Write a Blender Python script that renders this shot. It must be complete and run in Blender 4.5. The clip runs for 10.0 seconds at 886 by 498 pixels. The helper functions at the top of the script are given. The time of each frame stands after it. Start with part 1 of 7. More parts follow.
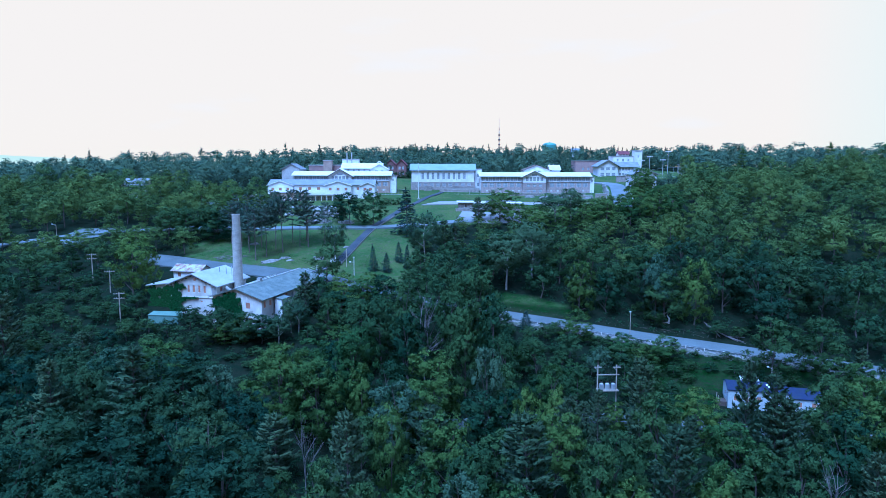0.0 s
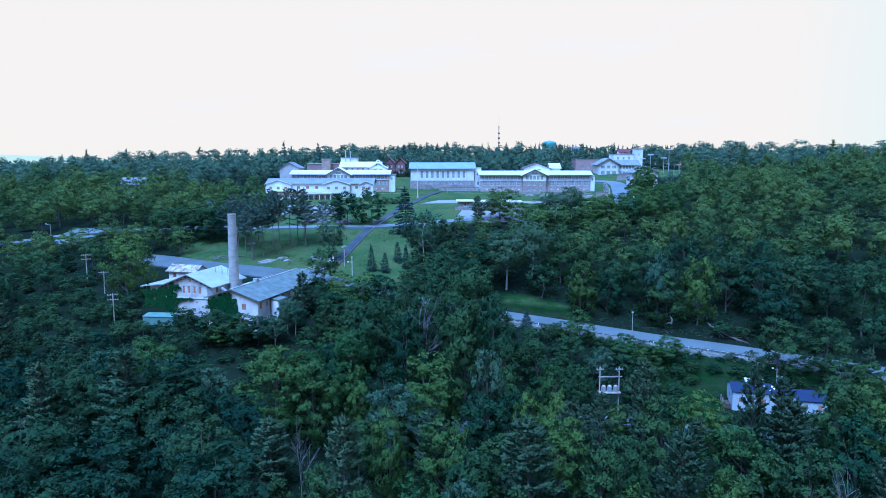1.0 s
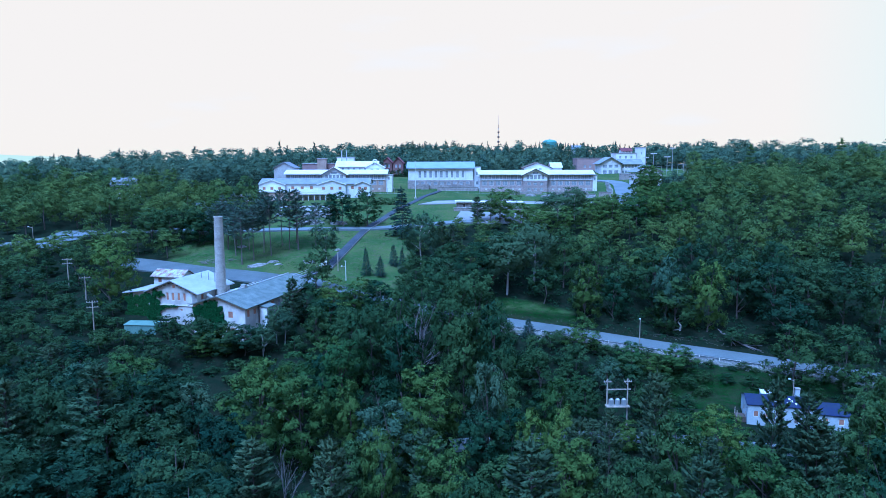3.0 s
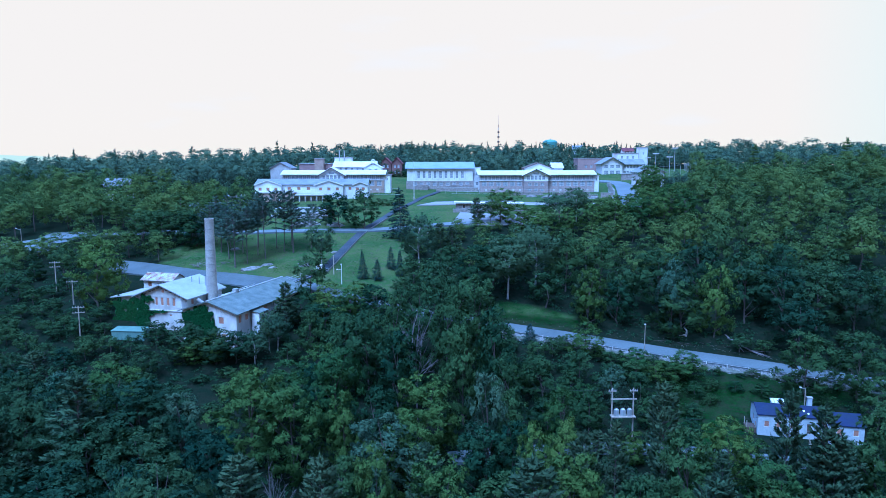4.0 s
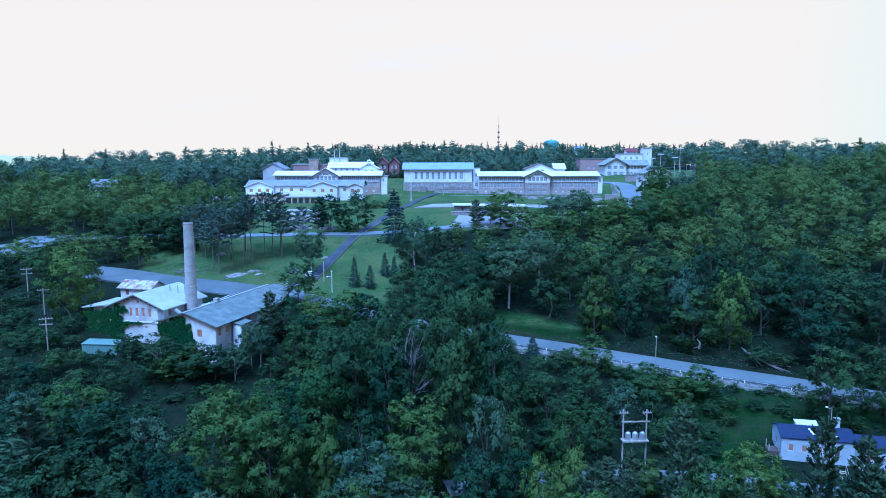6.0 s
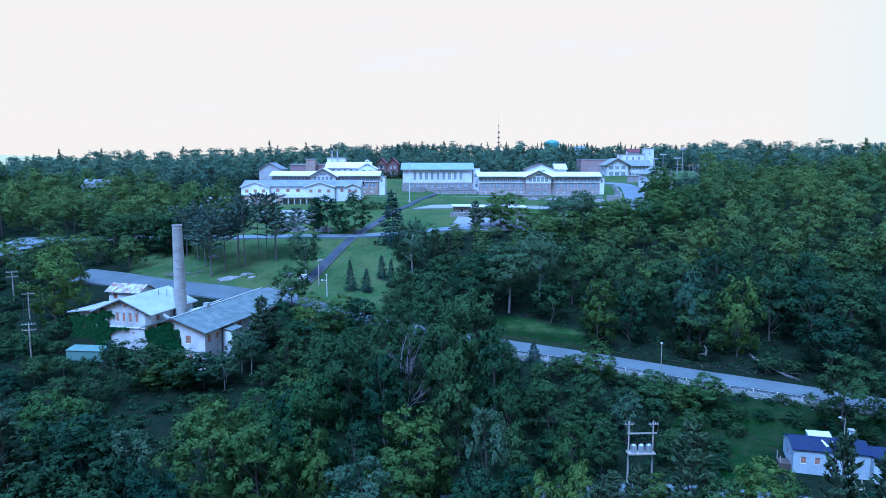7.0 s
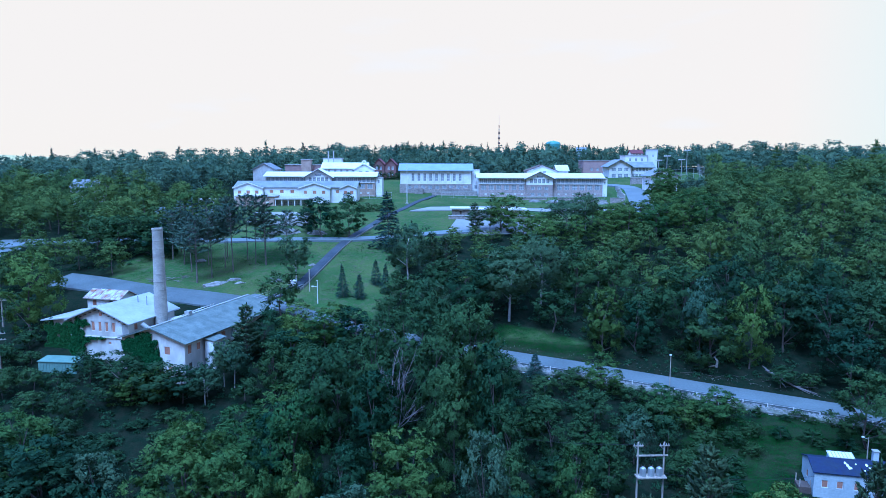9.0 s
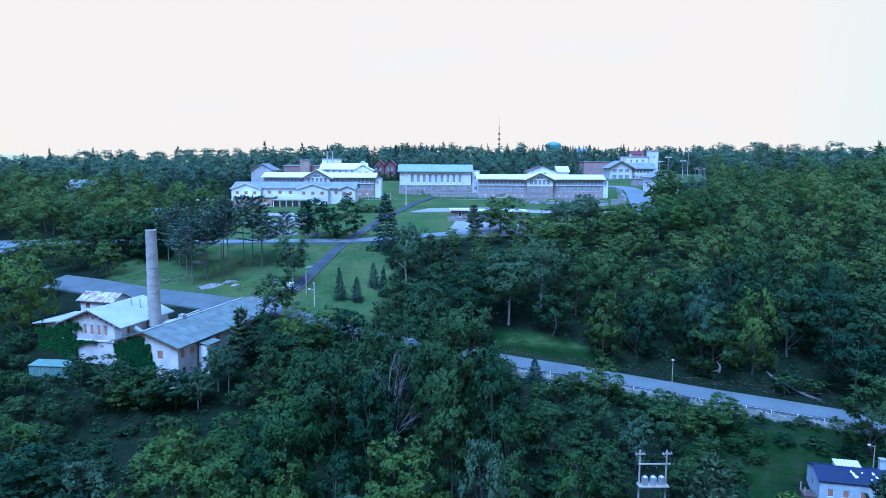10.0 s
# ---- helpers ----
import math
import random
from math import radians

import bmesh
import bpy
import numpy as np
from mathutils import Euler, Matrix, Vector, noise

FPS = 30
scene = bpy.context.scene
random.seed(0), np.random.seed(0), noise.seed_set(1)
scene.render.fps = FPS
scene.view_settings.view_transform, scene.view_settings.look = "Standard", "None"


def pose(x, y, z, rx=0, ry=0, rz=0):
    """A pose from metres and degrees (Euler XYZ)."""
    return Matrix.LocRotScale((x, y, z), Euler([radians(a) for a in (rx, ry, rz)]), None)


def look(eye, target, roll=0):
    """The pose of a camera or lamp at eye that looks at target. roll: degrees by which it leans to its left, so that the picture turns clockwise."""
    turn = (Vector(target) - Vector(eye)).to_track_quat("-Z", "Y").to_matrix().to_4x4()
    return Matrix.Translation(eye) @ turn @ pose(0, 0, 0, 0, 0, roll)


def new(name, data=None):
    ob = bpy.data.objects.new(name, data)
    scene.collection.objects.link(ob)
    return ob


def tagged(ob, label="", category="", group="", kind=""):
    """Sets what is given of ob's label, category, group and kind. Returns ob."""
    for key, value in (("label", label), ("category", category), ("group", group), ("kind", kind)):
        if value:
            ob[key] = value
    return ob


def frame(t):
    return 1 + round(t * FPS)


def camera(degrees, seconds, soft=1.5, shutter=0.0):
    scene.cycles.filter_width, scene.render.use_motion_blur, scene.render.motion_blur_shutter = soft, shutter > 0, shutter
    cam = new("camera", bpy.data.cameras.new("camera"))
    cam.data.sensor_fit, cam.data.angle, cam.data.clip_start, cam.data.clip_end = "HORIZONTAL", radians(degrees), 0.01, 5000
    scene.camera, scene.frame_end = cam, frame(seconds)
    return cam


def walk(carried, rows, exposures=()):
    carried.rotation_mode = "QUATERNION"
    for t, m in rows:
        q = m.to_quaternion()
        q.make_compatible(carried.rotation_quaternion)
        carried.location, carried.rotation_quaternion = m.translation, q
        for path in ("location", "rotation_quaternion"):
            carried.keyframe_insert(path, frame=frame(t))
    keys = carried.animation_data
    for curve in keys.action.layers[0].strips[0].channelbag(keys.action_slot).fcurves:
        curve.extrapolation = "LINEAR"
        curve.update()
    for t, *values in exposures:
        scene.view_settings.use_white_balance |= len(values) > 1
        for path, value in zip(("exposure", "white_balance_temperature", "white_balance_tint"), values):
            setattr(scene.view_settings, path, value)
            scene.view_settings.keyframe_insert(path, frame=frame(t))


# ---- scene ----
from itertools import product

cam = camera(65.5, 10.0, 0.5)
PATH = [  # seconds, x, y, z, yaw, pitch, roll
    (0.0, 0.025, 0.009, 61.997, 0.063, -7.226, 0.060),
    (0.5, 0.082, 1.206, 61.954, 0.052, -7.292, 0.004),
    (1.0, 0.154, 2.651, 61.935, 0.041, -7.340, -0.043),
    (1.5, 0.241, 4.360, 61.932, 0.030, -7.372, -0.079),
    (2.0, 0.343, 6.322, 61.938, 0.019, -7.392, -0.108),
    (2.5, 0.459, 8.512, 61.947, 0.010, -7.402, -0.128),
    (3.0, 0.588, 10.889, 61.956, 0.001, -7.404, -0.140),
    (3.5, 0.729, 13.410, 61.960, -0.007, -7.399, -0.146),
    (4.0, 0.882, 16.026, 61.956, -0.013, -7.389, -0.145),
    (4.5, 1.044, 18.692, 61.943, -0.019, -7.377, -0.138),
    (5.0, 1.215, 21.366, 61.920, -0.024, -7.362, -0.126),
    (5.5, 1.392, 24.010, 61.888, -0.027, -7.345, -0.108),
    (6.0, 1.575, 26.592, 61.849, -0.029, -7.328, -0.085),
    (6.5, 1.762, 29.084, 61.804, -0.030, -7.310, -0.057),
    (7.0, 1.951, 31.462, 61.756, -0.029, -7.292, -0.023),
    (7.5, 2.139, 33.703, 61.712, -0.028, -7.274, 0.015),
    (8.0, 2.325, 35.778, 61.675, -0.025, -7.254, 0.057),
    (8.5, 2.506, 37.652, 61.653, -0.021, -7.234, 0.105),
    (9.0, 2.681, 39.278, 61.653, -0.016, -7.211, 0.158),
    (9.5, 2.846, 40.586, 61.684, -0.010, -7.184, 0.217),
    (10.0, 2.999, 41.479, 61.754, -0.003, -7.153, 0.281),
]
walk(cam, [(t, pose(x, y, z, 0, 0, yaw) @ pose(0, 0, 0, 90 + pitch, 0, 0) @ pose(0, 0, 0, 0, 0, roll)) for t, x, y, z, yaw, pitch, roll in PATH], ((0.0, 0.13, 3850, 10), (10.0, 0.13, 3850, 10)))

# ---- sky and light ----
world = bpy.data.worlds.new("dusk_sky")
scene.world = world
world.use_nodes = True
wn, wl = world.node_tree.nodes, world.node_tree.links
wn.clear()
w_out, w_bg = wn.new("ShaderNodeOutputWorld"), wn.new("ShaderNodeBackground")
w_sky, w_co = wn.new("ShaderNodeTexSky"), wn.new("ShaderNodeTexCoord")
w_sky.sky_type, w_sky.sun_disc = "NISHITA", False
w_sky.sun_elevation, w_sky.sun_rotation = radians(60), radians(202)
w_sep, w_ramp = wn.new("ShaderNodeSeparateXYZ"), wn.new("ShaderNodeValToRGB")
w_map, w_noise, w_nramp = wn.new("ShaderNodeMapping"), wn.new("ShaderNodeTexNoise"), wn.new("ShaderNodeValToRGB")
w_scale, w_mix, w_mix2 = wn.new("ShaderNodeMix"), wn.new("ShaderNodeMix"), wn.new("ShaderNodeMix")
for m in (w_scale, w_mix, w_mix2):
    m.data_type = "RGBA"
# thin bright cloud near the horizon, bluer overhead
for at, colour in ((0.30, (1.20, 0.765, 0.366, 1)), (0.50, (0.93, 1.38, 2.55, 1)), (1.0, (0.92, 1.85, 4.9, 1))):
    e = w_ramp.color_ramp.elements.new(at)
    e.color = colour
w_ramp.color_ramp.elements.remove(w_ramp.color_ramp.elements[0])
w_ramp.color_ramp.elements.remove(w_ramp.color_ramp.elements[-1])
w_map.inputs["Scale"].default_value = (1.4, 1.4, 7.0)
w_noise.inputs["Scale"].default_value, w_noise.inputs["Detail"].default_value = 1.6, 4.0
w_nramp.color_ramp.elements[0].position, w_nramp.color_ramp.elements[0].color = 0.60, (0, 0, 0, 1)
w_nramp.color_ramp.elements[1].position, w_nramp.color_ramp.elements[1].color = 0.74, (0.2, 0.2, 0.2, 1)
w_scale.blend_type = "MULTIPLY"
w_scale.inputs["Factor"].default_value = 1.0
w_scale.inputs["B"].default_value = (0.12, 0.12, 0.12, 1)
wl.new(w_co.outputs["Generated"], w_sep.inputs["Vector"])
wl.new(w_sep.outputs["Z"], w_ramp.inputs["Fac"])
wl.new(w_co.outputs["Generated"], w_map.inputs["Vector"])
wl.new(w_map.outputs["Vector"], w_noise.inputs["Vector"])
wl.new(w_noise.outputs["Fac"], w_nramp.inputs["Fac"])
wl.new(w_sky.outputs["Color"], w_scale.inputs["A"])
w_mix.inputs["Factor"].default_value = 0.02
# the dusk sky fades away from the light side
w_side, w_fade = wn.new("ShaderNodeMapRange"), wn.new("ShaderNodeMix")
w_fade.data_type, w_fade.blend_type = "RGBA", "MULTIPLY"
w_fade.inputs["Factor"].default_value = 1.0
for k, v in (("From Min", -0.7), ("From Max", 0.5), ("To Min", 0.40), ("To Max", 1.0)):
    w_side.inputs[k].default_value = v
# clearer, bluer sky towards the east
w_east, w_tint = wn.new("ShaderNodeMapRange"), wn.new("ShaderNodeMix")
w_tint.data_type = "RGBA"
for k, v in (("From Min", 0.44), ("From Max", 0.64), ("To Min", 0.0), ("To Max", 0.6)):
    w_east.inputs[k].default_value = v
wl.new(w_sep.outputs["X"], w_east.inputs["Value"])
wl.new(w_east.outputs["Result"], w_tint.inputs["Factor"])
wl.new(w_ramp.outputs["Color"], w_tint.inputs["A"])
w_tint.inputs["B"].default_value = (0.86, 0.80, 0.42, 1)
wl.new(w_sep.outputs["Y"], w_side.inputs["Value"])
wl.new(w_tint.outputs["Result"], w_fade.inputs["A"])
wl.new(w_side.outputs["Result"], w_fade.inputs["B"])
wl.new(w_fade.outputs["Result"], w_mix.inputs["A"])
wl.new(w_scale.outputs["Result"], w_mix.inputs["B"])
wl.new(w_nramp.outputs["Color"], w_mix2.inputs["Factor"])
wl.new(w_mix.outputs["Result"], w_mix2.inputs["A"])
w_mix2.inputs["B"].default_value = (0.95, 0.92, 0.74, 1)
wl.new(w_mix2.outputs["Result"], w_bg.inputs["Color"])
w_bg.inputs["Strength"].default_value = 1.0
wl.new(w_bg.outputs["Background"], w_out.inputs["Surface"])

sun_data = bpy.data.lights.new("sun", "SUN")
sun_data.energy, sun_data.angle, sun_data.color = 4.2, radians(30), (0.94, 1.0, 1.06)
sun = new("sun", sun_data)
sun.matrix_world = look((-60, -90, 300), (0, 60, 20))


# ---- materials ----
def material(name):
    m = bpy.data.materials.new(name)
    m.use_nodes = True
    m.node_tree.nodes.clear()
    return m, m.node_tree.nodes, m.node_tree.links


def surface(name, base, other=None, rough=0.85, metal=0.0, fine=6.0, coarse=0.35, var=0.35, bump=0.2, stretch=(1, 1, 1), spec=0.3, patch=0.5):
    """A weathered surface: base colour drifting to another in patches, with grain and fine relief."""
    m, n, l = material(name)
    out, bs = n.new("ShaderNodeOutputMaterial"), n.new("ShaderNodeBsdfPrincipled")
    geo, mp = n.new("ShaderNodeNewGeometry"), n.new("ShaderNodeMapping")
    mp.inputs["Scale"].default_value = stretch
    l.new(geo.outputs["Position"], mp.inputs["Vector"])
    big, small = n.new("ShaderNodeTexNoise"), n.new("ShaderNodeTexNoise")
    big.inputs["Scale"].default_value, big.inputs["Detail"].default_value = coarse, 5.0
    small.inputs["Scale"].default_value, small.inputs["Detail"].default_value = fine, 3.0
    l.new(mp.outputs["Vector"], big.inputs["Vector"])
    l.new(mp.outputs["Vector"], small.inputs["Vector"])
    ramp = n.new("ShaderNodeValToRGB")
    ramp.color_ramp.elements[0].position, ramp.color_ramp.elements[1].position = patch - 0.12, patch + 0.16
    l.new(big.outputs["Fac"], ramp.inputs["Fac"])
    mix = n.new("ShaderNodeMix")
    mix.data_type = "RGBA"
    mix.inputs["A"].default_value = (*base, 1)
    mix.inputs["B"].default_value = (*(other or [c * 0.75 for c in base]), 1)
    l.new(ramp.outputs["Color"], mix.inputs["Factor"])
    rng = n.new("ShaderNodeMapRange")
    rng.inputs["From Min"].default_value, rng.inputs["From Max"].default_value = 0.25, 0.75
    rng.inputs["To Min"].default_value, rng.inputs["To Max"].default_value = 1 - var, 1 + var
    l.new(small.outputs["Fac"], rng.inputs["Value"])
    info = n.new("ShaderNodeObjectInfo")
    rnd = n.new("ShaderNodeMapRange")
    rnd.inputs["To Min"].default_value, rnd.inputs["To Max"].default_value = 0.92, 1.08
    l.new(info.outputs["Random"], rnd.inputs["Value"])
    mul = n.new("ShaderNodeMath")
    mul.operation = "MULTIPLY"
    l.new(rng.outputs["Result"], mul.inputs[0])
    l.new(rnd.outputs["Result"], mul.inputs[1])
    tint = n.new("ShaderNodeMix")
    tint.data_type, tint.blend_type = "RGBA", "MULTIPLY"
    tint.inputs["Factor"].default_value = 1.0
    l.new(mix.outputs["Result"], tint.inputs["A"])
    l.new(mul.outputs["Value"], tint.inputs["B"])
    l.new(tint.outputs["Result"], bs.inputs["Base Color"])
    bs.inputs["Roughness"].default_value, bs.inputs["Metallic"].default_value = rough, metal
    bs.inputs["Specular IOR Level"].default_value = spec
    if bump:
        bp = n.new("ShaderNodeBump")
        bp.inputs["Strength"].default_value, bp.inputs["Distance"].default_value = bump, 0.05
        l.new(small.outputs["Fac"], bp.inputs["Height"])
        l.new(bp.outputs["Normal"], bs.inputs["Normal"])
    l.new(bs.outputs["BSDF"], out.inputs["Surface"])
    return m


def foliage(name, base, other, var=0.07, thin=0.36, grain=5.0, spread=0.34, hole=0.63):
    """Leaves or needles: the colour drifts from tree to tree and from leaf to leaf."""
    m, n, l = material(name)
    out, dif, tra, add = (n.new("ShaderNode" + k) for k in ("OutputMaterial", "BsdfPrincipled", "BsdfTranslucent", "MixShader"))
    info, geo, att = n.new("ShaderNodeObjectInfo"), n.new("ShaderNodeNewGeometry"), n.new("ShaderNodeAttribute")
    att.attribute_name = "tint"
    frac = n.new("ShaderNodeMath")
    frac.operation = "ADD"
    l.new(info.outputs["Random"], frac.inputs[0])
    l.new(att.outputs["Fac"], frac.inputs[1])
    wrap = n.new("ShaderNodeMath")
    wrap.operation = "PINGPONG"
    wrap.inputs[1].default_value = 1.0
    l.new(frac.outputs["Value"], wrap.inputs[0])
    mix = n.new("ShaderNodeMix")
    mix.data_type = "RGBA"
    mix.inputs["A"].default_value, mix.inputs["B"].default_value = (*base, 1), (*other, 1)
    l.new(wrap.outputs["Value"], mix.inputs["Factor"])
    rng = n.new("ShaderNodeMapRange")
    rng.inputs["To Min"].default_value, rng.inputs["To Max"].default_value = 1 - var, 1 + var
    l.new(geo.outputs["Random Per Island"], rng.inputs["Value"])
    tint = n.new("ShaderNodeMix")
    tint.data_type, tint.blend_type = "RGBA", "MULTIPLY"
    tint.inputs["Factor"].default_value = 1.0
    l.new(mix.outputs["Result"], tint.inputs["A"])
    l.new(rng.outputs["Result"], tint.inputs["B"])
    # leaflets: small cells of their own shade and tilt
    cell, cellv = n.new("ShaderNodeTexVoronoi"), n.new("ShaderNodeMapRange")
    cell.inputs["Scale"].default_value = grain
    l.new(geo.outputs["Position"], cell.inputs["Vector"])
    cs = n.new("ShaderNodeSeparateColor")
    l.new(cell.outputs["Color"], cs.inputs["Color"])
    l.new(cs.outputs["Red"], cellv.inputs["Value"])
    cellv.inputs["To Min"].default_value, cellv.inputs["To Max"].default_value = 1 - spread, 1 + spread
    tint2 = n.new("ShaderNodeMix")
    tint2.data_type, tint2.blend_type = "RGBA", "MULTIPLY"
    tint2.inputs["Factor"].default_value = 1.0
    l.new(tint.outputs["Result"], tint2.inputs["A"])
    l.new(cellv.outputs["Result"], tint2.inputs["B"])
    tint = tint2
    bp = n.new("ShaderNodeBump")
    bp.inputs["Strength"].default_value, bp.inputs["Distance"].default_value = 0.9 * spread, 0.6 / grain
    l.new(cell.outputs["Distance"], bp.inputs["Height"])
    l.new(bp.outputs["Normal"], dif.inputs["Normal"])
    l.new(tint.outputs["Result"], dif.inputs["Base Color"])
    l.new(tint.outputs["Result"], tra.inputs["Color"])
    dif.inputs["Roughness"].default_value, dif.inputs["Specular IOR Level"].default_value = 0.8, 0.04
    add.inputs["Fac"].default_value = thin
    l.new(dif.outputs["BSDF"], add.inputs[1])
    l.new(tra.outputs["BSDF"], add.inputs[2])
    # air between the leaflets of a spray
    step, gaps, clear = n.new("ShaderNodeMath"), n.new("ShaderNodeMixShader"), n.new("ShaderNodeBsdfTransparent")
    step.operation = "GREATER_THAN"
    step.inputs[1].default_value = hole
    l.new(cell.outputs["Distance"], step.inputs[0])
    l.new(step.outputs["Value"], gaps.inputs["Fac"])
    l.new(add.outputs["Shader"], gaps.inputs[1])
    l.new(clear.outputs["BSDF"], gaps.inputs[2])
    l.new(gaps.outputs["Shader"], out.inputs["Surface"])
    return m


def glass(name):
    m, n, l = material(name)
    out, bs = n.new("ShaderNodeOutputMaterial"), n.new("ShaderNodeBsdfPrincipled")
    # light grey base: the sky's reflection is put into the pane colour
    bs.inputs["Base Color"].default_value = (0.24, 0.26, 0.29, 1)
    bs.inputs["Roughness"].default_value = 0.12
    l.new(bs.outputs["BSDF"], out.inputs["Surface"])
    return m


LEAF = {
    "oak": foliage("oak_leaves", (0.018, 0.046, 0.027), (0.068, 0.110, 0.037)),
    # oak leaves again, darkened to stand in for shade in the gully
    "darkoak": foliage("darkened_oak_leaves", (0.018, 0.045, 0.030), (0.056, 0.092, 0.037)),
    # leaf colour with the gloom of the roadside slope put into it
    "shaded_oak": foliage("shaded_oak_leaves", (0.020, 0.050, 0.030), (0.070, 0.112, 0.040), grain=3.6),
    "maple": foliage("maple_leaves", (0.036, 0.082, 0.030), (0.094, 0.142, 0.035)),
    "lime": foliage("young_leaves", (0.100, 0.155, 0.036), (0.124, 0.175, 0.042)),
    "pale": foliage("pale_leaves", (0.064, 0.112, 0.070), (0.094, 0.136, 0.074)),
    "birch": foliage("birch_leaves", (0.052, 0.092, 0.054), (0.088, 0.132, 0.064)),
    "pine": foliage("pine_needles", (0.060, 0.096, 0.050), (0.092, 0.130, 0.064), 0.15, 0.2, 7.0, 0.2, 0.75),
    "spruce": foliage("spruce_needles", (0.030, 0.056, 0.048), (0.046, 0.078, 0.060), 0.2, 0.1, 7.0, 0.2, 0.8),
    "grass": foliage("grass_blades", (0.012, 0.045, 0.006), (0.020, 0.058, 0.008), 0.2, 0.1, hole=9.0),
    # paler, bluer leaves: the haze of distance is put into their colour
    "ridge": foliage("hazed_ridge_leaves", (0.064, 0.110, 0.086), (0.134, 0.188, 0.106), grain=1.9, spread=0.2, hole=0.62),
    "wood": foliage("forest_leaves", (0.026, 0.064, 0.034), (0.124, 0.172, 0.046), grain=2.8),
}
LEAF["standpine"], LEAF["bush"] = foliage("lawn_pine_needles", (0.064, 0.102, 0.074), (0.100, 0.138, 0.094), 0.2, 0.15, 6.0, 0.2, 0.8), LEAF["oak"]
BARK = surface("bark", (0.075, 0.06, 0.05), (0.11, 0.095, 0.085), fine=9, stretch=(1, 1, 0.3))
PINEBARK = surface("pine_bark", (0.17, 0.15, 0.14), (0.12, 0.105, 0.10), fine=7, stretch=(1, 1, 0.3))
BIRCH = surface("birch_bark", (0.42, 0.40, 0.38), (0.2, 0.18, 0.17), fine=5, stretch=(0.6, 0.6, 3))
DEADWOOD = surface("dead_wood", (0.18, 0.165, 0.165), (0.115, 0.105, 0.105), fine=9)
ASPHALT = surface("old_asphalt", (0.138, 0.158, 0.165), (0.110, 0.127, 0.133), fine=3, coarse=0.12, var=0.15, bump=0.1)
YARDMAT = surface("cracked_yard_asphalt", (0.112, 0.128, 0.132), (0.085, 0.098, 0.102), fine=3, coarse=0.2, var=0.2, bump=0.1)
PATHMAT = surface("dark_asphalt", (0.046, 0.052, 0.062), (0.066, 0.072, 0.083), fine=3, coarse=0.2, var=0.2, spec=0.08)
CONCRETE = surface("pale_concrete", (0.38, 0.37, 0.36), (0.29, 0.285, 0.27), fine=2.5, coarse=0.12, var=0.15)
LOT = surface("worn_concrete", (0.25, 0.25, 0.245), (0.20, 0.20, 0.195), fine=2.5, coarse=0.12, var=0.15, spec=0.1)
WALLWHITE = surface("white_stucco", (0.74, 0.74, 0.73), (0.62, 0.62, 0.61), fine=3, coarse=0.25, var=0.08, bump=0.1)
# duller than the campus white: the dim valley light is put into the colour
CLAPBOARD = surface("shaded_white_boards", (0.45, 0.48, 0.49), (0.37, 0.40, 0.41), fine=3, coarse=0.3, var=0.1, bump=0.1)
OLDWALL = surface("stained_stucco", (0.56, 0.54, 0.50), (0.34, 0.32, 0.29), fine=2, coarse=0.5, var=0.15, stretch=(1, 1, 0.45), patch=0.55)
WHITEROOF = surface("white_metal_roof", (0.70, 0.70, 0.69), (0.58, 0.58, 0.57), fine=2, coarse=0.3, var=0.06, bump=0.05, rough=0.45)
TIN = surface("grey_tin_roof", (0.165, 0.19, 0.178), (0.115, 0.134, 0.126), fine=5, coarse=0.6, var=0.2, bump=0.1, rough=0.7, spec=0.12)
RUST = surface("rusty_tin_roof", (0.45, 0.45, 0.45), (0.22, 0.10, 0.06), fine=3, coarse=0.9, var=0.25, rough=0.7)
GREYROOF = surface("grey_shingle_roof", (0.22, 0.23, 0.25), (0.17, 0.18, 0.19), fine=4, var=0.15, spec=0.12)
BLUEROOF = surface("blue_tarp_roof", (0.011, 0.016, 0.058), (0.015, 0.022, 0.048), fine=2, coarse=0.6, var=0.2, rough=0.6)
BRICK = surface("red_brick", (0.155, 0.085, 0.08), (0.19, 0.115, 0.105), fine=7, coarse=0.4, var=0.2)
TANBRICK = surface("tan_brick", (0.36, 0.28, 0.22), (0.27, 0.20, 0.16), fine=7, coarse=0.5, var=0.2)
STONE = surface("rubble_stone", (0.30, 0.27, 0.25), (0.21, 0.19, 0.18), fine=2.2, coarse=0.7, var=0.4, bump=0.6)
PLY = surface("plywood", (0.36, 0.19, 0.12), (0.27, 0.14, 0.10), fine=4, coarse=0.8, var=0.15)
TRIM = surface("weathered_trim", (0.66, 0.66, 0.64), (0.5, 0.5, 0.48), fine=4, var=0.1, bump=0)
DARKWOOD = surface("dark_timber", (0.10, 0.075, 0.06), (0.07, 0.055, 0.05), fine=5, var=0.2)
POLEWOOD = surface("weathered_pole", (0.36, 0.32, 0.27), (0.26, 0.23, 0.2), fine=5, stretch=(1, 1, 0.2))
STEEL = surface("galvanised_steel", (0.48, 0.49, 0.5), rough=0.5, metal=0.5, var=0.1, bump=0)
GREENPAINT = surface("pale_green_paint", (0.17, 0.25, 0.21), (0.13, 0.20, 0.17), fine=3, var=0.12, spec=0.1)
TANKGREEN = surface("water_tank_paint", (0.15, 0.31, 0.27), (0.12, 0.26, 0.23), fine=1, coarse=0.2, var=0.08, rough=0.5)
REDROOF = surface("red_roof", (0.15, 0.05, 0.058), (0.11, 0.04, 0.046), fine=3, var=0.15)
IVY = foliage("ivy_leaves", (0.026, 0.078, 0.026), (0.042, 0.102, 0.030), hole=9.0)
GLASS = glass("window_glass")
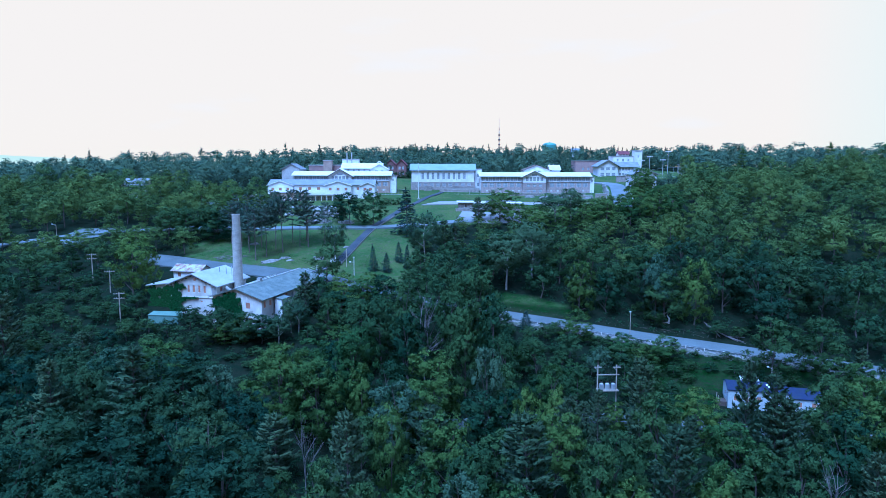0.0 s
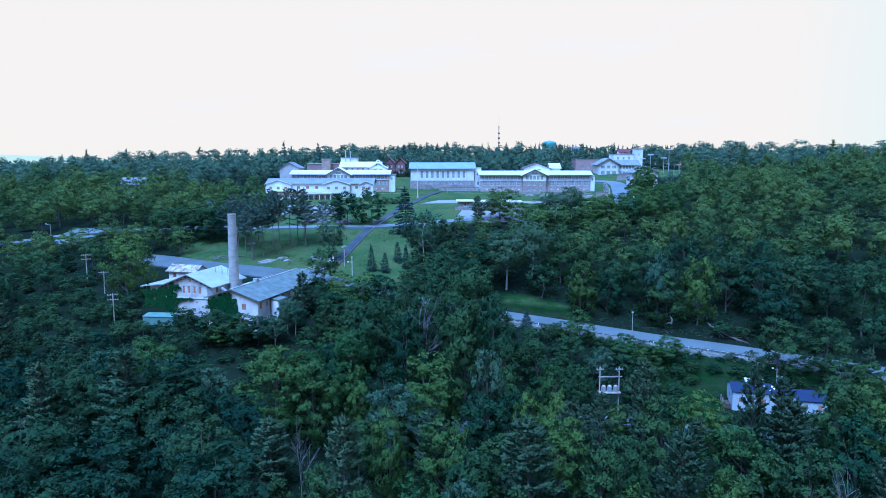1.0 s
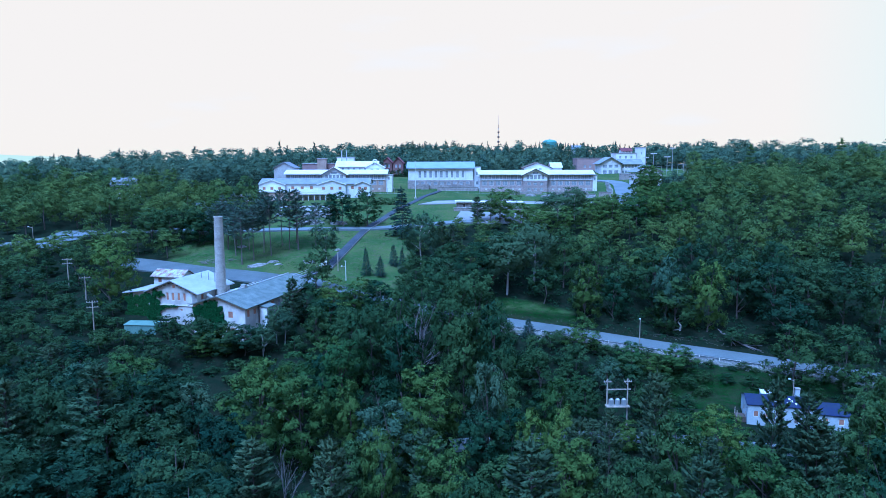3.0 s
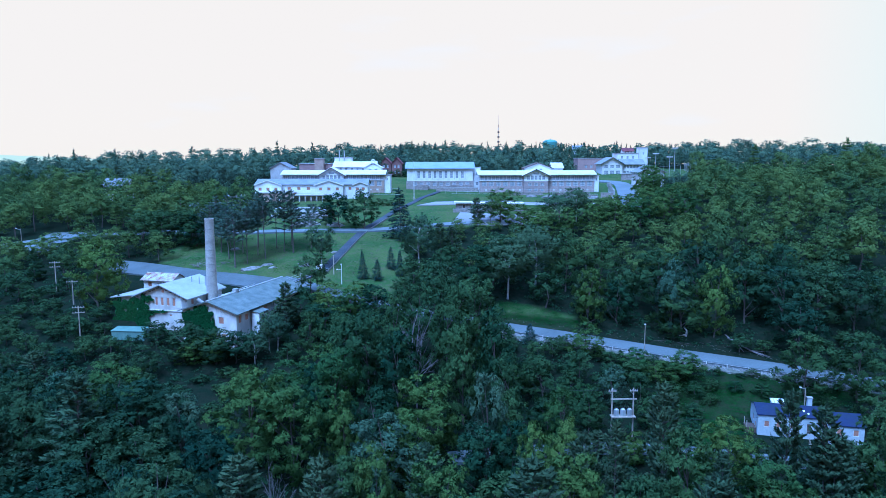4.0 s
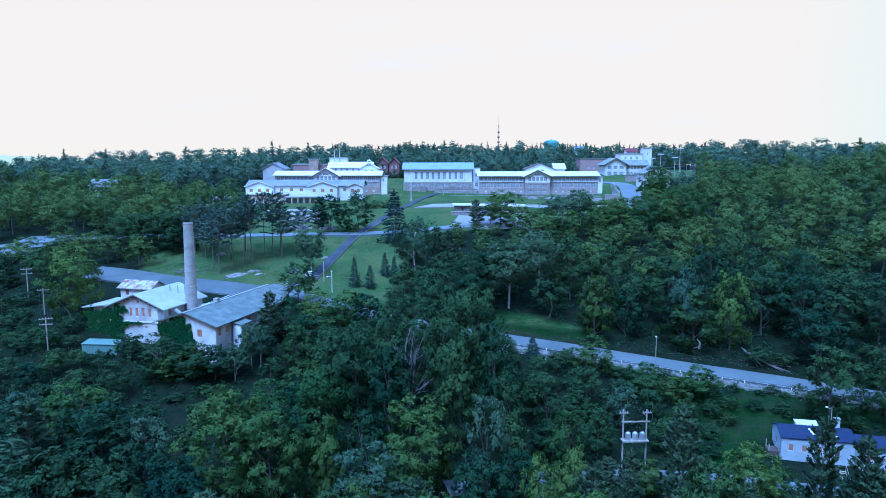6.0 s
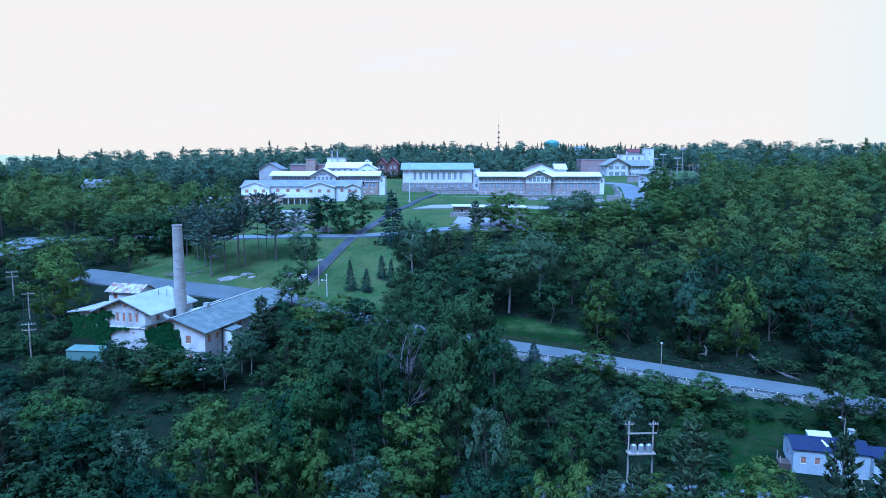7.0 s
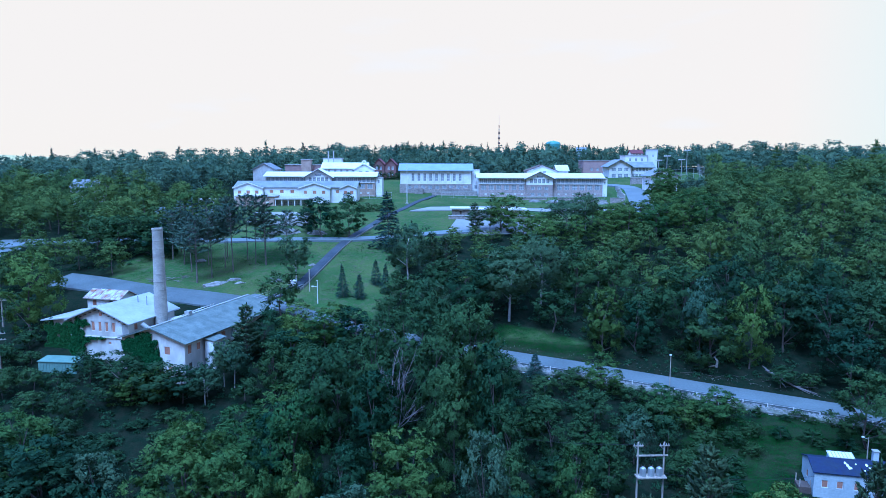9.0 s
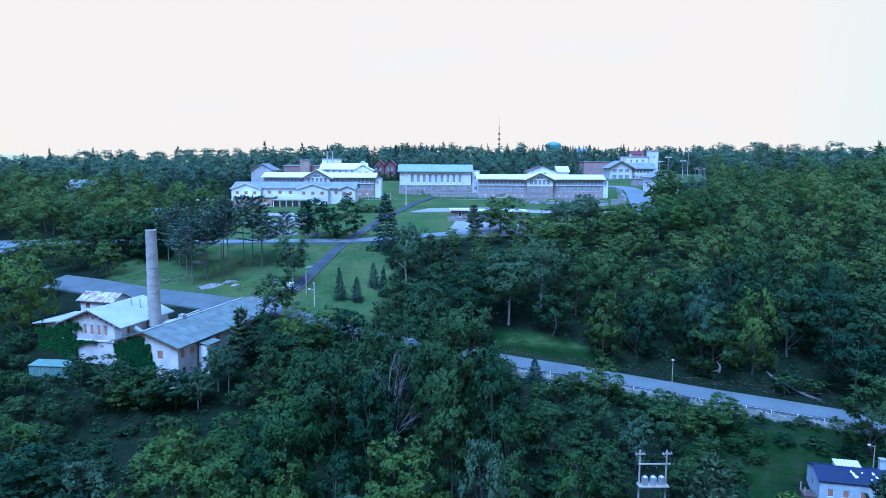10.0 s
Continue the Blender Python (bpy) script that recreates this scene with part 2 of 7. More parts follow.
GRAVEL = surface("gravel_bank", (0.13, 0.13, 0.12), (0.06, 0.075, 0.04), fine=1.6, coarse=0.5, var=0.5, bump=0.8)
BLACK = surface("black_steel", (0.03, 0.03, 0.035), var=0.1, bump=0)


def ground_material():
    """Grass where the 'grass' mark is high; elsewhere leaf litter and undergrowth, coloured darker for the shade under
    trees.
    """
    m, n, l = material("land")
    out, bs = n.new("ShaderNodeOutputMaterial"), n.new("ShaderNodeBsdfPrincipled")
    geo, att = n.new("ShaderNodeNewGeometry"), n.new("ShaderNodeAttribute")
    att.attribute_name = "grass"
    tex = []
    for s, d in ((0.09, 5), (0.9, 4), (6.0, 3)):
        t = n.new("ShaderNodeTexNoise")
        t.inputs["Scale"].default_value, t.inputs["Detail"].default_value = s, d
        l.new(geo.outputs["Position"], t.inputs["Vector"])
        tex.append(t)

    def mixed(a, b, fac):
        k = n.new("ShaderNodeMix")
        k.data_type = "RGBA"
        for socket, v in (("A", a), ("B", b)):
            if isinstance(v, tuple):
                k.inputs[socket].default_value = (*v, 1)
            else:
                l.new(v, k.inputs[socket])
        l.new(fac, k.inputs["Factor"])
        return k.outputs["Result"]

    def steep(t, a, b):
        r = n.new("ShaderNodeMapRange")
        r.inputs["From Min"].default_value, r.inputs["From Max"].default_value = a, b
        l.new(t.outputs["Fac"], r.inputs["Value"])
        return r.outputs["Result"]

    grass = mixed((0.052, 0.094, 0.030), (0.080, 0.112, 0.038), steep(tex[0], 0.4, 0.6))
    grass = mixed(grass, (0.096, 0.094, 0.060), steep(tex[1], 0.47, 0.76))
    # litter taken down near black, with the shade between trunks in its colour
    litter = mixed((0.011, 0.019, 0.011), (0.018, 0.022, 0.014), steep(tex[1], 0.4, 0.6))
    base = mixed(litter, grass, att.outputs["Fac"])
    tint = n.new("ShaderNodeMix")
    tint.data_type, tint.blend_type = "RGBA", "MULTIPLY"
    tint.inputs["Factor"].default_value = 1.0
    rng = n.new("ShaderNodeMapRange")
    rng.inputs["From Min"].default_value, rng.inputs["From Max"].default_value = 0.3, 0.7
    rng.inputs["To Min"].default_value, rng.inputs["To Max"].default_value = 0.6, 1.35
    l.new(tex[2].outputs["Fac"], rng.inputs["Value"])
    l.new(base, tint.inputs["A"])
    l.new(rng.outputs["Result"], tint.inputs["B"])
    l.new(tint.outputs["Result"], bs.inputs["Base Color"])
    bs.inputs["Roughness"].default_value, bs.inputs["Specular IOR Level"].default_value = 1.0, 0.0
    bp = n.new("ShaderNodeBump")
    bp.inputs["Strength"].default_value, bp.inputs["Distance"].default_value = 0.6, 0.2
    l.new(tex[2].outputs["Fac"], bp.inputs["Height"])
    l.new(bp.outputs["Normal"], bs.inputs["Normal"])
    l.new(bs.outputs["BSDF"], out.inputs["Surface"])
    return m


LAND = ground_material()


# ---- building helpers ----
def mesh_from(name, verts, faces, mat):
    me = bpy.data.meshes.new(name)
    me.from_pydata(verts, [], faces)
    if mat:
        me.materials.append(mat)
    me.update()
    return me


def part(name, bm, mat, parent, label="", at=None):
    """Link a bmesh, or a mesh made before, as one mesh object under a thing or part."""
    if isinstance(bm, bmesh.types.BMesh):
        bmesh.ops.recalc_face_normals(bm, faces=bm.faces)
        me = bpy.data.meshes.new(name)
        bm.to_mesh(me)
        bm.free()
        me.materials.append(mat)
    else:
        me = bm
    ob = new(name, me)
    ob.parent = parent
    if at is not None:
        ob.matrix_local = at
    if label:
        tagged(ob, label)
    return ob


def thing(name, m, label, category, group="", kind=""):
    ob = new(name)
    ob.matrix_basis = m
    ob.empty_display_size = 0.5
    return tagged(ob, label, category, group, kind)


def hexa(bm, pts):
    """A block from eight corners: four below, four above, both in the same turn."""
    v = [bm.verts.new(p) for p in pts]
    for f in ((3, 2, 1, 0), (4, 5, 6, 7), (0, 1, 5, 4), (1, 2, 6, 5), (2, 3, 7, 6), (3, 0, 4, 7)):
        bm.faces.new([v[i] for i in f])


def block(bm, x0, y0, z0, x1, y1, z1):
    hexa(bm, [(x0, y0, z0), (x1, y0, z0), (x1, y1, z0), (x0, y1, z0), (x0, y0, z1), (x1, y0, z1), (x1, y1, z1), (x0, y1, z1)])


def box(x0, y0, z0, x1, y1, z1):
    bm = bmesh.new()
    block(bm, x0, y0, z0, x1, y1, z1)
    return bm


def tube(bm, a, b, ra, rb, n=8):
    """A tapered round bar from a to b."""
    a, b = Vector(a), Vector(b)
    q = (b - a).to_track_quat("Z", "Y").to_matrix()
    rings = []
    for c, r in ((a, ra), (b, rb)):
        rings.append([bm.verts.new(c + q @ Vector((r * math.cos(k * math.tau / n), r * math.sin(k * math.tau / n), 0))) for k in range(n)])
    for k in range(n):
        bm.faces.new((rings[0][k], rings[0][(k + 1) % n], rings[1][(k + 1) % n], rings[1][k]))
    bm.faces.new(rings[0][::-1])
    bm.faces.new(rings[1])


def bar(a, b, ra, rb=None, n=8):
    bm = bmesh.new()
    tube(bm, a, b, ra, ra if rb is None else rb, n)
    return bm


def gable_roof(x0, x1, y0, y1, eave, ridge, along="x", over=0.6, thick=0.22):
    """Two slopes of a pitched roof, with thickness and overhang, ridge along x or y."""
    bm = bmesh.new()
    if along == "x":
        c, half = (y0 + y1) / 2, (y1 - y0) / 2
        drop = (ridge - eave) / half * over
        for s in (-1, 1):
            o = half + over
            hexa(bm, [(x0 - over, c, ridge), (x1 + over, c, ridge), (x1 + over, c + s * o, eave - drop), (x0 - over, c + s * o, eave - drop),
                      (x0 - over, c, ridge + thick), (x1 + over, c, ridge + thick), (x1 + over, c + s * o, eave - drop + thick), (x0 - over, c + s * o, eave - drop + thick)])
    else:
        c, half = (x0 + x1) / 2, (x1 - x0) / 2
        drop = (ridge - eave) / half * over
        for s in (-1, 1):
            o = half + over
            hexa(bm, [(c, y0 - over, ridge), (c, y1 + over, ridge), (c + s * o, y1 + over, eave - drop), (c + s * o, y0 - over, eave - drop),
                      (c, y0 - over, ridge + thick), (c, y1 + over, ridge + thick), (c + s * o, y1 + over, eave - drop + thick), (c + s * o, y0 - over, eave - drop + thick)])
    return bm


def gable_end(x0, x1, y, eave, ridge, thick=0.3):
    """The triangle of wall under a roof whose ridge runs along y."""
    bm = bmesh.new()
    c = (x0 + x1) / 2
    v = [bm.verts.new(p) for p in ((x0, y, eave), (x1, y, eave), (c, y, ridge), (x0, y + thick, eave), (x1, y + thick, eave), (c, y + thick, ridge))]
    for f in ((0, 1, 2), (5, 4, 3), (0, 3, 4, 1), (1, 4, 5, 2), (2, 5, 3, 0)):
        bm.faces.new([v[i] for i in f])
    return bm


def gable_end_x(y0, y1, x, eave, ridge, thick=0.3):
    """The same for a ridge along x."""
    bm = bmesh.new()
    c = (y0 + y1) / 2
    v = [bm.verts.new(p) for p in ((x, y0, eave), (x, y1, eave), (x, c, ridge), (x + thick, y0, eave), (x + thick, y1, eave), (x + thick, c, ridge))]
    for f in ((0, 1, 2), (5, 4, 3), (0, 3, 4, 1), (1, 4, 5, 2), (2, 5, 3, 0)):
        bm.faces.new([v[i] for i in f])
    return bm


WINDOWS = {}


def pierced(us, vs, thick):
    """A frame in one piece: bars over the spans us across and vs up, with the panes between them left open."""
    bm = bmesh.new()
    xs, zs = sorted({p for span in us for p in span}), sorted({p for span in vs for p in span})
    made = {}

    def solid(i, j):
        if not (0 <= i < len(xs) - 1 and 0 <= j < len(zs) - 1):
            return False
        x, z = (xs[i] + xs[i + 1]) / 2, (zs[j] + zs[j + 1]) / 2
        return any(a < x < b for a, b in us) or any(a < z < b for a, b in vs)

    def corner(i, j, back):
        if (i, j, back) not in made:
            made[i, j, back] = bm.verts.new((xs[i], thick * back, zs[j]))
        return made[i, j, back]

    for i, j in product(range(len(xs) - 1), range(len(zs) - 1)):
        if solid(i, j):
            bm.faces.new([corner(i, j, 0), corner(i + 1, j, 0), corner(i + 1, j + 1, 0), corner(i, j + 1, 0)])
            bm.faces.new([corner(i, j + 1, 1), corner(i + 1, j + 1, 1), corner(i + 1, j, 1), corner(i, j, 1)])
            for di, dj, p, q in ((-1, 0, (i, j), (i, j + 1)), (1, 0, (i + 1, j + 1), (i + 1, j)), (0, -1, (i + 1, j), (i, j)), (0, 1, (i, j + 1), (i + 1, j + 1))):
                if not solid(i + di, j + dj):
                    bm.faces.new([corner(*p, 0), corner(*q, 0), corner(*q, 1), corner(*p, 1)])
    return bm


def window_meshes(w, h, bars, kind):
    """Frame and pane of a window of that size, made once and shared."""
    key = (round(w, 2), round(h, 2), bars, kind)
    if key not in WINDOWS:
        f = 0.09
        us = [(0, f)] + [(w * k / bars[0] - 0.035, w * k / bars[0] + 0.035) for k in range(1, bars[0])] + [(w - f, w)]
        vs = [(0, f)] + [(h * k / bars[1] - 0.035, h * k / bars[1] + 0.035) for k in range(1, bars[1])] + [(h - f, h)]
        bm = pierced(us, vs, 0.14)
        bmesh.ops.recalc_face_normals(bm, faces=bm.faces)
        frame_mesh = bpy.data.meshes.new("window_frame")
        bm.to_mesh(frame_mesh)
        bm.free()
        frame_mesh.materials.append(TRIM)
        pane = bpy.data.meshes.new("pane")
        bm = box(f, 0.06 if kind == "glass" else 0.0, f, w - f, 0.08 if kind == "glass" else 0.05, h - f)
        bmesh.ops.recalc_face_normals(bm, faces=bm.faces)
        bm.to_mesh(pane)
        bm.free()
        pane.materials.append({"glass": GLASS, "board": PLY, "dark": DARKWOOD, "white": TRIM}[kind])
        WINDOWS[key] = (frame_mesh, pane)
    return WINDOWS[key]


def facade(parent, mat, w, z0, z1, openings, at, thick=0.35, name="wall", bars=(2, 2)):
    """A wall w long from z0 to z1, seen from its -y side, with real openings (x0, z0, x1, z1, kind), each filled with its window."""
    bm = bmesh.new()
    xs = sorted({0, w, *(v for o in openings for v in (o[0], o[2]))})
    zs = sorted({z0, z1, *(v for o in openings for v in (o[1], o[3]))})
    nx, nz = len(xs) - 1, len(zs) - 1

    def solid(i, j):
        if not (0 <= i < nx and 0 <= j < nz):
            return False
        x, z = (xs[i] + xs[i + 1]) / 2, (zs[j] + zs[j + 1]) / 2
        return not any(o[0] < x < o[2] and o[1] < z < o[3] for o in openings)

    made = {}

    def corner(i, j, back):
        if (i, j, back) not in made:
            made[i, j, back] = bm.verts.new((xs[i], thick * back, zs[j]))
        return made[i, j, back]

    for i, j in product(range(nx), range(nz)):
        if not solid(i, j):
            continue
        bm.faces.new([corner(i, j, 0), corner(i + 1, j, 0), corner(i + 1, j + 1, 0), corner(i, j + 1, 0)])
        bm.faces.new([corner(i, j + 1, 1), corner(i + 1, j + 1, 1), corner(i + 1, j, 1), corner(i, j, 1)])
        for di, dj, p, q in ((-1, 0, (i, j), (i, j + 1)), (1, 0, (i + 1, j + 1), (i + 1, j)), (0, -1, (i + 1, j), (i, j)), (0, 1, (i, j + 1), (i + 1, j + 1))):
            if not solid(i + di, j + dj):
                bm.faces.new([corner(*p, 0), corner(*q, 0), corner(*q, 1), corner(*p, 1)])
    wall = part(name, bm, mat, parent, at=at)
    for o in openings:
        fm, pm = window_meshes(o[2] - o[0], o[3] - o[1], bars if o[4] == "glass" else (1, 1), o[4])
        ob = part("door" if o[4] == "dark" else "window", fm, None, parent, at=at @ pose(o[0], 0.08, o[1]))
        part({"glass": "pane", "board": "board", "dark": "leaf", "white": "shutter"}[o[4]], pm, None, ob)
    return wall


def row(x0, x1, n, w, z0, z1, kind="glass"):
    """n openings, evenly spread between x0 and x1."""
    step = (x1 - x0) / n
    return [(x0 + step * (k + 0.5) - w / 2, z0, x0 + step * (k + 0.5) + w / 2, z1, kind) for k in range(n)]


def walls(parent, mat, x0, x1, y0, y1, z0, z1, front=(), right=(), left=(), bars=(2, 2), thick=0.35):
    """Four walls round a rectangle; openings are measured along each wall from its left end as seen from outside."""
    facade(parent, mat, x1 - x0, z0, z1, list(front), pose(x0, y0, 0), thick, bars=bars)
    facade(parent, mat, y1 - y0 - 2 * thick, z0, z1, list(right), pose(x1, y0 + thick, 0, 0, 0, 90), thick, bars=bars)
    facade(parent, mat, x1 - x0, z0, z1, [], pose(x1, y1, 0, 0, 0, 180), thick)
    facade(parent, mat, y1 - y0 - 2 * thick, z0, z1, list(left), pose(x0, y1 - thick, 0, 0, 0, -90), thick, bars=bars)


# ---- land ----
YK = np.arange(-400.0, 4600.0, 4.0)


def profile(*knots):
    """A smooth slope line: heights along y through (y, z) knots."""
    z = np.interp(YK, knots[0::2], knots[1::2])
    k = np.exp(-0.5 * (np.arange(-6, 7) / 2.0) ** 2)
    return np.convolve(np.pad(z, 6, "edge"), k / k.sum(), "valid")


SLOPES = (
    (-420.0, profile(0, -8, 160, 2, 260, 24, 420, 40, 700, 46, 1100, 20, 1800, -60)),
    (-170.0, profile(0, 0, 100, 6, 160, 16, 187, 24, 230, 36, 317, 44, 356, 50, 560, 56, 800, 52, 1800, -60)),
    (-50.0, profile(0, 3, 80, 7, 115, 12, 140, 19, 158, 24.5, 172, 30, 197, 33.5, 228, 40, 262, 43.8, 290, 44.6, 303, 46, 330, 47.5, 348, 49, 420, 55, 560, 60, 800, 52, 1800, -60)),
    (60.0, profile(0, 2, 80, 5, 120, 8, 140, 10.4, 148, 11.4, 160, 15, 170, 18.5, 185, 22, 215, 34, 255, 44.5, 290, 46, 330, 47, 345, 49, 420, 55, 560, 61, 800, 54, 1800, -60)),
    (190.0, profile(0, 4, 100, 10, 150, 16, 170, 21, 215, 35, 262, 46, 320, 54, 374, 58, 560, 58.5, 800, 52, 1800, -60)),
    (460.0, profile(0, 10, 170, 26, 320, 50, 560, 56, 800, 52, 1800, -60)),
)


def ground(x, y):
    """Height of the land at a place."""
    xs = [s[0] for s in SLOPES]
    x = min(max(x, xs[0]), xs[-1])
    i = min(max(sum(1 for v in xs if v <= x) - 1, 0), len(xs) - 2)
    f = (x - xs[i]) / (xs[i + 1] - xs[i])
    f = f * f * (3 - 2 * f)
    u = min(max((y + 400.0) / 4.0, 0), len(YK) - 1.001)
    j = int(u)
    g = u - j
    a, b = SLOPES[i][1], SLOPES[i + 1][1]
    return (a[j] + (a[j + 1] - a[j]) * g) * (1 - f) + (b[j] + (b[j + 1] - b[j]) * g) * f


def near_line(x, y, line):
    """Distance to a line of points."""
    best = 1e9
    for (ax, ay), (bx, by) in zip(line, line[1:]):
        dx, dy = bx - ax, by - ay
        t = min(max(((x - ax) * dx + (y - ay) * dy) / (dx * dx + dy * dy), 0), 1)
        best = min(best, math.hypot(x - ax - t * dx, y - ay - t * dy))
    return best


def inside(x, y, poly):
    odd = False
    for (ax, ay), (bx, by) in zip(poly, poly[1:] + poly[:1]):
        if (ay > y) != (by > y) and x < ax + (y - ay) * (bx - ax) / (by - ay):
            odd = not odd
    return odd


MAIN_ROAD = [(150, 136), (118, 147), (93, 156.5), (75, 162.8), (60, 167.2), (46, 170.6), (30, 173), (16, 173.6), (0, 174.5), (-12, 176), (-22, 178.5), (-32, 184), (-40, 188)]
YARD_ROAD = [(-36, 182.5), (-48, 186), (-64, 191), (-80, 199), (-90, 203)]
CROSS_ROAD = [(-150, 222), (-121, 233), (-94, 234), (-60, 228.5), (-23, 231.3), (-12, 234.5), (2, 240), (14, 243)]
FOOTPATH = [(-37.5, 184), (-31.2, 194), (-24, 231), (-18.5, 250), (-12.5, 280), (-7.5, 306), (-1, 329)]
DRIVE = [(69, 263), (72, 275), (77, 298), (83, 325), (87, 345), (86, 358), (78, 366), (62, 370)]
LANE = [(2, 126), (18, 130.5), (32, 133.4), (47, 133.5), (60, 131), (74, 128), (96, 124)]
LAWN = [(-78, 204), (-60, 186), (-36, 180), (-12, 180), (-8, 196), (-9, 220), (4, 236), (44, 250), (62, 262), (70, 300), (80, 332), (20, 332), (-18, 345), (-80, 330), (-90, 296), (-62, 262), (-60, 236), (-70, 226)]
MEADOW = [(40, 127), (43, 140), (42, 150), (48, 159), (64, 162), (84, 155), (84, 150), (60, 147), (56, 137), (52, 128)]
FIELD = [(11, 176.5), (31, 176.5), (35, 180), (27, 185.5), (15, 187)]
HILLTOP = [(70, 300), (70, 345), (58, 366), (74, 396), (78, 440), (124, 445), (135, 400), (130, 366), (104, 358), (92, 330), (84, 312)]
SADDLE = [(-32, 330), (-8, 330), (14, 346), (20, 372), (-4, 396), (-38, 396), (-30, 360)]
GRASS = (LAWN, MEADOW, FIELD, HILLTOP, SADDLE)


def land_mesh():
    xs = sorted({*np.arange(-4400, -460, 220.0), *np.arange(-460, -170, 12.0), *np.arange(-170, 140, 2.5), *np.arange(140, 460, 12.0), *np.arange(460, 4400, 220.0)})
    ys = sorted({*np.arange(-400, 50, 30.0), *np.arange(50, 350, 2.5), *np.arange(350, 450, 5.0), *np.arange(450, 700, 10.0), *np.arange(700, 4600, 180.0)})
    verts = [(x, y, ground(x, y) + 0.25 * noise.noise((x * 0.15, y * 0.15, 0)) * (y < 350)) for y in ys for x in xs]
    n = len(xs)
    faces = [(j * n + i, j * n + i + 1, (j + 1) * n + i + 1, (j + 1) * n + i) for j in range(len(ys) - 1) for i in range(n - 1)]
    me = mesh_from("ground", verts, faces, LAND)
    # clearings below y 182 get a low mark, which darkens them like tree shade
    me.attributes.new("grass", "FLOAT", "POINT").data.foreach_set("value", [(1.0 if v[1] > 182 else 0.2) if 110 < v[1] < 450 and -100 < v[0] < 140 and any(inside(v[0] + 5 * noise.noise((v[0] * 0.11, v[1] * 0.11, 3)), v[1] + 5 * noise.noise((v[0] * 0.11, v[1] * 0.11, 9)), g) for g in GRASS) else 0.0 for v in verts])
    me.shade_smooth()
    return me


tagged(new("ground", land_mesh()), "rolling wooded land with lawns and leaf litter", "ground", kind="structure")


def far_hills():
    """The range on the western horizon: a backdrop whose pale glow stands in for haze."""
    m, n, l = material("haze_glow_range")
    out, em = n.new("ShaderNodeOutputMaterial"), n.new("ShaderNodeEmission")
    # the sheet gives off the haze colour itself
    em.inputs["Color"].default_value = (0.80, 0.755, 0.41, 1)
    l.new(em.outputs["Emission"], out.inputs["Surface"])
    verts, faces = [], []
    for k in range(61):
        x = -4200 + k * 55.0
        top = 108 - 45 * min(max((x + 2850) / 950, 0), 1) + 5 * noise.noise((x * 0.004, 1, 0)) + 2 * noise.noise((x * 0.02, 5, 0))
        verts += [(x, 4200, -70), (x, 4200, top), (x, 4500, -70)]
    for k in range(60):
        a = k * 3
        faces += [(a, a + 3, a + 4, a + 1), (a + 1, a + 4, a + 5, a + 2)]
    tagged(new("far_hills", mesh_from("far_hills", verts, faces, m)), "far range on the western horizon, glowing pale like haze", "hills", kind="structure")


far_hills()


def resample(line, step):
    pts = []
    for (ax, ay), (bx, by) in zip(line, line[1:]):
        k = max(1, int(math.hypot(bx - ax, by - ay) / step))
        pts += [(ax + (bx - ax) * i / k, ay + (by - ay) * i / k) for i in range(k)]
    pts.append(line[-1])
    for _ in range(6):
        pts = [pts[0]] + [((a[0] + 2 * b[0] + c[0]) / 4, (a[1] + 2 * b[1] + c[1]) / 4) for a, b, c in zip(pts, pts[1:], pts[2:])] + [pts[-1]]
    return pts


def ribbon(name, line, width, mat, label, category="road", lift=0.22, off=0.0, rag=0.0, level=0.5):
    """A strip of paving laid along a line, following the slope."""
    pts = resample(line, 2.0)
    verts, faces, across = [], [], 5
    for i, (x, y) in enumerate(pts):
        a, b = pts[max(i - 1, 0)], pts[min(i + 1, len(pts) - 1)]
        tx, ty = b[0] - a[0], b[1] - a[1]
        q = math.hypot(tx, ty)
        nx, ny = -ty / q, tx / q
        zc = max(ground(x + nx * (off + s), y + ny * (off + s)) for s in (-width * 0.25, 0, width * 0.25))
        for k in range(across):
            s = off + width * (k / (across - 1) - 0.5) * (1 + rag * noise.noise((x * 0.3, y * 0.3, k)))
            px, py = x + nx * s, y + ny * s
            verts.append((px, py, level * zc + (1 - level) * ground(px, py) + lift + 0.1 * (1 - abs(k - 2) / 2)))
    n = len(pts)
    top = len(verts)
    verts += [(x, y, z - 1.2) for x, y, z in verts]
    for i in range(n - 1):
        for k in range(across - 1):
            a = i * across + k
            faces.append((a, a + 1, a + 1 + across, a + across))
        for k, flip in ((0, 0), (across - 1, 1)):
            a, b = i * across + k, (i + 1) * across + k
            faces.append((a, b, b + top, a + top) if not flip else (b, a, a + top, b + top))
    return tagged(new(name, mesh_from(name, verts, faces, mat)), label, category, kind="structure")


def apron(name, poly, mat, label, z=None, lift=0.25, category="paving"):
    """A level or sloping slab of paving over a polygon, with its edge."""
    bm = bmesh.new()
    top = [bm.verts.new((x, y, (ground(x, y) if z is None else z) + lift)) for x, y in poly]
    low = [bm.verts.new((v.co.x, v.co.y, v.co.z - 1.6)) for v in top]
    bm.faces.new(top)
    for k in range(len(top)):
        j = (k + 1) % len(top)
        bm.faces.new((top[k], low[k], low[j], top[j]))
    bmesh.ops.recalc_face_normals(bm, faces=bm.faces)
    me = bpy.data.meshes.new(name)
    bm.to_mesh(me)
    bm.free()
    me.materials.append(mat)
    return tagged(new(name, me), label, category, kind="structure")


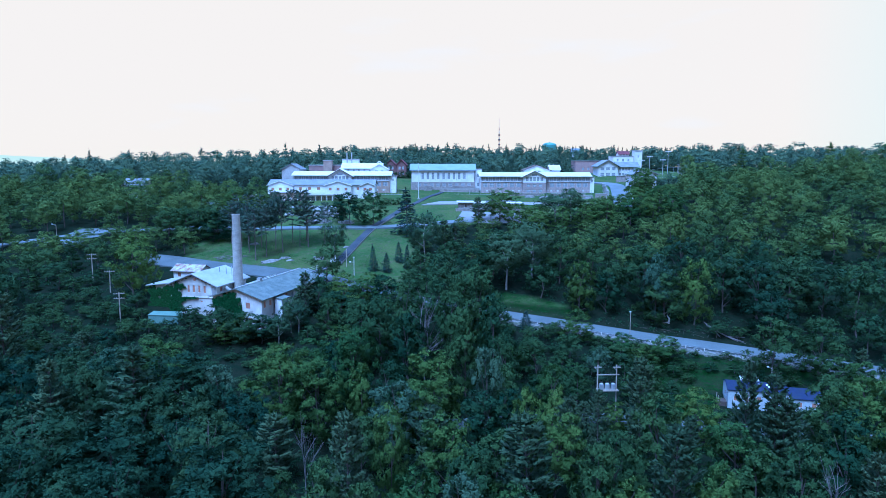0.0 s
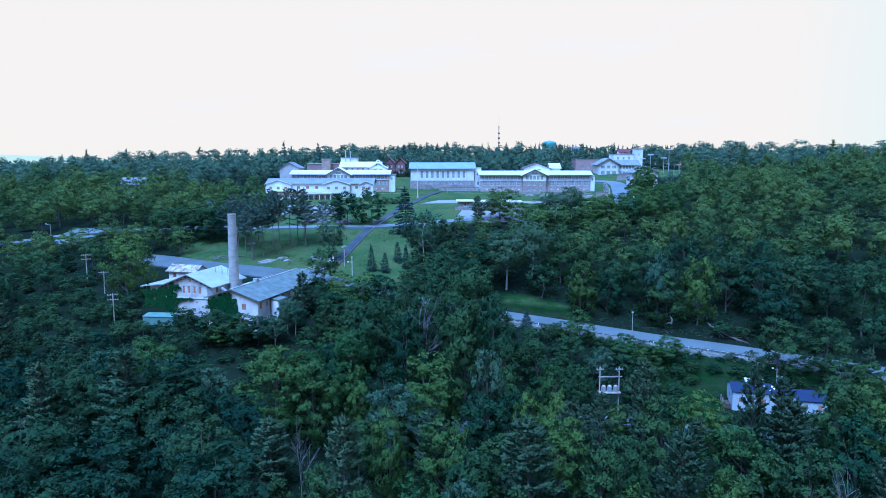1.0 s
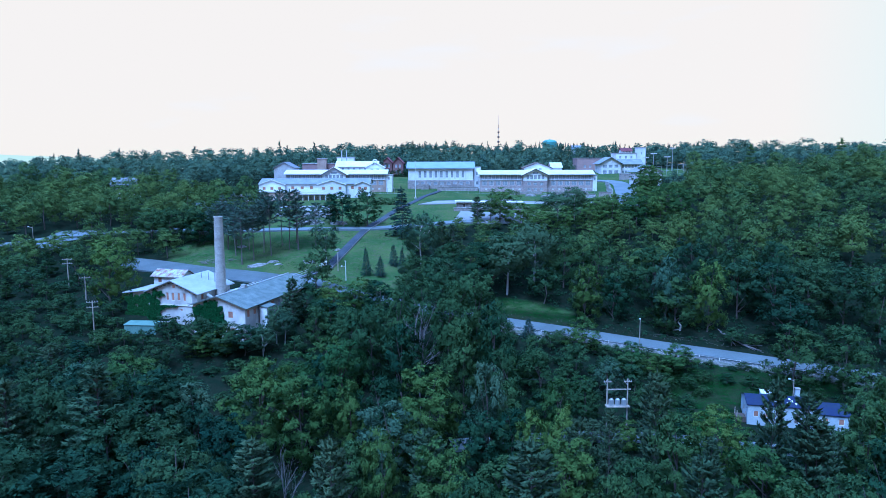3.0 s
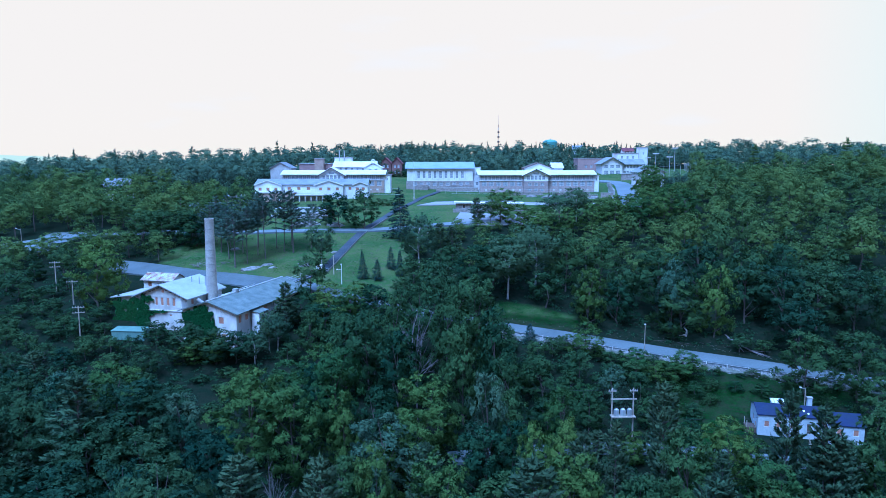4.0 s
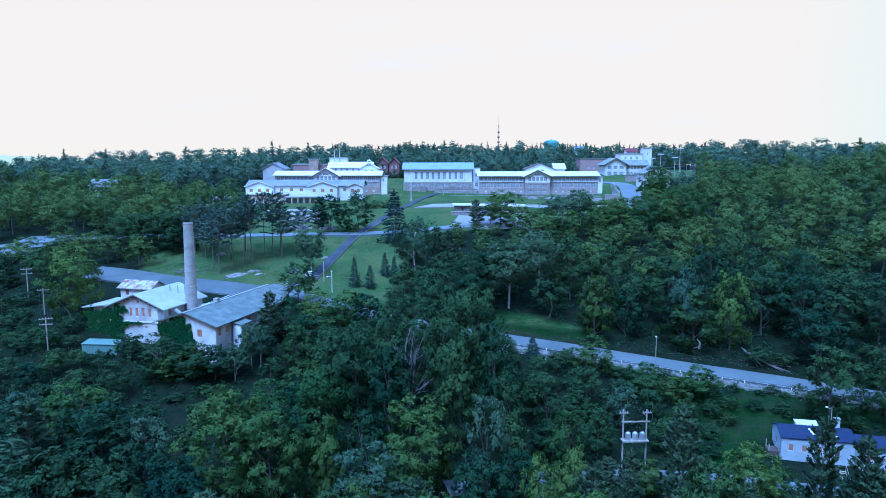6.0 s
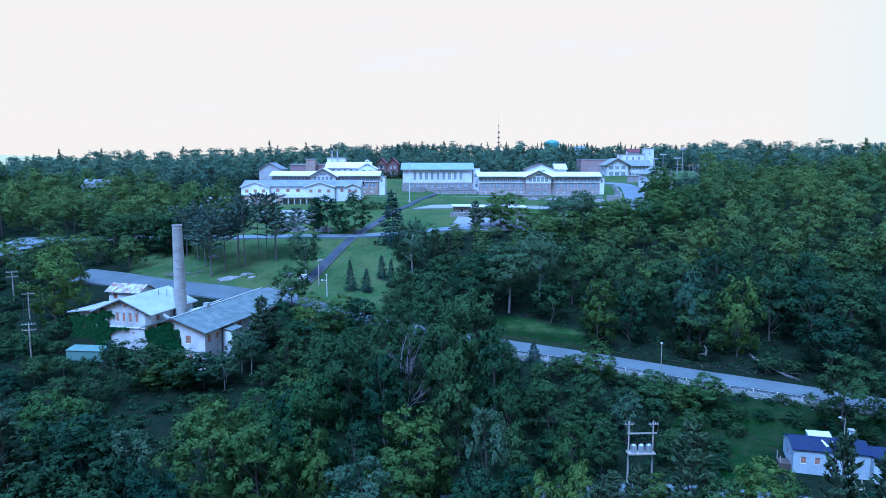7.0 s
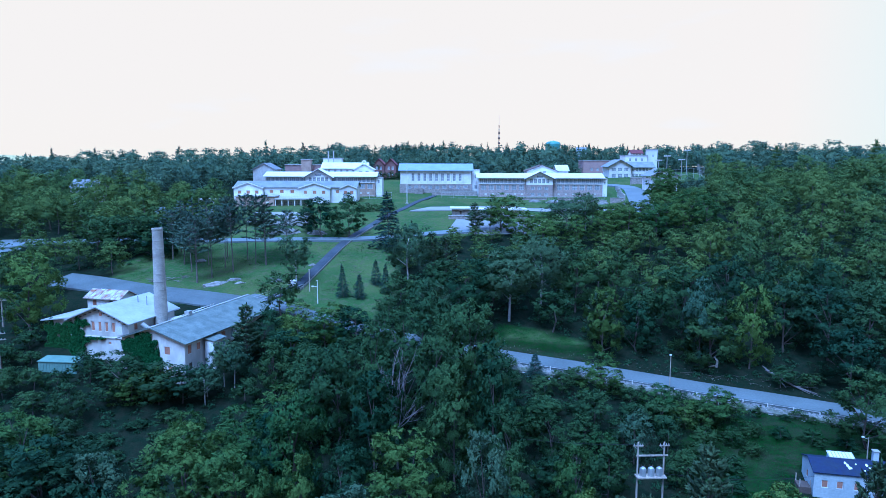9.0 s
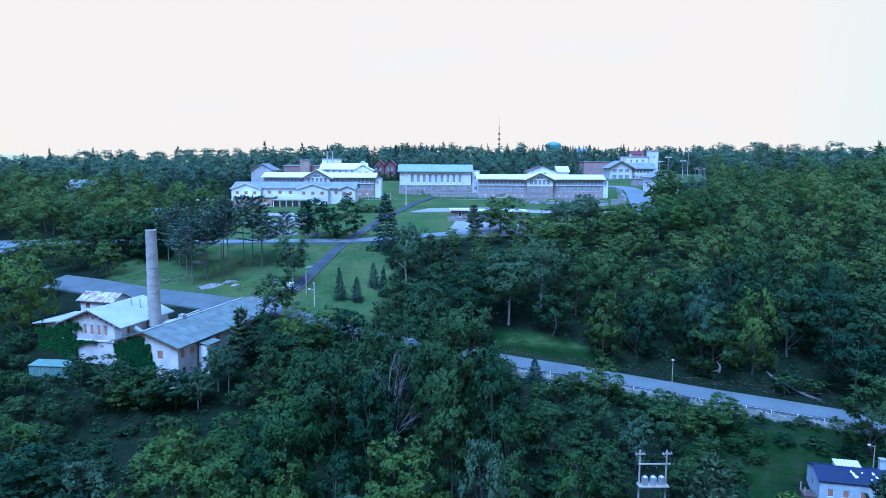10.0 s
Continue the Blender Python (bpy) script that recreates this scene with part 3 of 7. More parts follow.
ribbon("gravel_bank", [p for p in MAIN_ROAD if -5 < p[0] < 120], 2.6, GRAVEL, "pale rubble bank below the road", "bank", lift=0.05, off=3.3, rag=0.6)
ribbon("road", MAIN_ROAD, 4.6, ASPHALT, "pale worn asphalt road climbing through the woods")
ribbon("yard_road", YARD_ROAD, 8.0, YARDMAT, "pale cracked asphalt yard behind the boiler house", lift=0.2, level=0.1)
ribbon("cross_road", CROSS_ROAD, 4.6, ASPHALT, "pale asphalt road crossing the lawn")
ribbon("footpath", FOOTPATH, 2.3, PATHMAT, "dark asphalt footpath climbing the lawn", "path")
ribbon("driveway", DRIVE, 8.0, ASPHALT, "pale concrete driveway up to the campus")
ribbon("lane", LANE, 3.6, ASPHALT, "narrow pale lane below the white house")
apron("lower_lot", [(3.5, 239.3), (30, 239.5), (33, 250), (7, 256)], LOT, "pale concrete parking lot")
apron("upper_lot", [(-9, 277), (34, 279), (62, 276), (62, 268), (36, 270), (28, 289), (-2, 289)], LOT, "pale concrete terrace")
apron("left_lot", [(-62, 276), (-43, 276), (-39, 251), (-58, 250)], LOT, "pale concrete parking lot")
apron("west_lot", [(-106, 299), (-82, 300), (-76, 276), (-100, 272)], ASPHALT, "pale worn paving beside the terrace building")
apron("loop_lot", [(-132, 222), (-117, 219), (-113, 239), (-127, 241)], ASPHALT, "pale asphalt turning place among trees")


# ---- boiler house and its yard ----
def leaf_faces(centres, normals, shade, size, rng):
    """Small three-cornered leaves at the given centres, turned roughly to the given normals; shade: the smooth normal of their clump."""
    n = len(centres)
    normals = normals / (np.linalg.norm(normals, axis=1, keepdims=True) + 1e-9)
    a = np.cross(normals, rng.normal(size=(n, 3)))
    a /= np.linalg.norm(a, axis=1, keepdims=True) + 1e-9
    b = np.cross(normals, a)
    s = (size * rng.uniform(0.6, 1.4, n))[:, None]
    k = rng.uniform(0.45, 0.85, n)[:, None]
    v = np.stack([centres + a * s, centres - a * s * 0.6 + b * s * k, centres - a * s * 0.6 - b * s * k], 1).reshape(-1, 3)
    shade = shade / (np.linalg.norm(shade, axis=1, keepdims=True) + 1e-9)
    return v, np.repeat(shade * 0.9 + normals * 0.1, 3, axis=0)


def leaf_mesh(name, leaves, mat, tint=0.0):
    verts, normals = leaves
    n = len(verts) // 3
    me = bpy.data.meshes.new(name)
    me.vertices.add(n * 3)
    me.vertices.foreach_set("co", np.ascontiguousarray(verts, dtype=np.float32).ravel())
    me.loops.add(n * 3)
    me.loops.foreach_set("vertex_index", np.arange(n * 3, dtype=np.int32))
    me.polygons.add(n)
    me.polygons.foreach_set("loop_start", np.arange(0, n * 3, 3, dtype=np.int32))
    me.update(calc_edges=True)
    me.normals_split_custom_set_from_vertices(normals / (np.linalg.norm(normals, axis=1, keepdims=True) + 1e-9))
    t = me.attributes.new("tint", "FLOAT", "POINT")
    t.data.foreach_set("value", np.broadcast_to(np.asarray(tint, dtype=np.float32), n * 3).copy())
    me.materials.append(mat)
    return me


def ivy(parent, spots, seed, at=Matrix()):
    """Ivy on a wall that faces -y: round patches (x, z, rx, rz)."""
    rng = np.random.default_rng(seed)
    pts = []
    for x, z, rx, rz in spots:
        n = int(520 * rx * rz) + 60
        r, a = np.sqrt(rng.uniform(0, 1, n)), rng.uniform(0, math.tau, n)
        r *= 0.8 + 0.3 * np.sin(a * 5 + x)
        pts.append(np.stack([x + rx * r * np.cos(a), -rng.uniform(0.05, 0.45, n), z + rz * r * np.sin(a)], 1))
    pts = np.concatenate(pts)
    nor = rng.normal(size=pts.shape) * 0.5 + np.array([0, -1.0, 0.5])
    return part("ivy", leaf_mesh("ivy", leaf_faces(pts, nor, nor, 0.17, rng), IVY, 0.2), None, parent, "dark green ivy on the wall", at)


def boiler_house():
    h = thing("boiler_house", pose(-59.5, 161.3, 0, 0, 0, -15), "derelict stained white stucco boiler house with a pale metal gable roof", "building")
    front = [(4.45, 31.0, 5.2, 32.8, "board"), (5.9, 31.0, 6.65, 32.8, "board"), (7.35, 31.0, 8.1, 32.8, "board"), (8.8, 31.0, 9.55, 32.8, "board"), (7.9, 28.7, 8.6, 29.2, "board")]
    walls(h, OLDWALL, -6.2, 6.2, 0, 13, 21, 33.0, front, right=[(1.2, 31.2, 2.2, 32.5, "board")])
    part("gable_wall", gable_end(-6.2, 6.2, 0, 33.0, 35.5), OLDWALL, h)
    part("gable_wall", gable_end(-6.2, 6.2, 12.7, 33.0, 35.5), OLDWALL, h)
    part("gable_vent", box(0.1, -0.06, 33.9, 0.7, 0.02, 34.5), PLY, h)
    part("shutter_panel", box(3.6, -0.06, 30.6, 4.9, 0.0, 33.2), TRIM, h)
    part("shutter_panel", box(5.05, -0.06, 30.6, 6.1, 0.0, 33.0), STEEL, h)
    part("roof", gable_roof(-6.2, 6.2, 0, 13, 33.0, 35.5, "y", 0.8), BOILERROOF, h, "pale dull metal roof")
    part("ledge", box(-6.2, -0.18, 29.9, 6.2, 0.0, 30.1), TRIM, h)
    for k in range(12):
        x = -6.0 + k * 1.07
        z = 35.2 - abs(x) * 2.5 / 6.2
        part("rafter_end", box(x, -0.75, z - 0.16, x + 0.13, 0.05, z), DARKWOOD, h)
    for x in (2.0, 3.4, 4.6):
        part("vent_pipe", bar((x, 7 + x * 0.5, 33.3), (x, 7 + x * 0.5, 36.1), 0.09), STEEL, h)
    # low wing to the west
    walls(h, OLDWALL, -13.2, -6.55, 2.0, 8.6, 21, 31.9, [(3.6, 29.4, 4.5, 31.0, "board"), (1.2, 29.4, 2.1, 31.0, "board")])
    bm = bmesh.new()
    hexa(bm, [(-14.4, 1.3, 31.75), (-6.95, 1.3, 32.72), (-6.95, 11.5, 32.72), (-14.4, 11.5, 31.75), (-14.4, 1.3, 31.95), (-6.95, 1.3, 32.92), (-6.95, 11.5, 32.92), (-14.4, 11.5, 31.95)])
    part("wing_roof", bm, BOILERROOF, h, "pale shed roof sloping down from the main roof")
    bm = bmesh.new()
    hexa(bm, [(-13.2, 2.0, 31.6), (-6.7, 2.0, 31.9), (-6.7, 2.35, 31.9), (-13.2, 2.35, 31.6), (-13.2, 2.0, 31.88), (-6.7, 2.0, 32.7), (-6.7, 2.35, 32.7), (-13.2, 2.35, 31.88)])
    part("gable_wall", bm, OLDWALL, h)
    # low flat roofs between this house and the workshop
    part("low_roof", box(6.3, 9.2, 31.2, 9.8, 12.6, 31.5), WHITEROOF, h)
    part("low_roof", box(7.4, 5.6, 30.5, 10.6, 9.0, 30.8), WHITEROOF, h)
    part("lean_to", box(6.6, 9.4, 24, 9.4, 12.4, 31.18), OLDWALL, h)
    part("lean_to", box(7.8, 5.8, 24, 10.2, 8.8, 30.48), OLDWALL, h)
    part("flue_elbow", bar((6.9, 2.6, 32.2), (8.3, 3.4, 30.9), 0.45, 0.45, 12), STEEL, h)
    ivy(h, [(-4.9, 30.2, 1.6, 3.2), (-5.3, 26.5, 1.5, 2.6), (-3.2, 29.2, 1.2, 0.7), (-3.5, 32.4, 1.5, 0.8), (-1.6, 29.7, 1.3, 0.35), (0.4, 29.8, 0.9, 0.3), (-3.6, 27.8, 0.5, 1.2)], 5)
    ivy(h, [(-8.0, 30.0, 1.6, 2.2), (-10.5, 27.0, 2.4, 3.0), (-12.4, 29.8, 1.6, 2.4), (-8.2, 26.4, 1.8, 2.8), (-10.0, 30.2, 1.8, 1.6), (-12.6, 26.0, 1.6, 3.0), (-7.0, 31.2, 0.9, 1.2)], 6, pose(0, 2.0, 0))
    return h


def workshop():
    h = thing("workshop", pose(-47.6, 155.8, 0, 0, 0, -15.9), "long derelict workshop with a grey tin roof and ivy-covered gable", "building")
    front = [(8.6, 28.4, 9.85, 29.9, "board"), (9.2, 25.4, 10.2, 26.4, "board")]
    side = [(0.5, 28.5, 1.6, 30.2, "board"), (0.7, 25.6, 1.7, 27.0, "dark"), (3.0, 28.6, 4.2, 30.0, "board"), (8.0, 27.8, 9.4, 30.2, "board"), (10.5, 27.8, 11.9, 30.2, "board"), (13.5, 28.2, 14.7, 30.0, "glass"), (17, 28.2, 18.2, 30.0, "board"), (25, 28.6, 26, 30.0, "glass")]
    walls(h, OLDWALL, -6.4, 6.4, 0, 30, 21, 30.9, front, right=side)
    part("gable_wall", gable_end(-6.4, 6.4, 0, 30.9, 33.0), OLDWALL, h)
    part("gable_wall", gable_end(-6.4, 6.4, 29.7, 30.9, 33.0), OLDWALL, h)
    part("roof", gable_roof(-6.4, 6.4, 0, 30, 30.9, 33.0, "y", 0.75, 0.14), TIN, h, "patched grey tin roof sheets")
    # overlapping tin sheets in rows, each a little out of line
    sheet = bpy.data.meshes.new("roof_sheet")
    bm = box(-1.215, -0.63, 0, 1.215, 0.63, 0.022)
    for k in range(3):
        block(bm, -0.83 + k * 0.8, -0.62, 0.022, -0.79 + k * 0.8, 0.62, 0.036)
    bmesh.ops.recalc_face_normals(bm, faces=bm.faces)
    bm.to_mesh(sheet)
    bm.free()
    sheet.materials.append(TIN)
    rng = random.Random(8)
    fall = math.degrees(math.atan2(2.1, 6.4))
    for side in (1, -1):
        for i, k in product(range(6), range(13)):
            run = 0.62 + i * 1.2
            at = pose(side * run, 0.45 + k * 2.4, 33.0 - run * 2.1 / 6.4 + 0.17 + rng.uniform(0, 0.02), 0, 0, -90 * side) @ pose(0, 0, 0, -fall - 0.9, 0, rng.uniform(-0.5, 0.5))
            part("roof_sheet", sheet, None, h, at=at)
    part("ridge_cap", box(-0.25, -0.75, 33.08, 0.25, 30.75, 33.26), STEEL, h)
    # white pads patched onto the slope beside the ridge
    for y, x, w in ((9.0, -1.9, 2.4), (13.5, -2.2, 2.0), (17.0, -2.4, 3.2)):
        bm = bmesh.new()
        hexa(bm, [(x - 1.0, y, 32.35), (x + 1.0, y, 33.08 - 0.06), (x + 1.0, y + w, 33.02), (x - 1.0, y + w, 32.35), (x - 1.0, y, 32.55), (x + 1.0, y, 33.22), (x + 1.0, y + w, 33.22), (x - 1.0, y + w, 32.55)])
        part("skylight", bm, TRIM, h)
    part("roof_vent", box(-0.5, 9.6, 33.0, 0.5, 10.6, 33.9), STEEL, h)
    # tall white loading bay on the long side
    part("loading_bay", box(6.76, 5.2, 21.5, 8.6, 8.6, 29.9), WALLWHITE, h, "streaked white loading bay")
    bm = bmesh.new()
    hexa(bm, [(6.45, 5.0, 30.3), (8.9, 5.0, 29.9), (8.9, 8.8, 29.9), (6.45, 8.8, 30.3), (6.45, 5.0, 30.45), (8.9, 5.0, 30.05), (8.9, 8.8, 30.05), (6.45, 8.8, 30.45)])
    part("bay_roof", bm, TIN, h)
    part("bay_door", box(8.6, 5.6, 25.0, 8.66, 8.2, 29.4), STEEL, h)
    part("end_shed", box(-0.5, 30.3, 24, 5.9, 34.5, 30.4), WALLWHITE, h)
    part("end_shed_roof", box(-0.7, 30.3, 30.42, 6.2, 34.8, 30.6), WHITEROOF, h)
    ivy(h, [(-4.6, 28.0, 1.8, 2.8), (-2.2, 28.6, 2.2, 3.4), (-0.6, 29.6, 1.7, 2.4), (-3.8, 25.0, 2.6, 2.6), (-1.0, 25.4, 2.0, 2.8), (-5.3, 29.8, 1.0, 1.0), (-3.6, 30.3, 1.8, 0.9), (-1.4, 31.4, 1.5, 0.7), (0.9, 27.0, 1.0, 2.6)], 7)
    return h


def tall_chimney():
    c = thing("chimney", pose(-50.45, 166.8, 0), "tall tapering tan brick chimney beside the boiler house", "chimney")
    bm = bmesh.new()
    z, n = 24.0, 24
    prev = None
    levels = []
    while z < 47.2:
        levels += [(z, 0.0), (z + 1.38, 0.0), (z + 1.40, 0.035), (z + 1.5, 0.035), (z + 1.52, 0.0)]
        z += 1.54
    levels += [(49.0, 0.0), (49.02, 0.06), (49.3, 0.06)]
    for zz, lip in levels:
        r = 1.34 - 0.40 * (zz - 24) / 25.2 + lip
        ring = [bm.verts.new((r * math.cos(k * math.tau / n), r * math.sin(k * math.tau / n), zz)) for k in range(n)]
        if prev:
            for k in range(n):
                bm.faces.new((prev[k], prev[(k + 1) % n], ring[(k + 1) % n], ring[k]))
        prev = ring
    inner = [bm.verts.new((v.co.x * 0.72, v.co.y * 0.72, 49.3)) for v in prev]
    deep = [bm.verts.new((v.co.x, v.co.y, 46.5)) for v in inner]
    for k in range(n):
        j = (k + 1) % n
        bm.faces.new((prev[k], prev[j], inner[j], inner[k]))
        bm.faces.new((inner[k], inner[j], deep[j], deep[k]))
    part("shaft", bm, CHIMNEYBRICK, c)
    return c


BOILERROOF = surface("dull_metal_roof", (0.37, 0.38, 0.385), (0.30, 0.31, 0.315), fine=2, coarse=0.35, var=0.08, bump=0.05, rough=0.6, spec=0.2)
CHIMNEYBRICK = surface("chimney_brick", (0.34, 0.325, 0.295), (0.255, 0.24, 0.22), fine=4, coarse=0.5, var=0.22, stretch=(1, 1, 1.6))
boiler_house()
workshop()
tall_chimney()


def rusty_hut():
    h = thing("hut", pose(-72.5, 182.5, ground(-70, 184) - 0.6, 0, 0, -15), "small stucco hut with a rust-streaked tin roof", "shed")
    walls(h, WALLWHITE, 0, 8.0, 0, 4.6, 0, 2.8, [(1.2, 0.9, 2.3, 2.2, "board"), (5.4, 0.1, 6.4, 2.2, "dark")], right=[(1.2, 1.2, 2.2, 2.2, "board")])
    part("roof", gable_roof(0, 8.0, 0, 4.6, 2.8, 4.0, "x", 0.6, 0.12), RUST, h, "white tin roof streaked with rust")
    bm = bmesh.new()
    for k in range(9):
        x = -0.5 + k * 1.1
        hexa(bm, [(x, 2.3, 4.12), (x + 0.1, 2.3, 4.12), (x + 0.1, -0.6, 2.6), (x, -0.6, 2.6), (x, 2.3, 4.2), (x + 0.1, 2.3, 4.2), (x + 0.1, -0.6, 2.68), (x, -0.6, 2.68)])
    part("battens", bm, RUST, h)
    part("gable_wall", gable_end_x(0, 4.6, 0, 2.8, 4.0), WALLWHITE, h)
    part("gable_wall", gable_end_x(0, 4.6, 7.7, 2.8, 4.0), WALLWHITE, h)


def green_container():
    h = thing("container", pose(-69.3, 158.3, 24.0, 0, 0, -6), "pale green steel storage container below the boiler house", "container")
    part("body", box(0, 0, 0, 7.2, 2.6, 2.2), GREENPAINT, h)
    bm = bmesh.new()
    hexa(bm, [(-0.1, -0.15, 2.2), (7.3, -0.15, 2.2), (7.3, 2.75, 2.55), (-0.1, 2.75, 2.55), (-0.1, -0.15, 2.3), (7.3, -0.15, 2.3), (7.3, 2.75, 2.65), (-0.1, 2.75, 2.65)])
    part("lid", bm, GREENPAINT, h)
    bm = bmesh.new()
    for k in range(12):
        block(bm, 0.3 + k * 0.6, -0.05, 0.1, 0.4 + k * 0.6, 0.0, 2.1)
    part("ribs", bm, GREENPAINT, h)


rusty_hut()
green_container()


# ---- white house, transformer frame and poles ----
def white_house():
    h = thing("white_house", pose(59.9, 140.0, 11.35, 0, 0, -13), "small white clapboard house with a torn blue tarpaulin roof", "house")
    walls(h, CLAPBOARD, 0, 11.5, 0, 6.5, -2.0, 3.2, [(1.1, 0.8, 2.05, 2.0, "board"), (3.2, 0.8, 4.15, 2.0, "board"), (5.6, 0.8, 6.55, 2.0, "board"), (8.4, -0.1, 9.3, 2.0, "dark")], right=[(2, 0.8, 3, 2.0, "board")], left=[(2, 0.8, 3, 2.0, "board")])
    part("roof", gable_roof(0, 11.5, 0, 6.5, 3.2, 4.25, "x", 0.22, 0.12), BLUEROOF, h, "deep blue tarpaulin roof")
    for x in (0.0, 11.2):
        part("gable_wall", gable_end_x(0, 6.5, x, 3.2, 4.25), CLAPBOARD, h)
    for k in range(9):
        if not 0.6 < -0.2 + k * 0.36 < 2.05:
            part("clapboard", box(-0.01, -0.012, -0.2 + k * 0.36, 11.51, -0.004, -0.17 + k * 0.36), CLAPBOARD, h)
    # torn patches of tarpaulin, lying on the slope
    rng = random.Random(4)
    for x, y, w in ((4.9, 2.4, 0.35), (5.1, 1.9, 0.45), (5.35, 1.35, 0.45), (6.4, 2.3, 0.22), (7.9, 2.2, 0.35), (8.2, 1.6, 0.4), (8.8, 0.9, 0.35), (7.3, 1.0, 0.22)):
        bm = bmesh.new()
        pts = []
        for k in range(9):
            a = k * math.tau / 9
            r = w * rng.uniform(0.45, 1.0)
            px, py = x + 0.8 * r * math.cos(a), y + 1.1 * r * math.sin(a)
            pts.append((px, py, 3.2 + py * 1.05 / 3.25 + 0.14))
        low = [bm.verts.new(p) for p in pts]
        top = [bm.verts.new((p[0], p[1], p[2] + 0.02)) for p in pts]
        bm.faces.new(top)
        for k in range(9):
            bm.faces.new((low[k], low[(k + 1) % 9], top[(k + 1) % 9], top[k]))
        part("tarp_tear", bm, WHITEROOF, h)
    # ribbed white lean-to roof behind the ridge
    bm = bmesh.new()
    hexa(bm, [(3.0, 3.5, 4.36), (6.7, 3.5, 4.36), (6.7, 5.2, 4.66), (3.0, 5.2, 4.66), (3.0, 3.5, 4.46), (6.7, 3.5, 4.46), (6.7, 5.2, 4.76), (3.0, 5.2, 4.76)])
    part("dormer_roof", bm, WHITEROOF, h, "ribbed white sheet roof")
    for k in range(8):
        x = 3.05 + k * 0.5
        bm = bmesh.new()
        hexa(bm, [(x, 3.5, 4.465), (x + 0.08, 3.5, 4.465), (x + 0.08, 5.2, 4.765), (x, 5.2, 4.765), (x, 3.5, 4.53), (x + 0.08, 3.5, 4.53), (x + 0.08, 5.2, 4.83), (x, 5.2, 4.83)])
        part("batten", bm, STEEL, h)
    part("dormer_wall", box(3.1, 3.9, 3.6, 6.6, 5.1, 4.35), CLAPBOARD, h)
    part("chimney", box(9.6, 4.6, 0, 10.4, 5.4, 5.4), CLAPBOARD, h)
    part("chimney_cap", box(9.5, 4.5, 5.4, 10.5, 5.5, 5.52), CONCRETE, h)
    # lower part to the east
    walls(h, CLAPBOARD, 11.55, 17.6, -1.4, 5.2, -2.0, 2.7, [(1.5, 0.8, 2.5, 2.0, "board"), (4.2, 0.8, 5.2, 2.0, "board")])
    part("wing_roof", gable_roof(11.9, 17.6, -1.4, 5.2, 2.7, 3.9, "x", 0.25, 0.12), BLUEROOF, h)
    part("gable_wall", gable_end_x(-1.4, 5.2, 17.3, 2.7, 3.9), CLAPBOARD, h)
    part("deck", box(-1.9, 0.6, -1.6, -0.1, 3.0, 0.3), DARKWOOD, h)
    for x, y in ((-1.8, 0.7), (-1.8, 2.9), (-0.3, 0.7)):
        part("deck_post", box(x, y, -1.6, x + 0.12, y + 0.12, 1.5), POLEWOOD, h)
    st = thing("outdoor_stairs", pose(66.6, 132.6, 8.9, 0, 0, -13), "weathered wooden outdoor stairs down to the lane", "stairs")
    for k in range(10):
        part("tread", box(0, k * 0.3, k * 0.18, 1.2, k * 0.3 + 0.3, k * 0.18 + 0.06), POLEWOOD, st)
    for x in (0.0, 1.14):
        bm = bmesh.new()
        hexa(bm, [(x, 0, -0.2), (x + 0.06, 0, -0.2), (x + 0.06, 3, 1.6), (x, 3, 1.6), (x, 0, 0.05), (x + 0.06, 0, 0.05), (x + 0.06, 3, 1.85), (x, 3, 1.85)])
        part("stringer", bm, POLEWOOD, st)
        bm = bmesh.new()
        hexa(bm, [(x, 0, 0.95), (x + 0.06, 0, 0.95), (x + 0.06, 3, 2.75), (x, 3, 2.75), (x, 0, 1.02), (x + 0.06, 0, 1.02), (x + 0.06, 3, 2.82), (x, 3, 2.82)])
        part("handrail", bm, POLEWOOD, st)
        for y in (0.1, 1.5, 2.9):
            part("baluster", box(x, y, y * 0.6, x + 0.06, y + 0.06, y * 0.6 + 0.95), POLEWOOD, st)


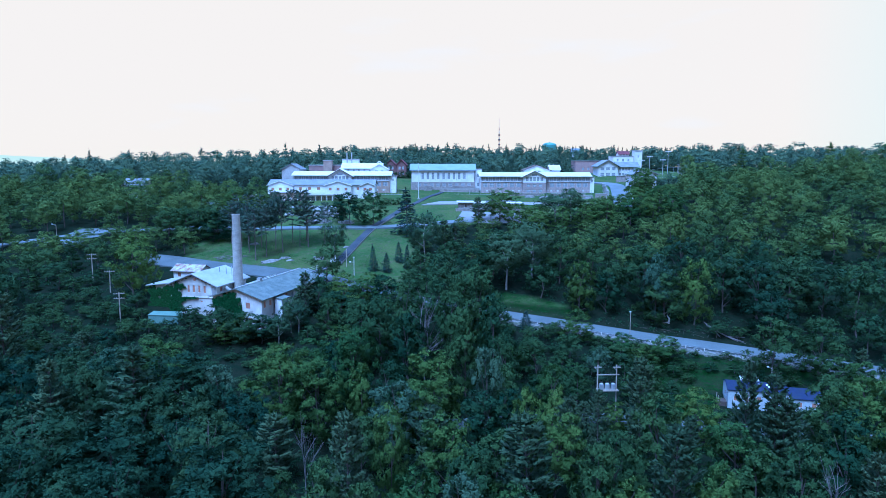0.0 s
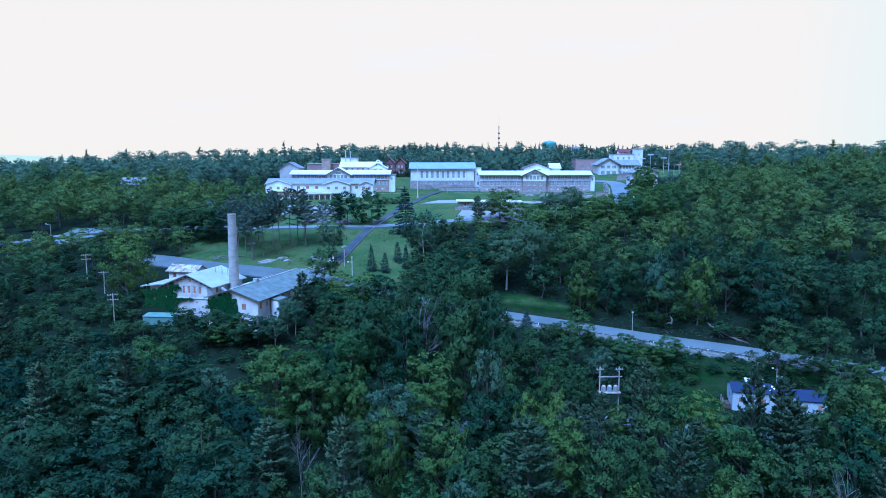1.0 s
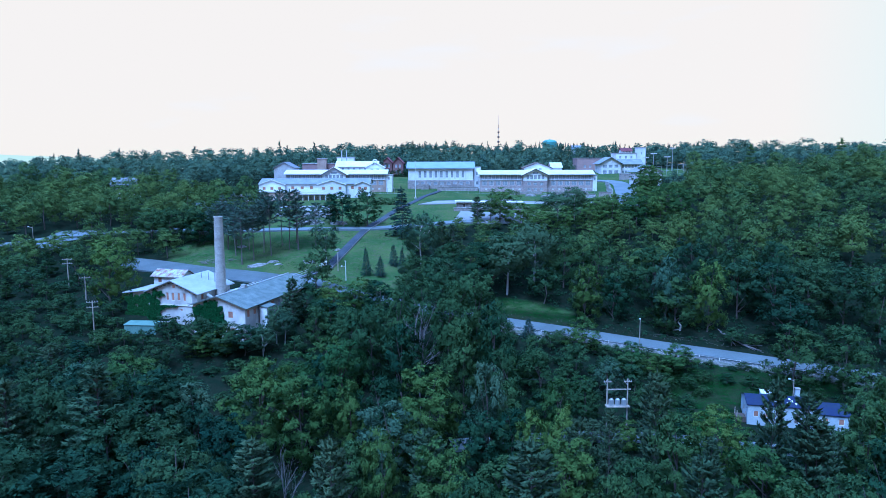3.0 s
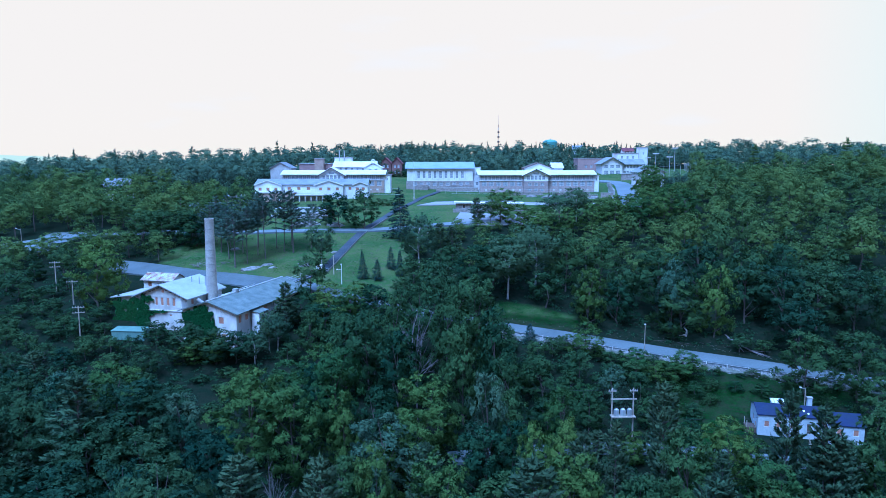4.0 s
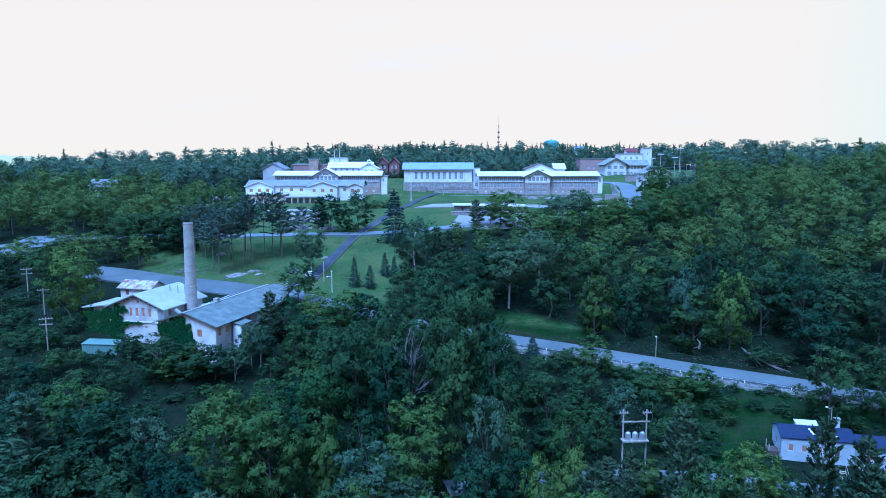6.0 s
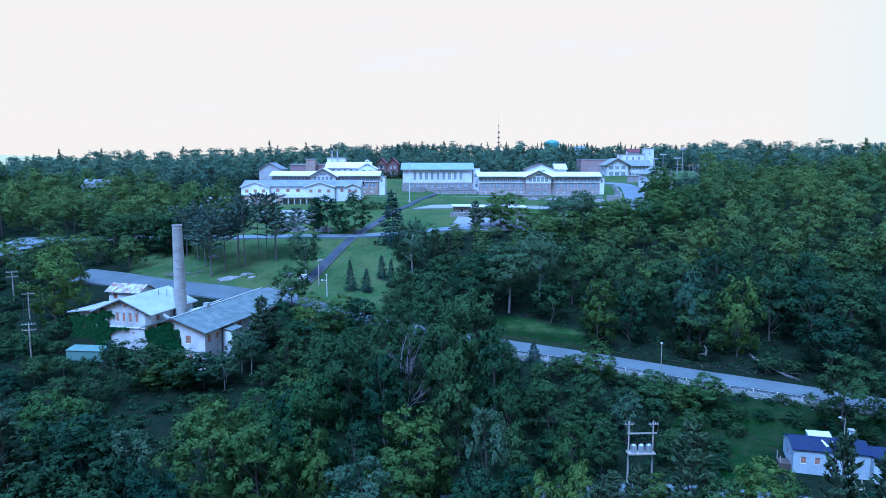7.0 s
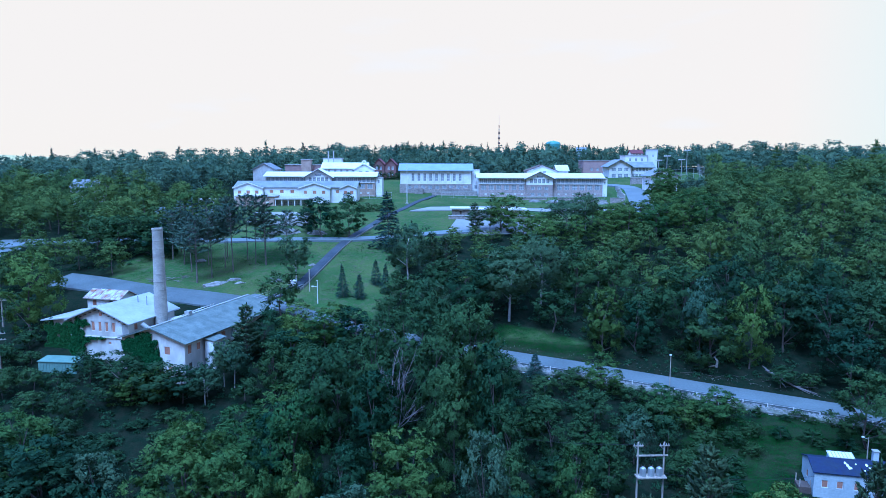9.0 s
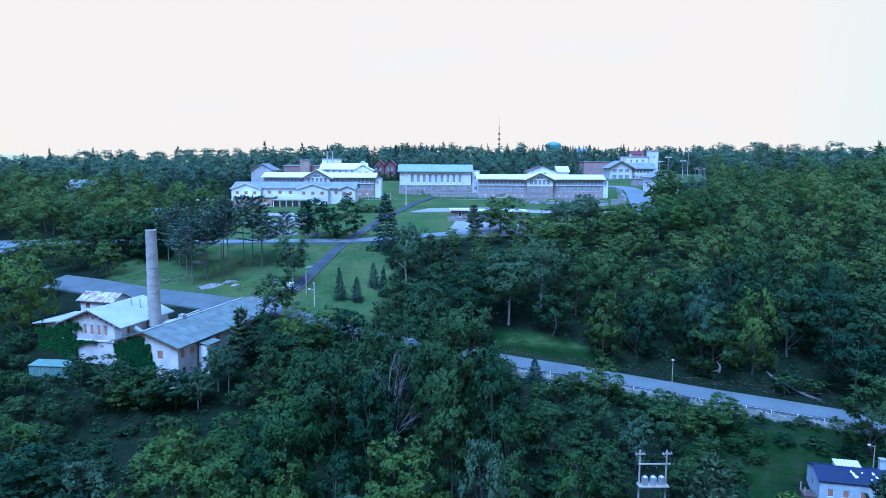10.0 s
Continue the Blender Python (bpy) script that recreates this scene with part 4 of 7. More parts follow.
def transformer_frame():
    g = ground(33, 135)
    t = thing("transformer_frame", pose(31.2, 135.1, 0, 0, 0, 2), "two-pole wooden frame carrying three grey transformers", "utility pole")
    for x in (0.0, 3.85):
        p = part("pole", bar((x, 0, g - 0.8), (x, 0, 21.3), 0.16, 0.12), POLEWOOD, t)
    part("crossbar", box(-0.3, -0.2, 19.2, 4.4, -0.05, 19.4), POLEWOOD, t)
    part("platform", box(-0.25, -0.9, 16.05, 4.1, 0.5, 16.25), POLEWOOD, t)
    for k in range(3):
        x = 0.75 + k * 1.2
        body = part("transformer", bar((x, -0.25, 16.26), (x, -0.25, 17.45), 0.40, 0.40, 14), STEEL, t, "grey oil transformer with cooling ribs")
        bm = bmesh.new()
        for q in range(10):
            a = q * math.tau / 10
            c, s = math.cos(a), math.sin(a)
            block(bm, x + 0.47 * c - 0.03, -0.25 + 0.47 * s - 0.03, 16.4, x + 0.47 * c + 0.03, -0.25 + 0.47 * s + 0.03, 17.3)
        part("cooling_ribs", bm, STEEL, body)
        part("cap", bar((x, -0.25, 17.45), (x, -0.25, 17.6), 0.40, 0.2, 14), STEEL, body)
        for q in (-0.17, 0.17):
            part("bushing", bar((x + q, -0.25, 17.55), (x + q * 1.3, -0.25, 17.95), 0.05, 0.04, 6), DARKWOOD, body)
    for x in (0.0, 3.85):
        part("crossarm", box(x - 0.75, -0.16, 20.7, x + 0.75, -0.04, 20.85), POLEWOOD, t)
        for q in (-0.6, -0.2, 0.25, 0.6):
            part("insulator", bar((x + q, -0.1, 20.85), (x + q, -0.1, 21.1), 0.07, 0.05, 6), STEEL, t)
        part("brace", bar((x - 0.6, -0.1, 20.7), (x, -0.1, 20.1), 0.035, n=5), STEEL, t)


def wire(name, a, b, sag, label):
    """A hanging cable between two points."""
    cu = bpy.data.curves.new(name, "CURVE")
    cu.dimensions, cu.bevel_depth, cu.bevel_resolution = "3D", 0.018, 0
    sp = cu.splines.new("POLY")
    sp.points.add(12)
    for k in range(13):
        f = k / 12
        p = Vector(a).lerp(Vector(b), f)
        sp.points[k].co = (p.x, p.y, p.z - sag * 4 * f * (1 - f), 1)
    cu.materials.append(BLACK)
    return tagged(new(name, cu), label, "cable")


def utility_pole(x, y, top, arms=2, turn=0):
    g = ground(x, y)
    t = thing("utility_pole", pose(x, y, 0, 0, 0, turn), "weathered wooden utility pole with crossarms", "utility pole", "poles beside the yard road")
    part("pole", bar((0, 0, g - 0.5), (0, 0, top), 0.16, 0.11), POLEWOOD, t)
    for k in range(arms):
        z = top - 0.4 - k * 1.1
        part("crossarm", box(-1.2, -0.16, z, 1.2, -0.05, z + 0.13), POLEWOOD, t)
        for q in (-1.05, -0.5, 0.5, 1.05):
            part("insulator", bar((q, -0.1, z + 0.13), (q, -0.1, z + 0.33), 0.06, 0.05, 6), STEEL, t)


def lamp_post(x, y, top, label, reach=0.0, mat=None, group=""):
    g = ground(x, y)
    t = thing("street_lamp", pose(x, y, 0), label, "lamp post", group)
    part("post", bar((0, 0, g - 0.4), (0, 0, top), 0.11, 0.07), mat or POLEWOOD, t)
    if reach:
        part("arm", bar((0, 0, top - 0.3), (-reach, 0, top), 0.04), STEEL, t)
    part("lamp_head", box(-reach - 0.25, -0.14, top, -reach + 0.15, 0.14, top + 0.18), WHITEROOF, t)
    return t


white_house()
transformer_frame()
lamp_post(46.3, 167.2, 25.1, "slim roadside lamp post with a small white head")
lamp_post(72.0, 146.5, 17.4, "thin lamp post behind the white house", 0.9)
lawn_lamp = lamp_post(-24.6, 187.0, 35.9, "white lamp post with a side arm on the lawn", mat=TRIM)
part("arm", bar((0, 0, 34.6), (-0.9, 0, 34.7), 0.05), TRIM, lawn_lamp)
part("lantern", box(-1.25, -0.15, 34.55, -0.85, 0.15, 34.8), WHITEROOF, lawn_lamp)
utility_pole(-96.6, 187.1, 36.9, 2, 20)
utility_pole(-86.5, 176.0, 34.0, 1, 20)
utility_pole(-75.5, 157.5, 31.8, 2, 20)
lamp_post(-121, 214, 42.5, "tall lamp post beside the turning place", 1.2)
for off in (-1.0, -0.45, 0.45, 1.0):
    wire("power_cable", (-96.6 + off, 187.1, 36.8), (-86.5 + off, 176.0, 33.9), 0.4, "thin black power cable between poles")
    wire("power_cable", (-86.5 + off, 176.0, 33.9), (-75.5 + off, 157.5, 31.7), 0.6, "thin black power cable between poles")
wire("power_cable", (31.2, 135, 21.0), (-6, 142, 23.5), 1.6, "thin black power cable from the transformer frame")
wire("power_cable", (35.1, 135, 16.6), (60.0, 139.3, 14.2), 0.8, "thin black power cable to the house")


def path_box():
    t = thing("path_pillar", pose(-31.7, 195.3, ground(-31.7, 195.3)), "white box on a short pillar beside the footpath", "pillar")
    part("pillar", box(-0.5, -0.5, -0.3, 0.5, 0.5, 0.7), CONCRETE, t)
    part("box", box(-0.75, -0.6, 0.7, 0.75, 0.6, 1.6), TRIM, t)
    part("lid", box(-0.85, -0.7, 1.6, 0.85, 0.7, 1.72), TRIM, t)


path_box()


def guard_rail():
    """White posts and a rail along the downhill edge of the road."""
    pts = resample([p for p in MAIN_ROAD if 4 < p[0] < 100], 2.0)
    t = thing("guard_rail", pose(0, 0, 0), "low white guard rail with posts along the road", "guard rail")
    edge = []
    for i, (x, y) in enumerate(pts):
        a, b = pts[max(i - 1, 0)], pts[min(i + 1, len(pts) - 1)]
        tx, ty = b[0] - a[0], b[1] - a[1]
        q = math.hypot(tx, ty)
        nx, ny = -ty / q * 2.45, tx / q * 2.45
        edge.append((x + nx, y + ny, ground(x + nx, y + ny) + 0.2))
    for i, (x, y, z) in enumerate(edge):
        if i % 2 == 0:
            part("post", box(x - 0.07, y - 0.07, z - 0.5, x + 0.07, y + 0.07, z + 0.5), TRIM, t)
    for a, b in zip(edge, edge[1:]):
        part("rail", bar((a[0], a[1], a[2] + 0.42), (b[0], b[1], b[2] + 0.42), 0.035, n=5), STEEL, t)


def fallen_tree():
    t = thing("fallen_tree", pose(67.6, 173.4, 0), "pale bare fallen tree lying on the bank above the road", "log")
    z = lambda x, y: ground(67.6 + x, 173.4 + y)  # noqa: E731
    ends = [((0, 0), 1.3, (3.6, -4.2), 0.5, 0.24, 0.17), ((3.6, -4.2), 0.5, (7.0, -6.6), 0.35, 0.17, 0.07), ((3.4, -4.0), 0.5, (5.6, -6.4), 0.3, 0.10, 0.05), ((3.8, -4.3), 0.5, (7.6, -5.6), 0.9, 0.09, 0.04), ((1.2, -1.4), 1.0, (2.0, -4.4), 0.3, 0.12, 0.06), ((4.4, -4.9), 0.5, (7.2, -7.4), 0.3, 0.06, 0.03), ((0.2, 0), 1.3, (-0.6, 0.3), 1.9, 0.16, 0.05), ((1.8, -2.1), 0.9, (3.5, -1.8), 1.5, 0.05, 0.02)]
    for (ax, ay), ah, (bx, by), bh, ra, rb in ends:
        part("limb", bar((ax, ay, z(ax, ay) + ah), (bx, by, z(bx, by) + bh), ra, rb, 7), DEADWOOD, t)
    s = thing("tree_stump", pose(58.9, 176.6, ground(58.9, 176.6)), "pale twisted dead stump on the bank", "stump")
    for a, b, r in (((0, 0, -0.3), (0.2, 0, 1.2), 0.3), ((0.2, 0, 1.2), (-0.5, 0, 2.2), 0.2), ((0.1, 0, 0.3), (-1.7, -0.3, 0.1), 0.18)):
        part("limb", bar(a, b, r, r * 0.7, 7), BIRCH, s)


guard_rail()
fallen_tree()


# ---- campus on the hill ----
def low_building():
    h = thing("low_ward", pose(-1.1, 0, -0.35), "long low white building with gabled bays and boarded windows", "building")
    wins = row(-76 + 77.0, -65.5 + 76, 3, 1.3, 49.9, 51.2, "board") + row(12, 24, 3, 1.5, 49.9, 51.2, "board") + row(26, 36, 3, 1.3, 49.9, 51.2, "board") + row(38, 46, 3, 1.3, 49.9, 51.2, "board")
    walls(h, WALLWHITE, -76, -29.5, 304, 316, 45, 52.2, wins)
    part("roof", gable_roof(-76, -29.5, 304, 316, 52.2, 54.2, "x", 0.5), GREYROOF, h)
    for x in (-76.0, -29.8):
        part("gable_wall", gable_end_x(304, 316, x, 52.2, 54.1), WALLWHITE, h)
    for x0, x1, top in ((-76, -65, 53.9), (-51, -39.4, 53.8), (-35.2, -29.2, 53.2)):
        facade(h, WALLWHITE, x1 - x0, 45, 52.0, row(0.6, x1 - x0 - 0.6, 3 if x1 - x0 > 8 else 2, 1.4, 49.7, 51.0, "board"), pose(x0, 302.5, 0))
        part("bay_side", box(x0, 302.86, 45, x0 + 0.35, 303.98, 52.0), WALLWHITE, h)
        part("bay_side", box(x1 - 0.35, 302.86, 45, x1, 303.98, 52.0), WALLWHITE, h)
        part("gable_wall", gable_end(x0, x1, 302.5, 52.0, top - 0.1), WALLWHITE, h)
        part("bay_roof", gable_roof(x0, x1, 302.5, 309, 52.0, top, "y", 0.4), GREYROOF, h)
        c, o, fall = (x0 + x1) / 2, (x1 - x0) / 2 + 0.45, (top - 52.0) / ((x1 - x0) / 2)
        for side in (-1, 1):
            bm = bmesh.new()
            hexa(bm, [(c, yy, top - 0.12 - fall * q + up) if q == 0 else (c + side * q, yy, top - 0.12 - fall * q + up) for up in (0, 0.4) for yy, q in ((302.02, 0), (302.08, 0), (302.08, o), (302.02, o))])
            part("bargeboard", bm, TRIM, h)


def porch_building():
    h = thing("terrace_building", pose(0, 0, 0), "low flat-roofed terrace building with a brick middle and pink boarded bays", "building")
    for x0, x1, zt in ((-88, -74.5, 47.6), (-59.6, -47.8, 47.9)):
        walls(h, CONCRETE, x0, x1, 297.5, 303.5, 42.5, zt - 0.3, row(0.8, x1 - x0 - 0.8, 6, 1.5, 45.2, 46.9, "glass"))
        part("roof_slab", box(x0 - 0.5, 295.4, zt - 0.3, x1 + 0.5, 303.5, zt + 0.1), CONCRETE, h)
        for k in range(6):
            x = x0 + (x1 - x0) * k / 5
            part("post", box(x - 0.15, 295.6, 43.5, x + 0.15, 295.9, zt - 0.3), TRIM, h)
        part("low_wall", box(x0 - 0.5, 295.3, 43.0, x1 + 0.5, 295.58, 45.2), CONCRETE, h)
    walls(h, TANBRICK, -74.4, -60, 295.5, 303.4, 42.5, 48.6, row(1, 13.4, 4, 1.2, 45.5, 46.8, "white"))
    part("roof_slab", box(-74.7, 295.2, 48.6, -59.7, 303.4, 48.9), CONCRETE, h)


def long_wing(name, x0, x1, y, base, eave, ridge, gx0, gx1, gtop, label, lower, n_up, n_low, end_block):
    """A long two-storey wing: white roof, a band of windows above, masonry below, and a gabled bay in the middle."""
    h = thing(name, pose(0, 0, 0), label, "building")
    w = x1 - x0
    keep = lambda o: x0 + o[2] < gx0 - 0.3 or x0 + o[0] > gx1 + 0.3  # noqa: E731
    up = [o for o in row(0.4, w - 0.4, n_up, (w / n_up) * 0.84, eave - 2.45, eave - 0.4) if keep(o)]
    low = [o for o in row(0.6, w - 0.6, n_low, (w / n_low) * 0.64, eave - 5.1, eave - 3.0) if keep(o)]
    cel = [o for o in row(1.5, w - 1.5, n_low, 0.9, eave - 7.2, eave - 6.5, "white") if keep(o)]
    facade(h, DULLWALL, w, eave - 2.7, eave, up, pose(x0, y, 0), bars=(2, 1))
    facade(h, lower, w, base, eave - 2.72, low + (cel if base < eave - 7.5 else []), pose(x0, y - 0.12, 0), 0.47, bars=(3, 2))
    part("sill_band", box(x0, y - 0.3, eave - 2.75, x1, y - 0.125, eave - 2.55), TRIM, h)
    for x in (x0, x1 - 0.35):
        part("end_wall", box(x, y + 0.36, base, x + 0.35, y + 11, eave), WALLWHITE, h)
    part("back_wall", box(x0 + 0.36, y + 10.65, base, x1 - 0.36, y + 11, eave), WALLWHITE, h)
    part("roof", gable_roof(x0, x1, y, y + 11, eave, ridge, "x", 0.9, 0.3), WHITEROOF, h, "white metal roof")
    # the bay
    gw = gx1 - gx0
    facade(h, WALLWHITE, gw, eave - 2.9, eave - 0.2, row(1.2, gw - 1.2, 5, gw * 0.12, eave - 2.3, eave - 0.4), pose(gx0, y - 2.0, 0), bars=(2, 2))
    facade(h, lower, gw, base, eave - 2.92, row(1.2, gw - 1.2, 3, gw * 0.14, eave - 5.0, eave - 3.6) + (row(1.2, gw - 1.2, 3, gw * 0.14, eave - 7.4, eave - 6.2) if base < eave - 7.5 else []), pose(gx0, y - 2.0, 0), bars=(2, 2))
    for x in (gx0, gx1 - 0.35):
        part("bay_side", box(x, y - 1.64, base, x + 0.35, y - 0.13, eave - 0.2), lower, h)
    part("gable_wall", gable_end(gx0, gx1, y - 2.0, eave - 0.2, gtop - 0.2), WALLWHITE, h)
    part("gable_window", box((gx0 + gx1) / 2 - 1.2, y - 2.05, eave + 0.1, (gx0 + gx1) / 2 + 1.2, y - 1.98, eave + 0.9), GLASS, h)
    part("bay_roof", gable_roof(gx0, gx1, y - 2.0, y + 5, eave - 0.2, gtop, "y", 0.9, 0.3), WHITEROOF, h)
    bm = bmesh.new()
    c, o = (gx0 + gx1) / 2, (gx1 - gx0) / 2 + 1.0
    drop = (gtop - eave + 0.2) / (gw / 2)
    for s in (-1, 1):
        hexa(bm, [(c, y - 2.98, gtop - 0.25), (c, y - 2.92, gtop - 0.25), (c + s * o, y - 2.92, gtop - 0.25 - drop * o), (c + s * o, y - 2.98, gtop - 0.25 - drop * o),
                  (c, y - 2.98, gtop + 0.1), (c, y - 2.92, gtop + 0.1), (c + s * o, y - 2.92, gtop + 0.1 - drop * o), (c + s * o, y - 2.98, gtop + 0.1 - drop * o)])
    part("bargeboard", bm, DARKWOOD, h)
    bx0, bx1, bz = end_block
    walls(h, WALLWHITE, bx0, bx1, y + 0.5, y + 8, base, bz, row(0.6, bx1 - bx0 - 0.6, 1, 0.7, bz - 2.2, bz - 1.0))
    part("end_roof", box(bx0 - 0.2, y + 0.3, bz, bx1 + 0.2, y + 8.2, bz + 0.25), CONCRETE, h)
    return h


def hall():
    h = thing("hall", pose(0, 0, 0), "large white hall with nine tall windows and a blue-grey roof", "building")
    tall = row(4.2, 27.2, 9, 1.25, 53.4, 56.7)
    facade(h, WALLWHITE, 30.8, 52.2, 58.0, tall, pose(-15.8, 339.5, 0), bars=(2, 3))
    for x in (-15.8, 14.65):
        part("end_wall", box(x, 339.86, 47, x + 0.35, 354, 58.0), WALLWHITE, h)
    part("back_wall", box(-15.45, 353.65, 47, 14.65, 354, 58.0), WALLWHITE, h)
    for k in range(10):
        x = -15.8 + 4.2 + k * 23 / 9
        part("pilaster", box(x - 0.3, 339.3, 53.0, x + 0.3, 339.5, 57.2), TRIM, h)
    part("roof", gable_roof(-15.8, 15, 339.5, 354, 58.0, 60.6, "x", 0.9, 0.3), BLUEGREY, h)
    part("gable_wall", gable_end_x(339.5, 354, -15.8, 58.0, 60.5), WALLWHITE, h)
    part("gable_wall", gable_end_x(339.5, 354, 14.7, 58.0, 60.5), WALLWHITE, h)
    facade(h, STONE, 31.4, 47, 52.18, row(2.6, 30, 9, 1.7, 50.0, 51.6), pose(-16.1, 338.6, 0), bars=(3, 2))
    part("terrace", box(-16.1, 338.96, 51.9, 15.3, 339.5, 52.18), CONCRETE, h)
    for x in (-9.5, 5.0, 10.5):
        part("stone_stair", box(x, 336.0, 47, x + 3.6, 338.55, 50.4), STONE, h)
    walls(h, WALLWHITE, 15.35, 18.6, 341, 350, 47, 58.2, row(0.5, 2.8, 1, 1.2, 54.5, 56.0) + row(0.5, 2.8, 1, 1.2, 50.0, 51.6))
    part("annex_roof", box(15.35, 340.8, 58.2, 18.8, 350.2, 58.45), CONCRETE, h)
    w = thing("terrace_wall", pose(0, 0, 0), "low rubble stone terrace wall before the hall", "wall", kind="structure")
    part("stone_face", box(-2, 331.0, 46, 17.0, 331.5, 49.2), STONE, w)
    part("coping", box(-2.1, 330.9, 49.2, 17.1, 331.6, 49.35), CONCRETE, w)


def plain_house(name, x0, x1, y0, y1, base, eave, ridge, wall, roof, label, along="x", front=(), category="building", over=0.5, bars=(2, 2)):
    h = thing(name, pose(0, 0, 0), label, category)
    walls(h, wall, x0, x1, y0, y1, base, eave, list(front), bars=bars)
    part("roof", gable_roof(x0, x1, y0, y1, eave, ridge, along, over, 0.25), roof, h)
    if along == "x":
        part("gable_wall", gable_end_x(y0, y1, x0, eave, ridge), wall, h)
        part("gable_wall", gable_end_x(y0, y1, x1 - 0.3, eave, ridge), wall, h)
    else:
        part("gable_wall", gable_end(x0, x1, y0, eave, ridge), wall, h)
        part("gable_wall", gable_end(x0, x1, y1 - 0.3, eave, ridge), wall, h)
    return h


def flat_block(name, x0, x1, y0, y1, base, top, wall, label, front=(), category="building"):
    h = thing(name, pose(0, 0, 0), label, category)
    walls(h, wall, x0, x1, y0, y1, base, top, list(front))
    part("roof", box(x0 - 0.25, y0 - 0.25, top, x1 + 0.25, y1 + 0.25, top + 0.35), CONCRETE, h)
    return h


DULLWALL = surface("grey_timber_wall", (0.40, 0.40, 0.41), (0.30, 0.30, 0.31), fine=3, var=0.15)
BLUEGREY = surface("blue_grey_roof", (0.24, 0.28, 0.34), (0.20, 0.24, 0.29), fine=2, coarse=0.3, var=0.1, rough=0.5)
GREYCONC = surface("grey_concrete_wall", (0.40, 0.39, 0.38), (0.30, 0.29, 0.28), fine=2, coarse=0.3, var=0.15)
OLDBRICK = surface("faded_brick", (0.30, 0.205, 0.19), (0.25, 0.175, 0.165), fine=5, var=0.15)
low_building()
porch_building()
long_wing("west_wing", -70.8, -25.4, 326, 47, 55.6, 57.1, -54.0, -43.2, 58.5, "long two-storey wing with a white roof and a band of windows", TANBRICK, 26, 14, (-25.3, -22.6, 55.0))

STONEBRICK = surface("stone_and_brick", (0.35, 0.29, 0.275), (0.29, 0.25, 0.24), fine=2.5, coarse=0.5, var=0.3)
long_wing("east_wing", 17.5, 69.3, 328, 45.5, 55.2, 56.7, 37.3, 48.2, 57.6, "long brick wing with a white roof and gabled bay", STONEBRICK, 30, 16, (69.4, 71.4, 54.6))
hall()
plain_house("grey_block", -77.9, -68.7, 333, 345, 47, 58.3, 60.8, GREYCONC, GREYROOF, "tall grey concrete gabled block", "y", row(6, 9, 1, 0.9, 55, 56.2))
flat_block("brick_block", -68.5, -48, 352, 362, 48, 60.0, OLDBRICK, "flat-roofed red brick block behind the wing")
flat_block("brick_tower", -60.4, -56.2, 348, 351.8, 48, 62.4, TANBRICK, "square brick stair tower")
plain_house("chapel", -51, -31, 346, 356, 48, 58.7, 61.0, WALLWHITE, WHITEROOF, "white chapel with a broad white roof", "x", row(2, 18, 6, 1.0, 57.0, 58.2))
ch = plain_house("chapel_porch", -36, -27.5, 341, 345.9, 48, 58.3, 60.6, WALLWHITE, WHITEROOF, "white gabled chapel porch with a bell arch", "y", row(1.5, 7, 2, 1.4, 56.2, 57.7))
bm = bmesh.new()
for k in range(10):
    a0, a1 = math.pi * k / 10, math.pi * (k + 1) / 10
    hexa(bm, [(-31.7 + r * math.cos(a), yy, 61.2 + r * math.sin(a)) for yy in (341.0, 341.5) for r, a in ((0.55, a0), (1.1, a0), (1.1, a1), (0.55, a1))])
block(bm, -32.8, 341, 59.6, -32.25, 341.5, 61.2)
block(bm, -31.15, 341, 59.6, -30.6, 341.5, 61.2)
part("bell_arch", bm, WALLWHITE, ch, "white bell arch")
for x in (-49.6, -47.2):
    t = thing("vent_stack", pose(x, 356, 0), "slim pale steel vent stack", "chimney", "vent stacks behind the wing")
    part("pipe", bar((0, 0, 55), (0, 0, 66.2), 0.3, 0.26, 10), STEEL, t)
    part("cowl", bar((0, 0, 66.2), (0, 0, 66.5), 0.4, 0.4, 10), STEEL, t)
flat_block("plant_room", -52.5, -44.0, 359, 364, 50, 63.0, WALLWHITE, "white plant room with vents")
for x0, x1 in ((-33.4, -27.6), (-27.2, -21.6)):
    plain_house("brick_cottage", x0, x1, 398, 410, 50, 60.2, 63.0, BRICK, REDROOF, "red brick house with a steep dark red gable", "y", row(0.8, x1 - x0 - 0.8, 2, 1.0, 57.6, 59.2) + row(0.8, x1 - x0 - 0.8, 2, 1.0, 54.2, 55.9), "house")
eg = plain_house("east_gable", 39.2, 52.4, 341, 352, 47, 57.8, 60.3, WALLWHITE, DARKWOOD, "white gable with a dark timber roof rising behind the wing", "y", row(4, 9, 2, 1.3, 57.0, 57.7))
plain_house("white_roofed_annex", 52.6, 57.4, 342, 352, 47, 58.0, 60.2, WALLWHITE, WHITEROOF, "small annex with a white metal roof", "x")
PALEBRICK = surface("pale_brick", (0.36, 0.25, 0.225), (0.30, 0.215, 0.20), fine=5, var=0.15)
flat_block("brick_store", 79.7, 99, 420, 434, 54, 62.4, PALEBRICK, "flat-roofed pale red brick store on the hill", row(3, 16, 4, 1.2, 57, 58.5))

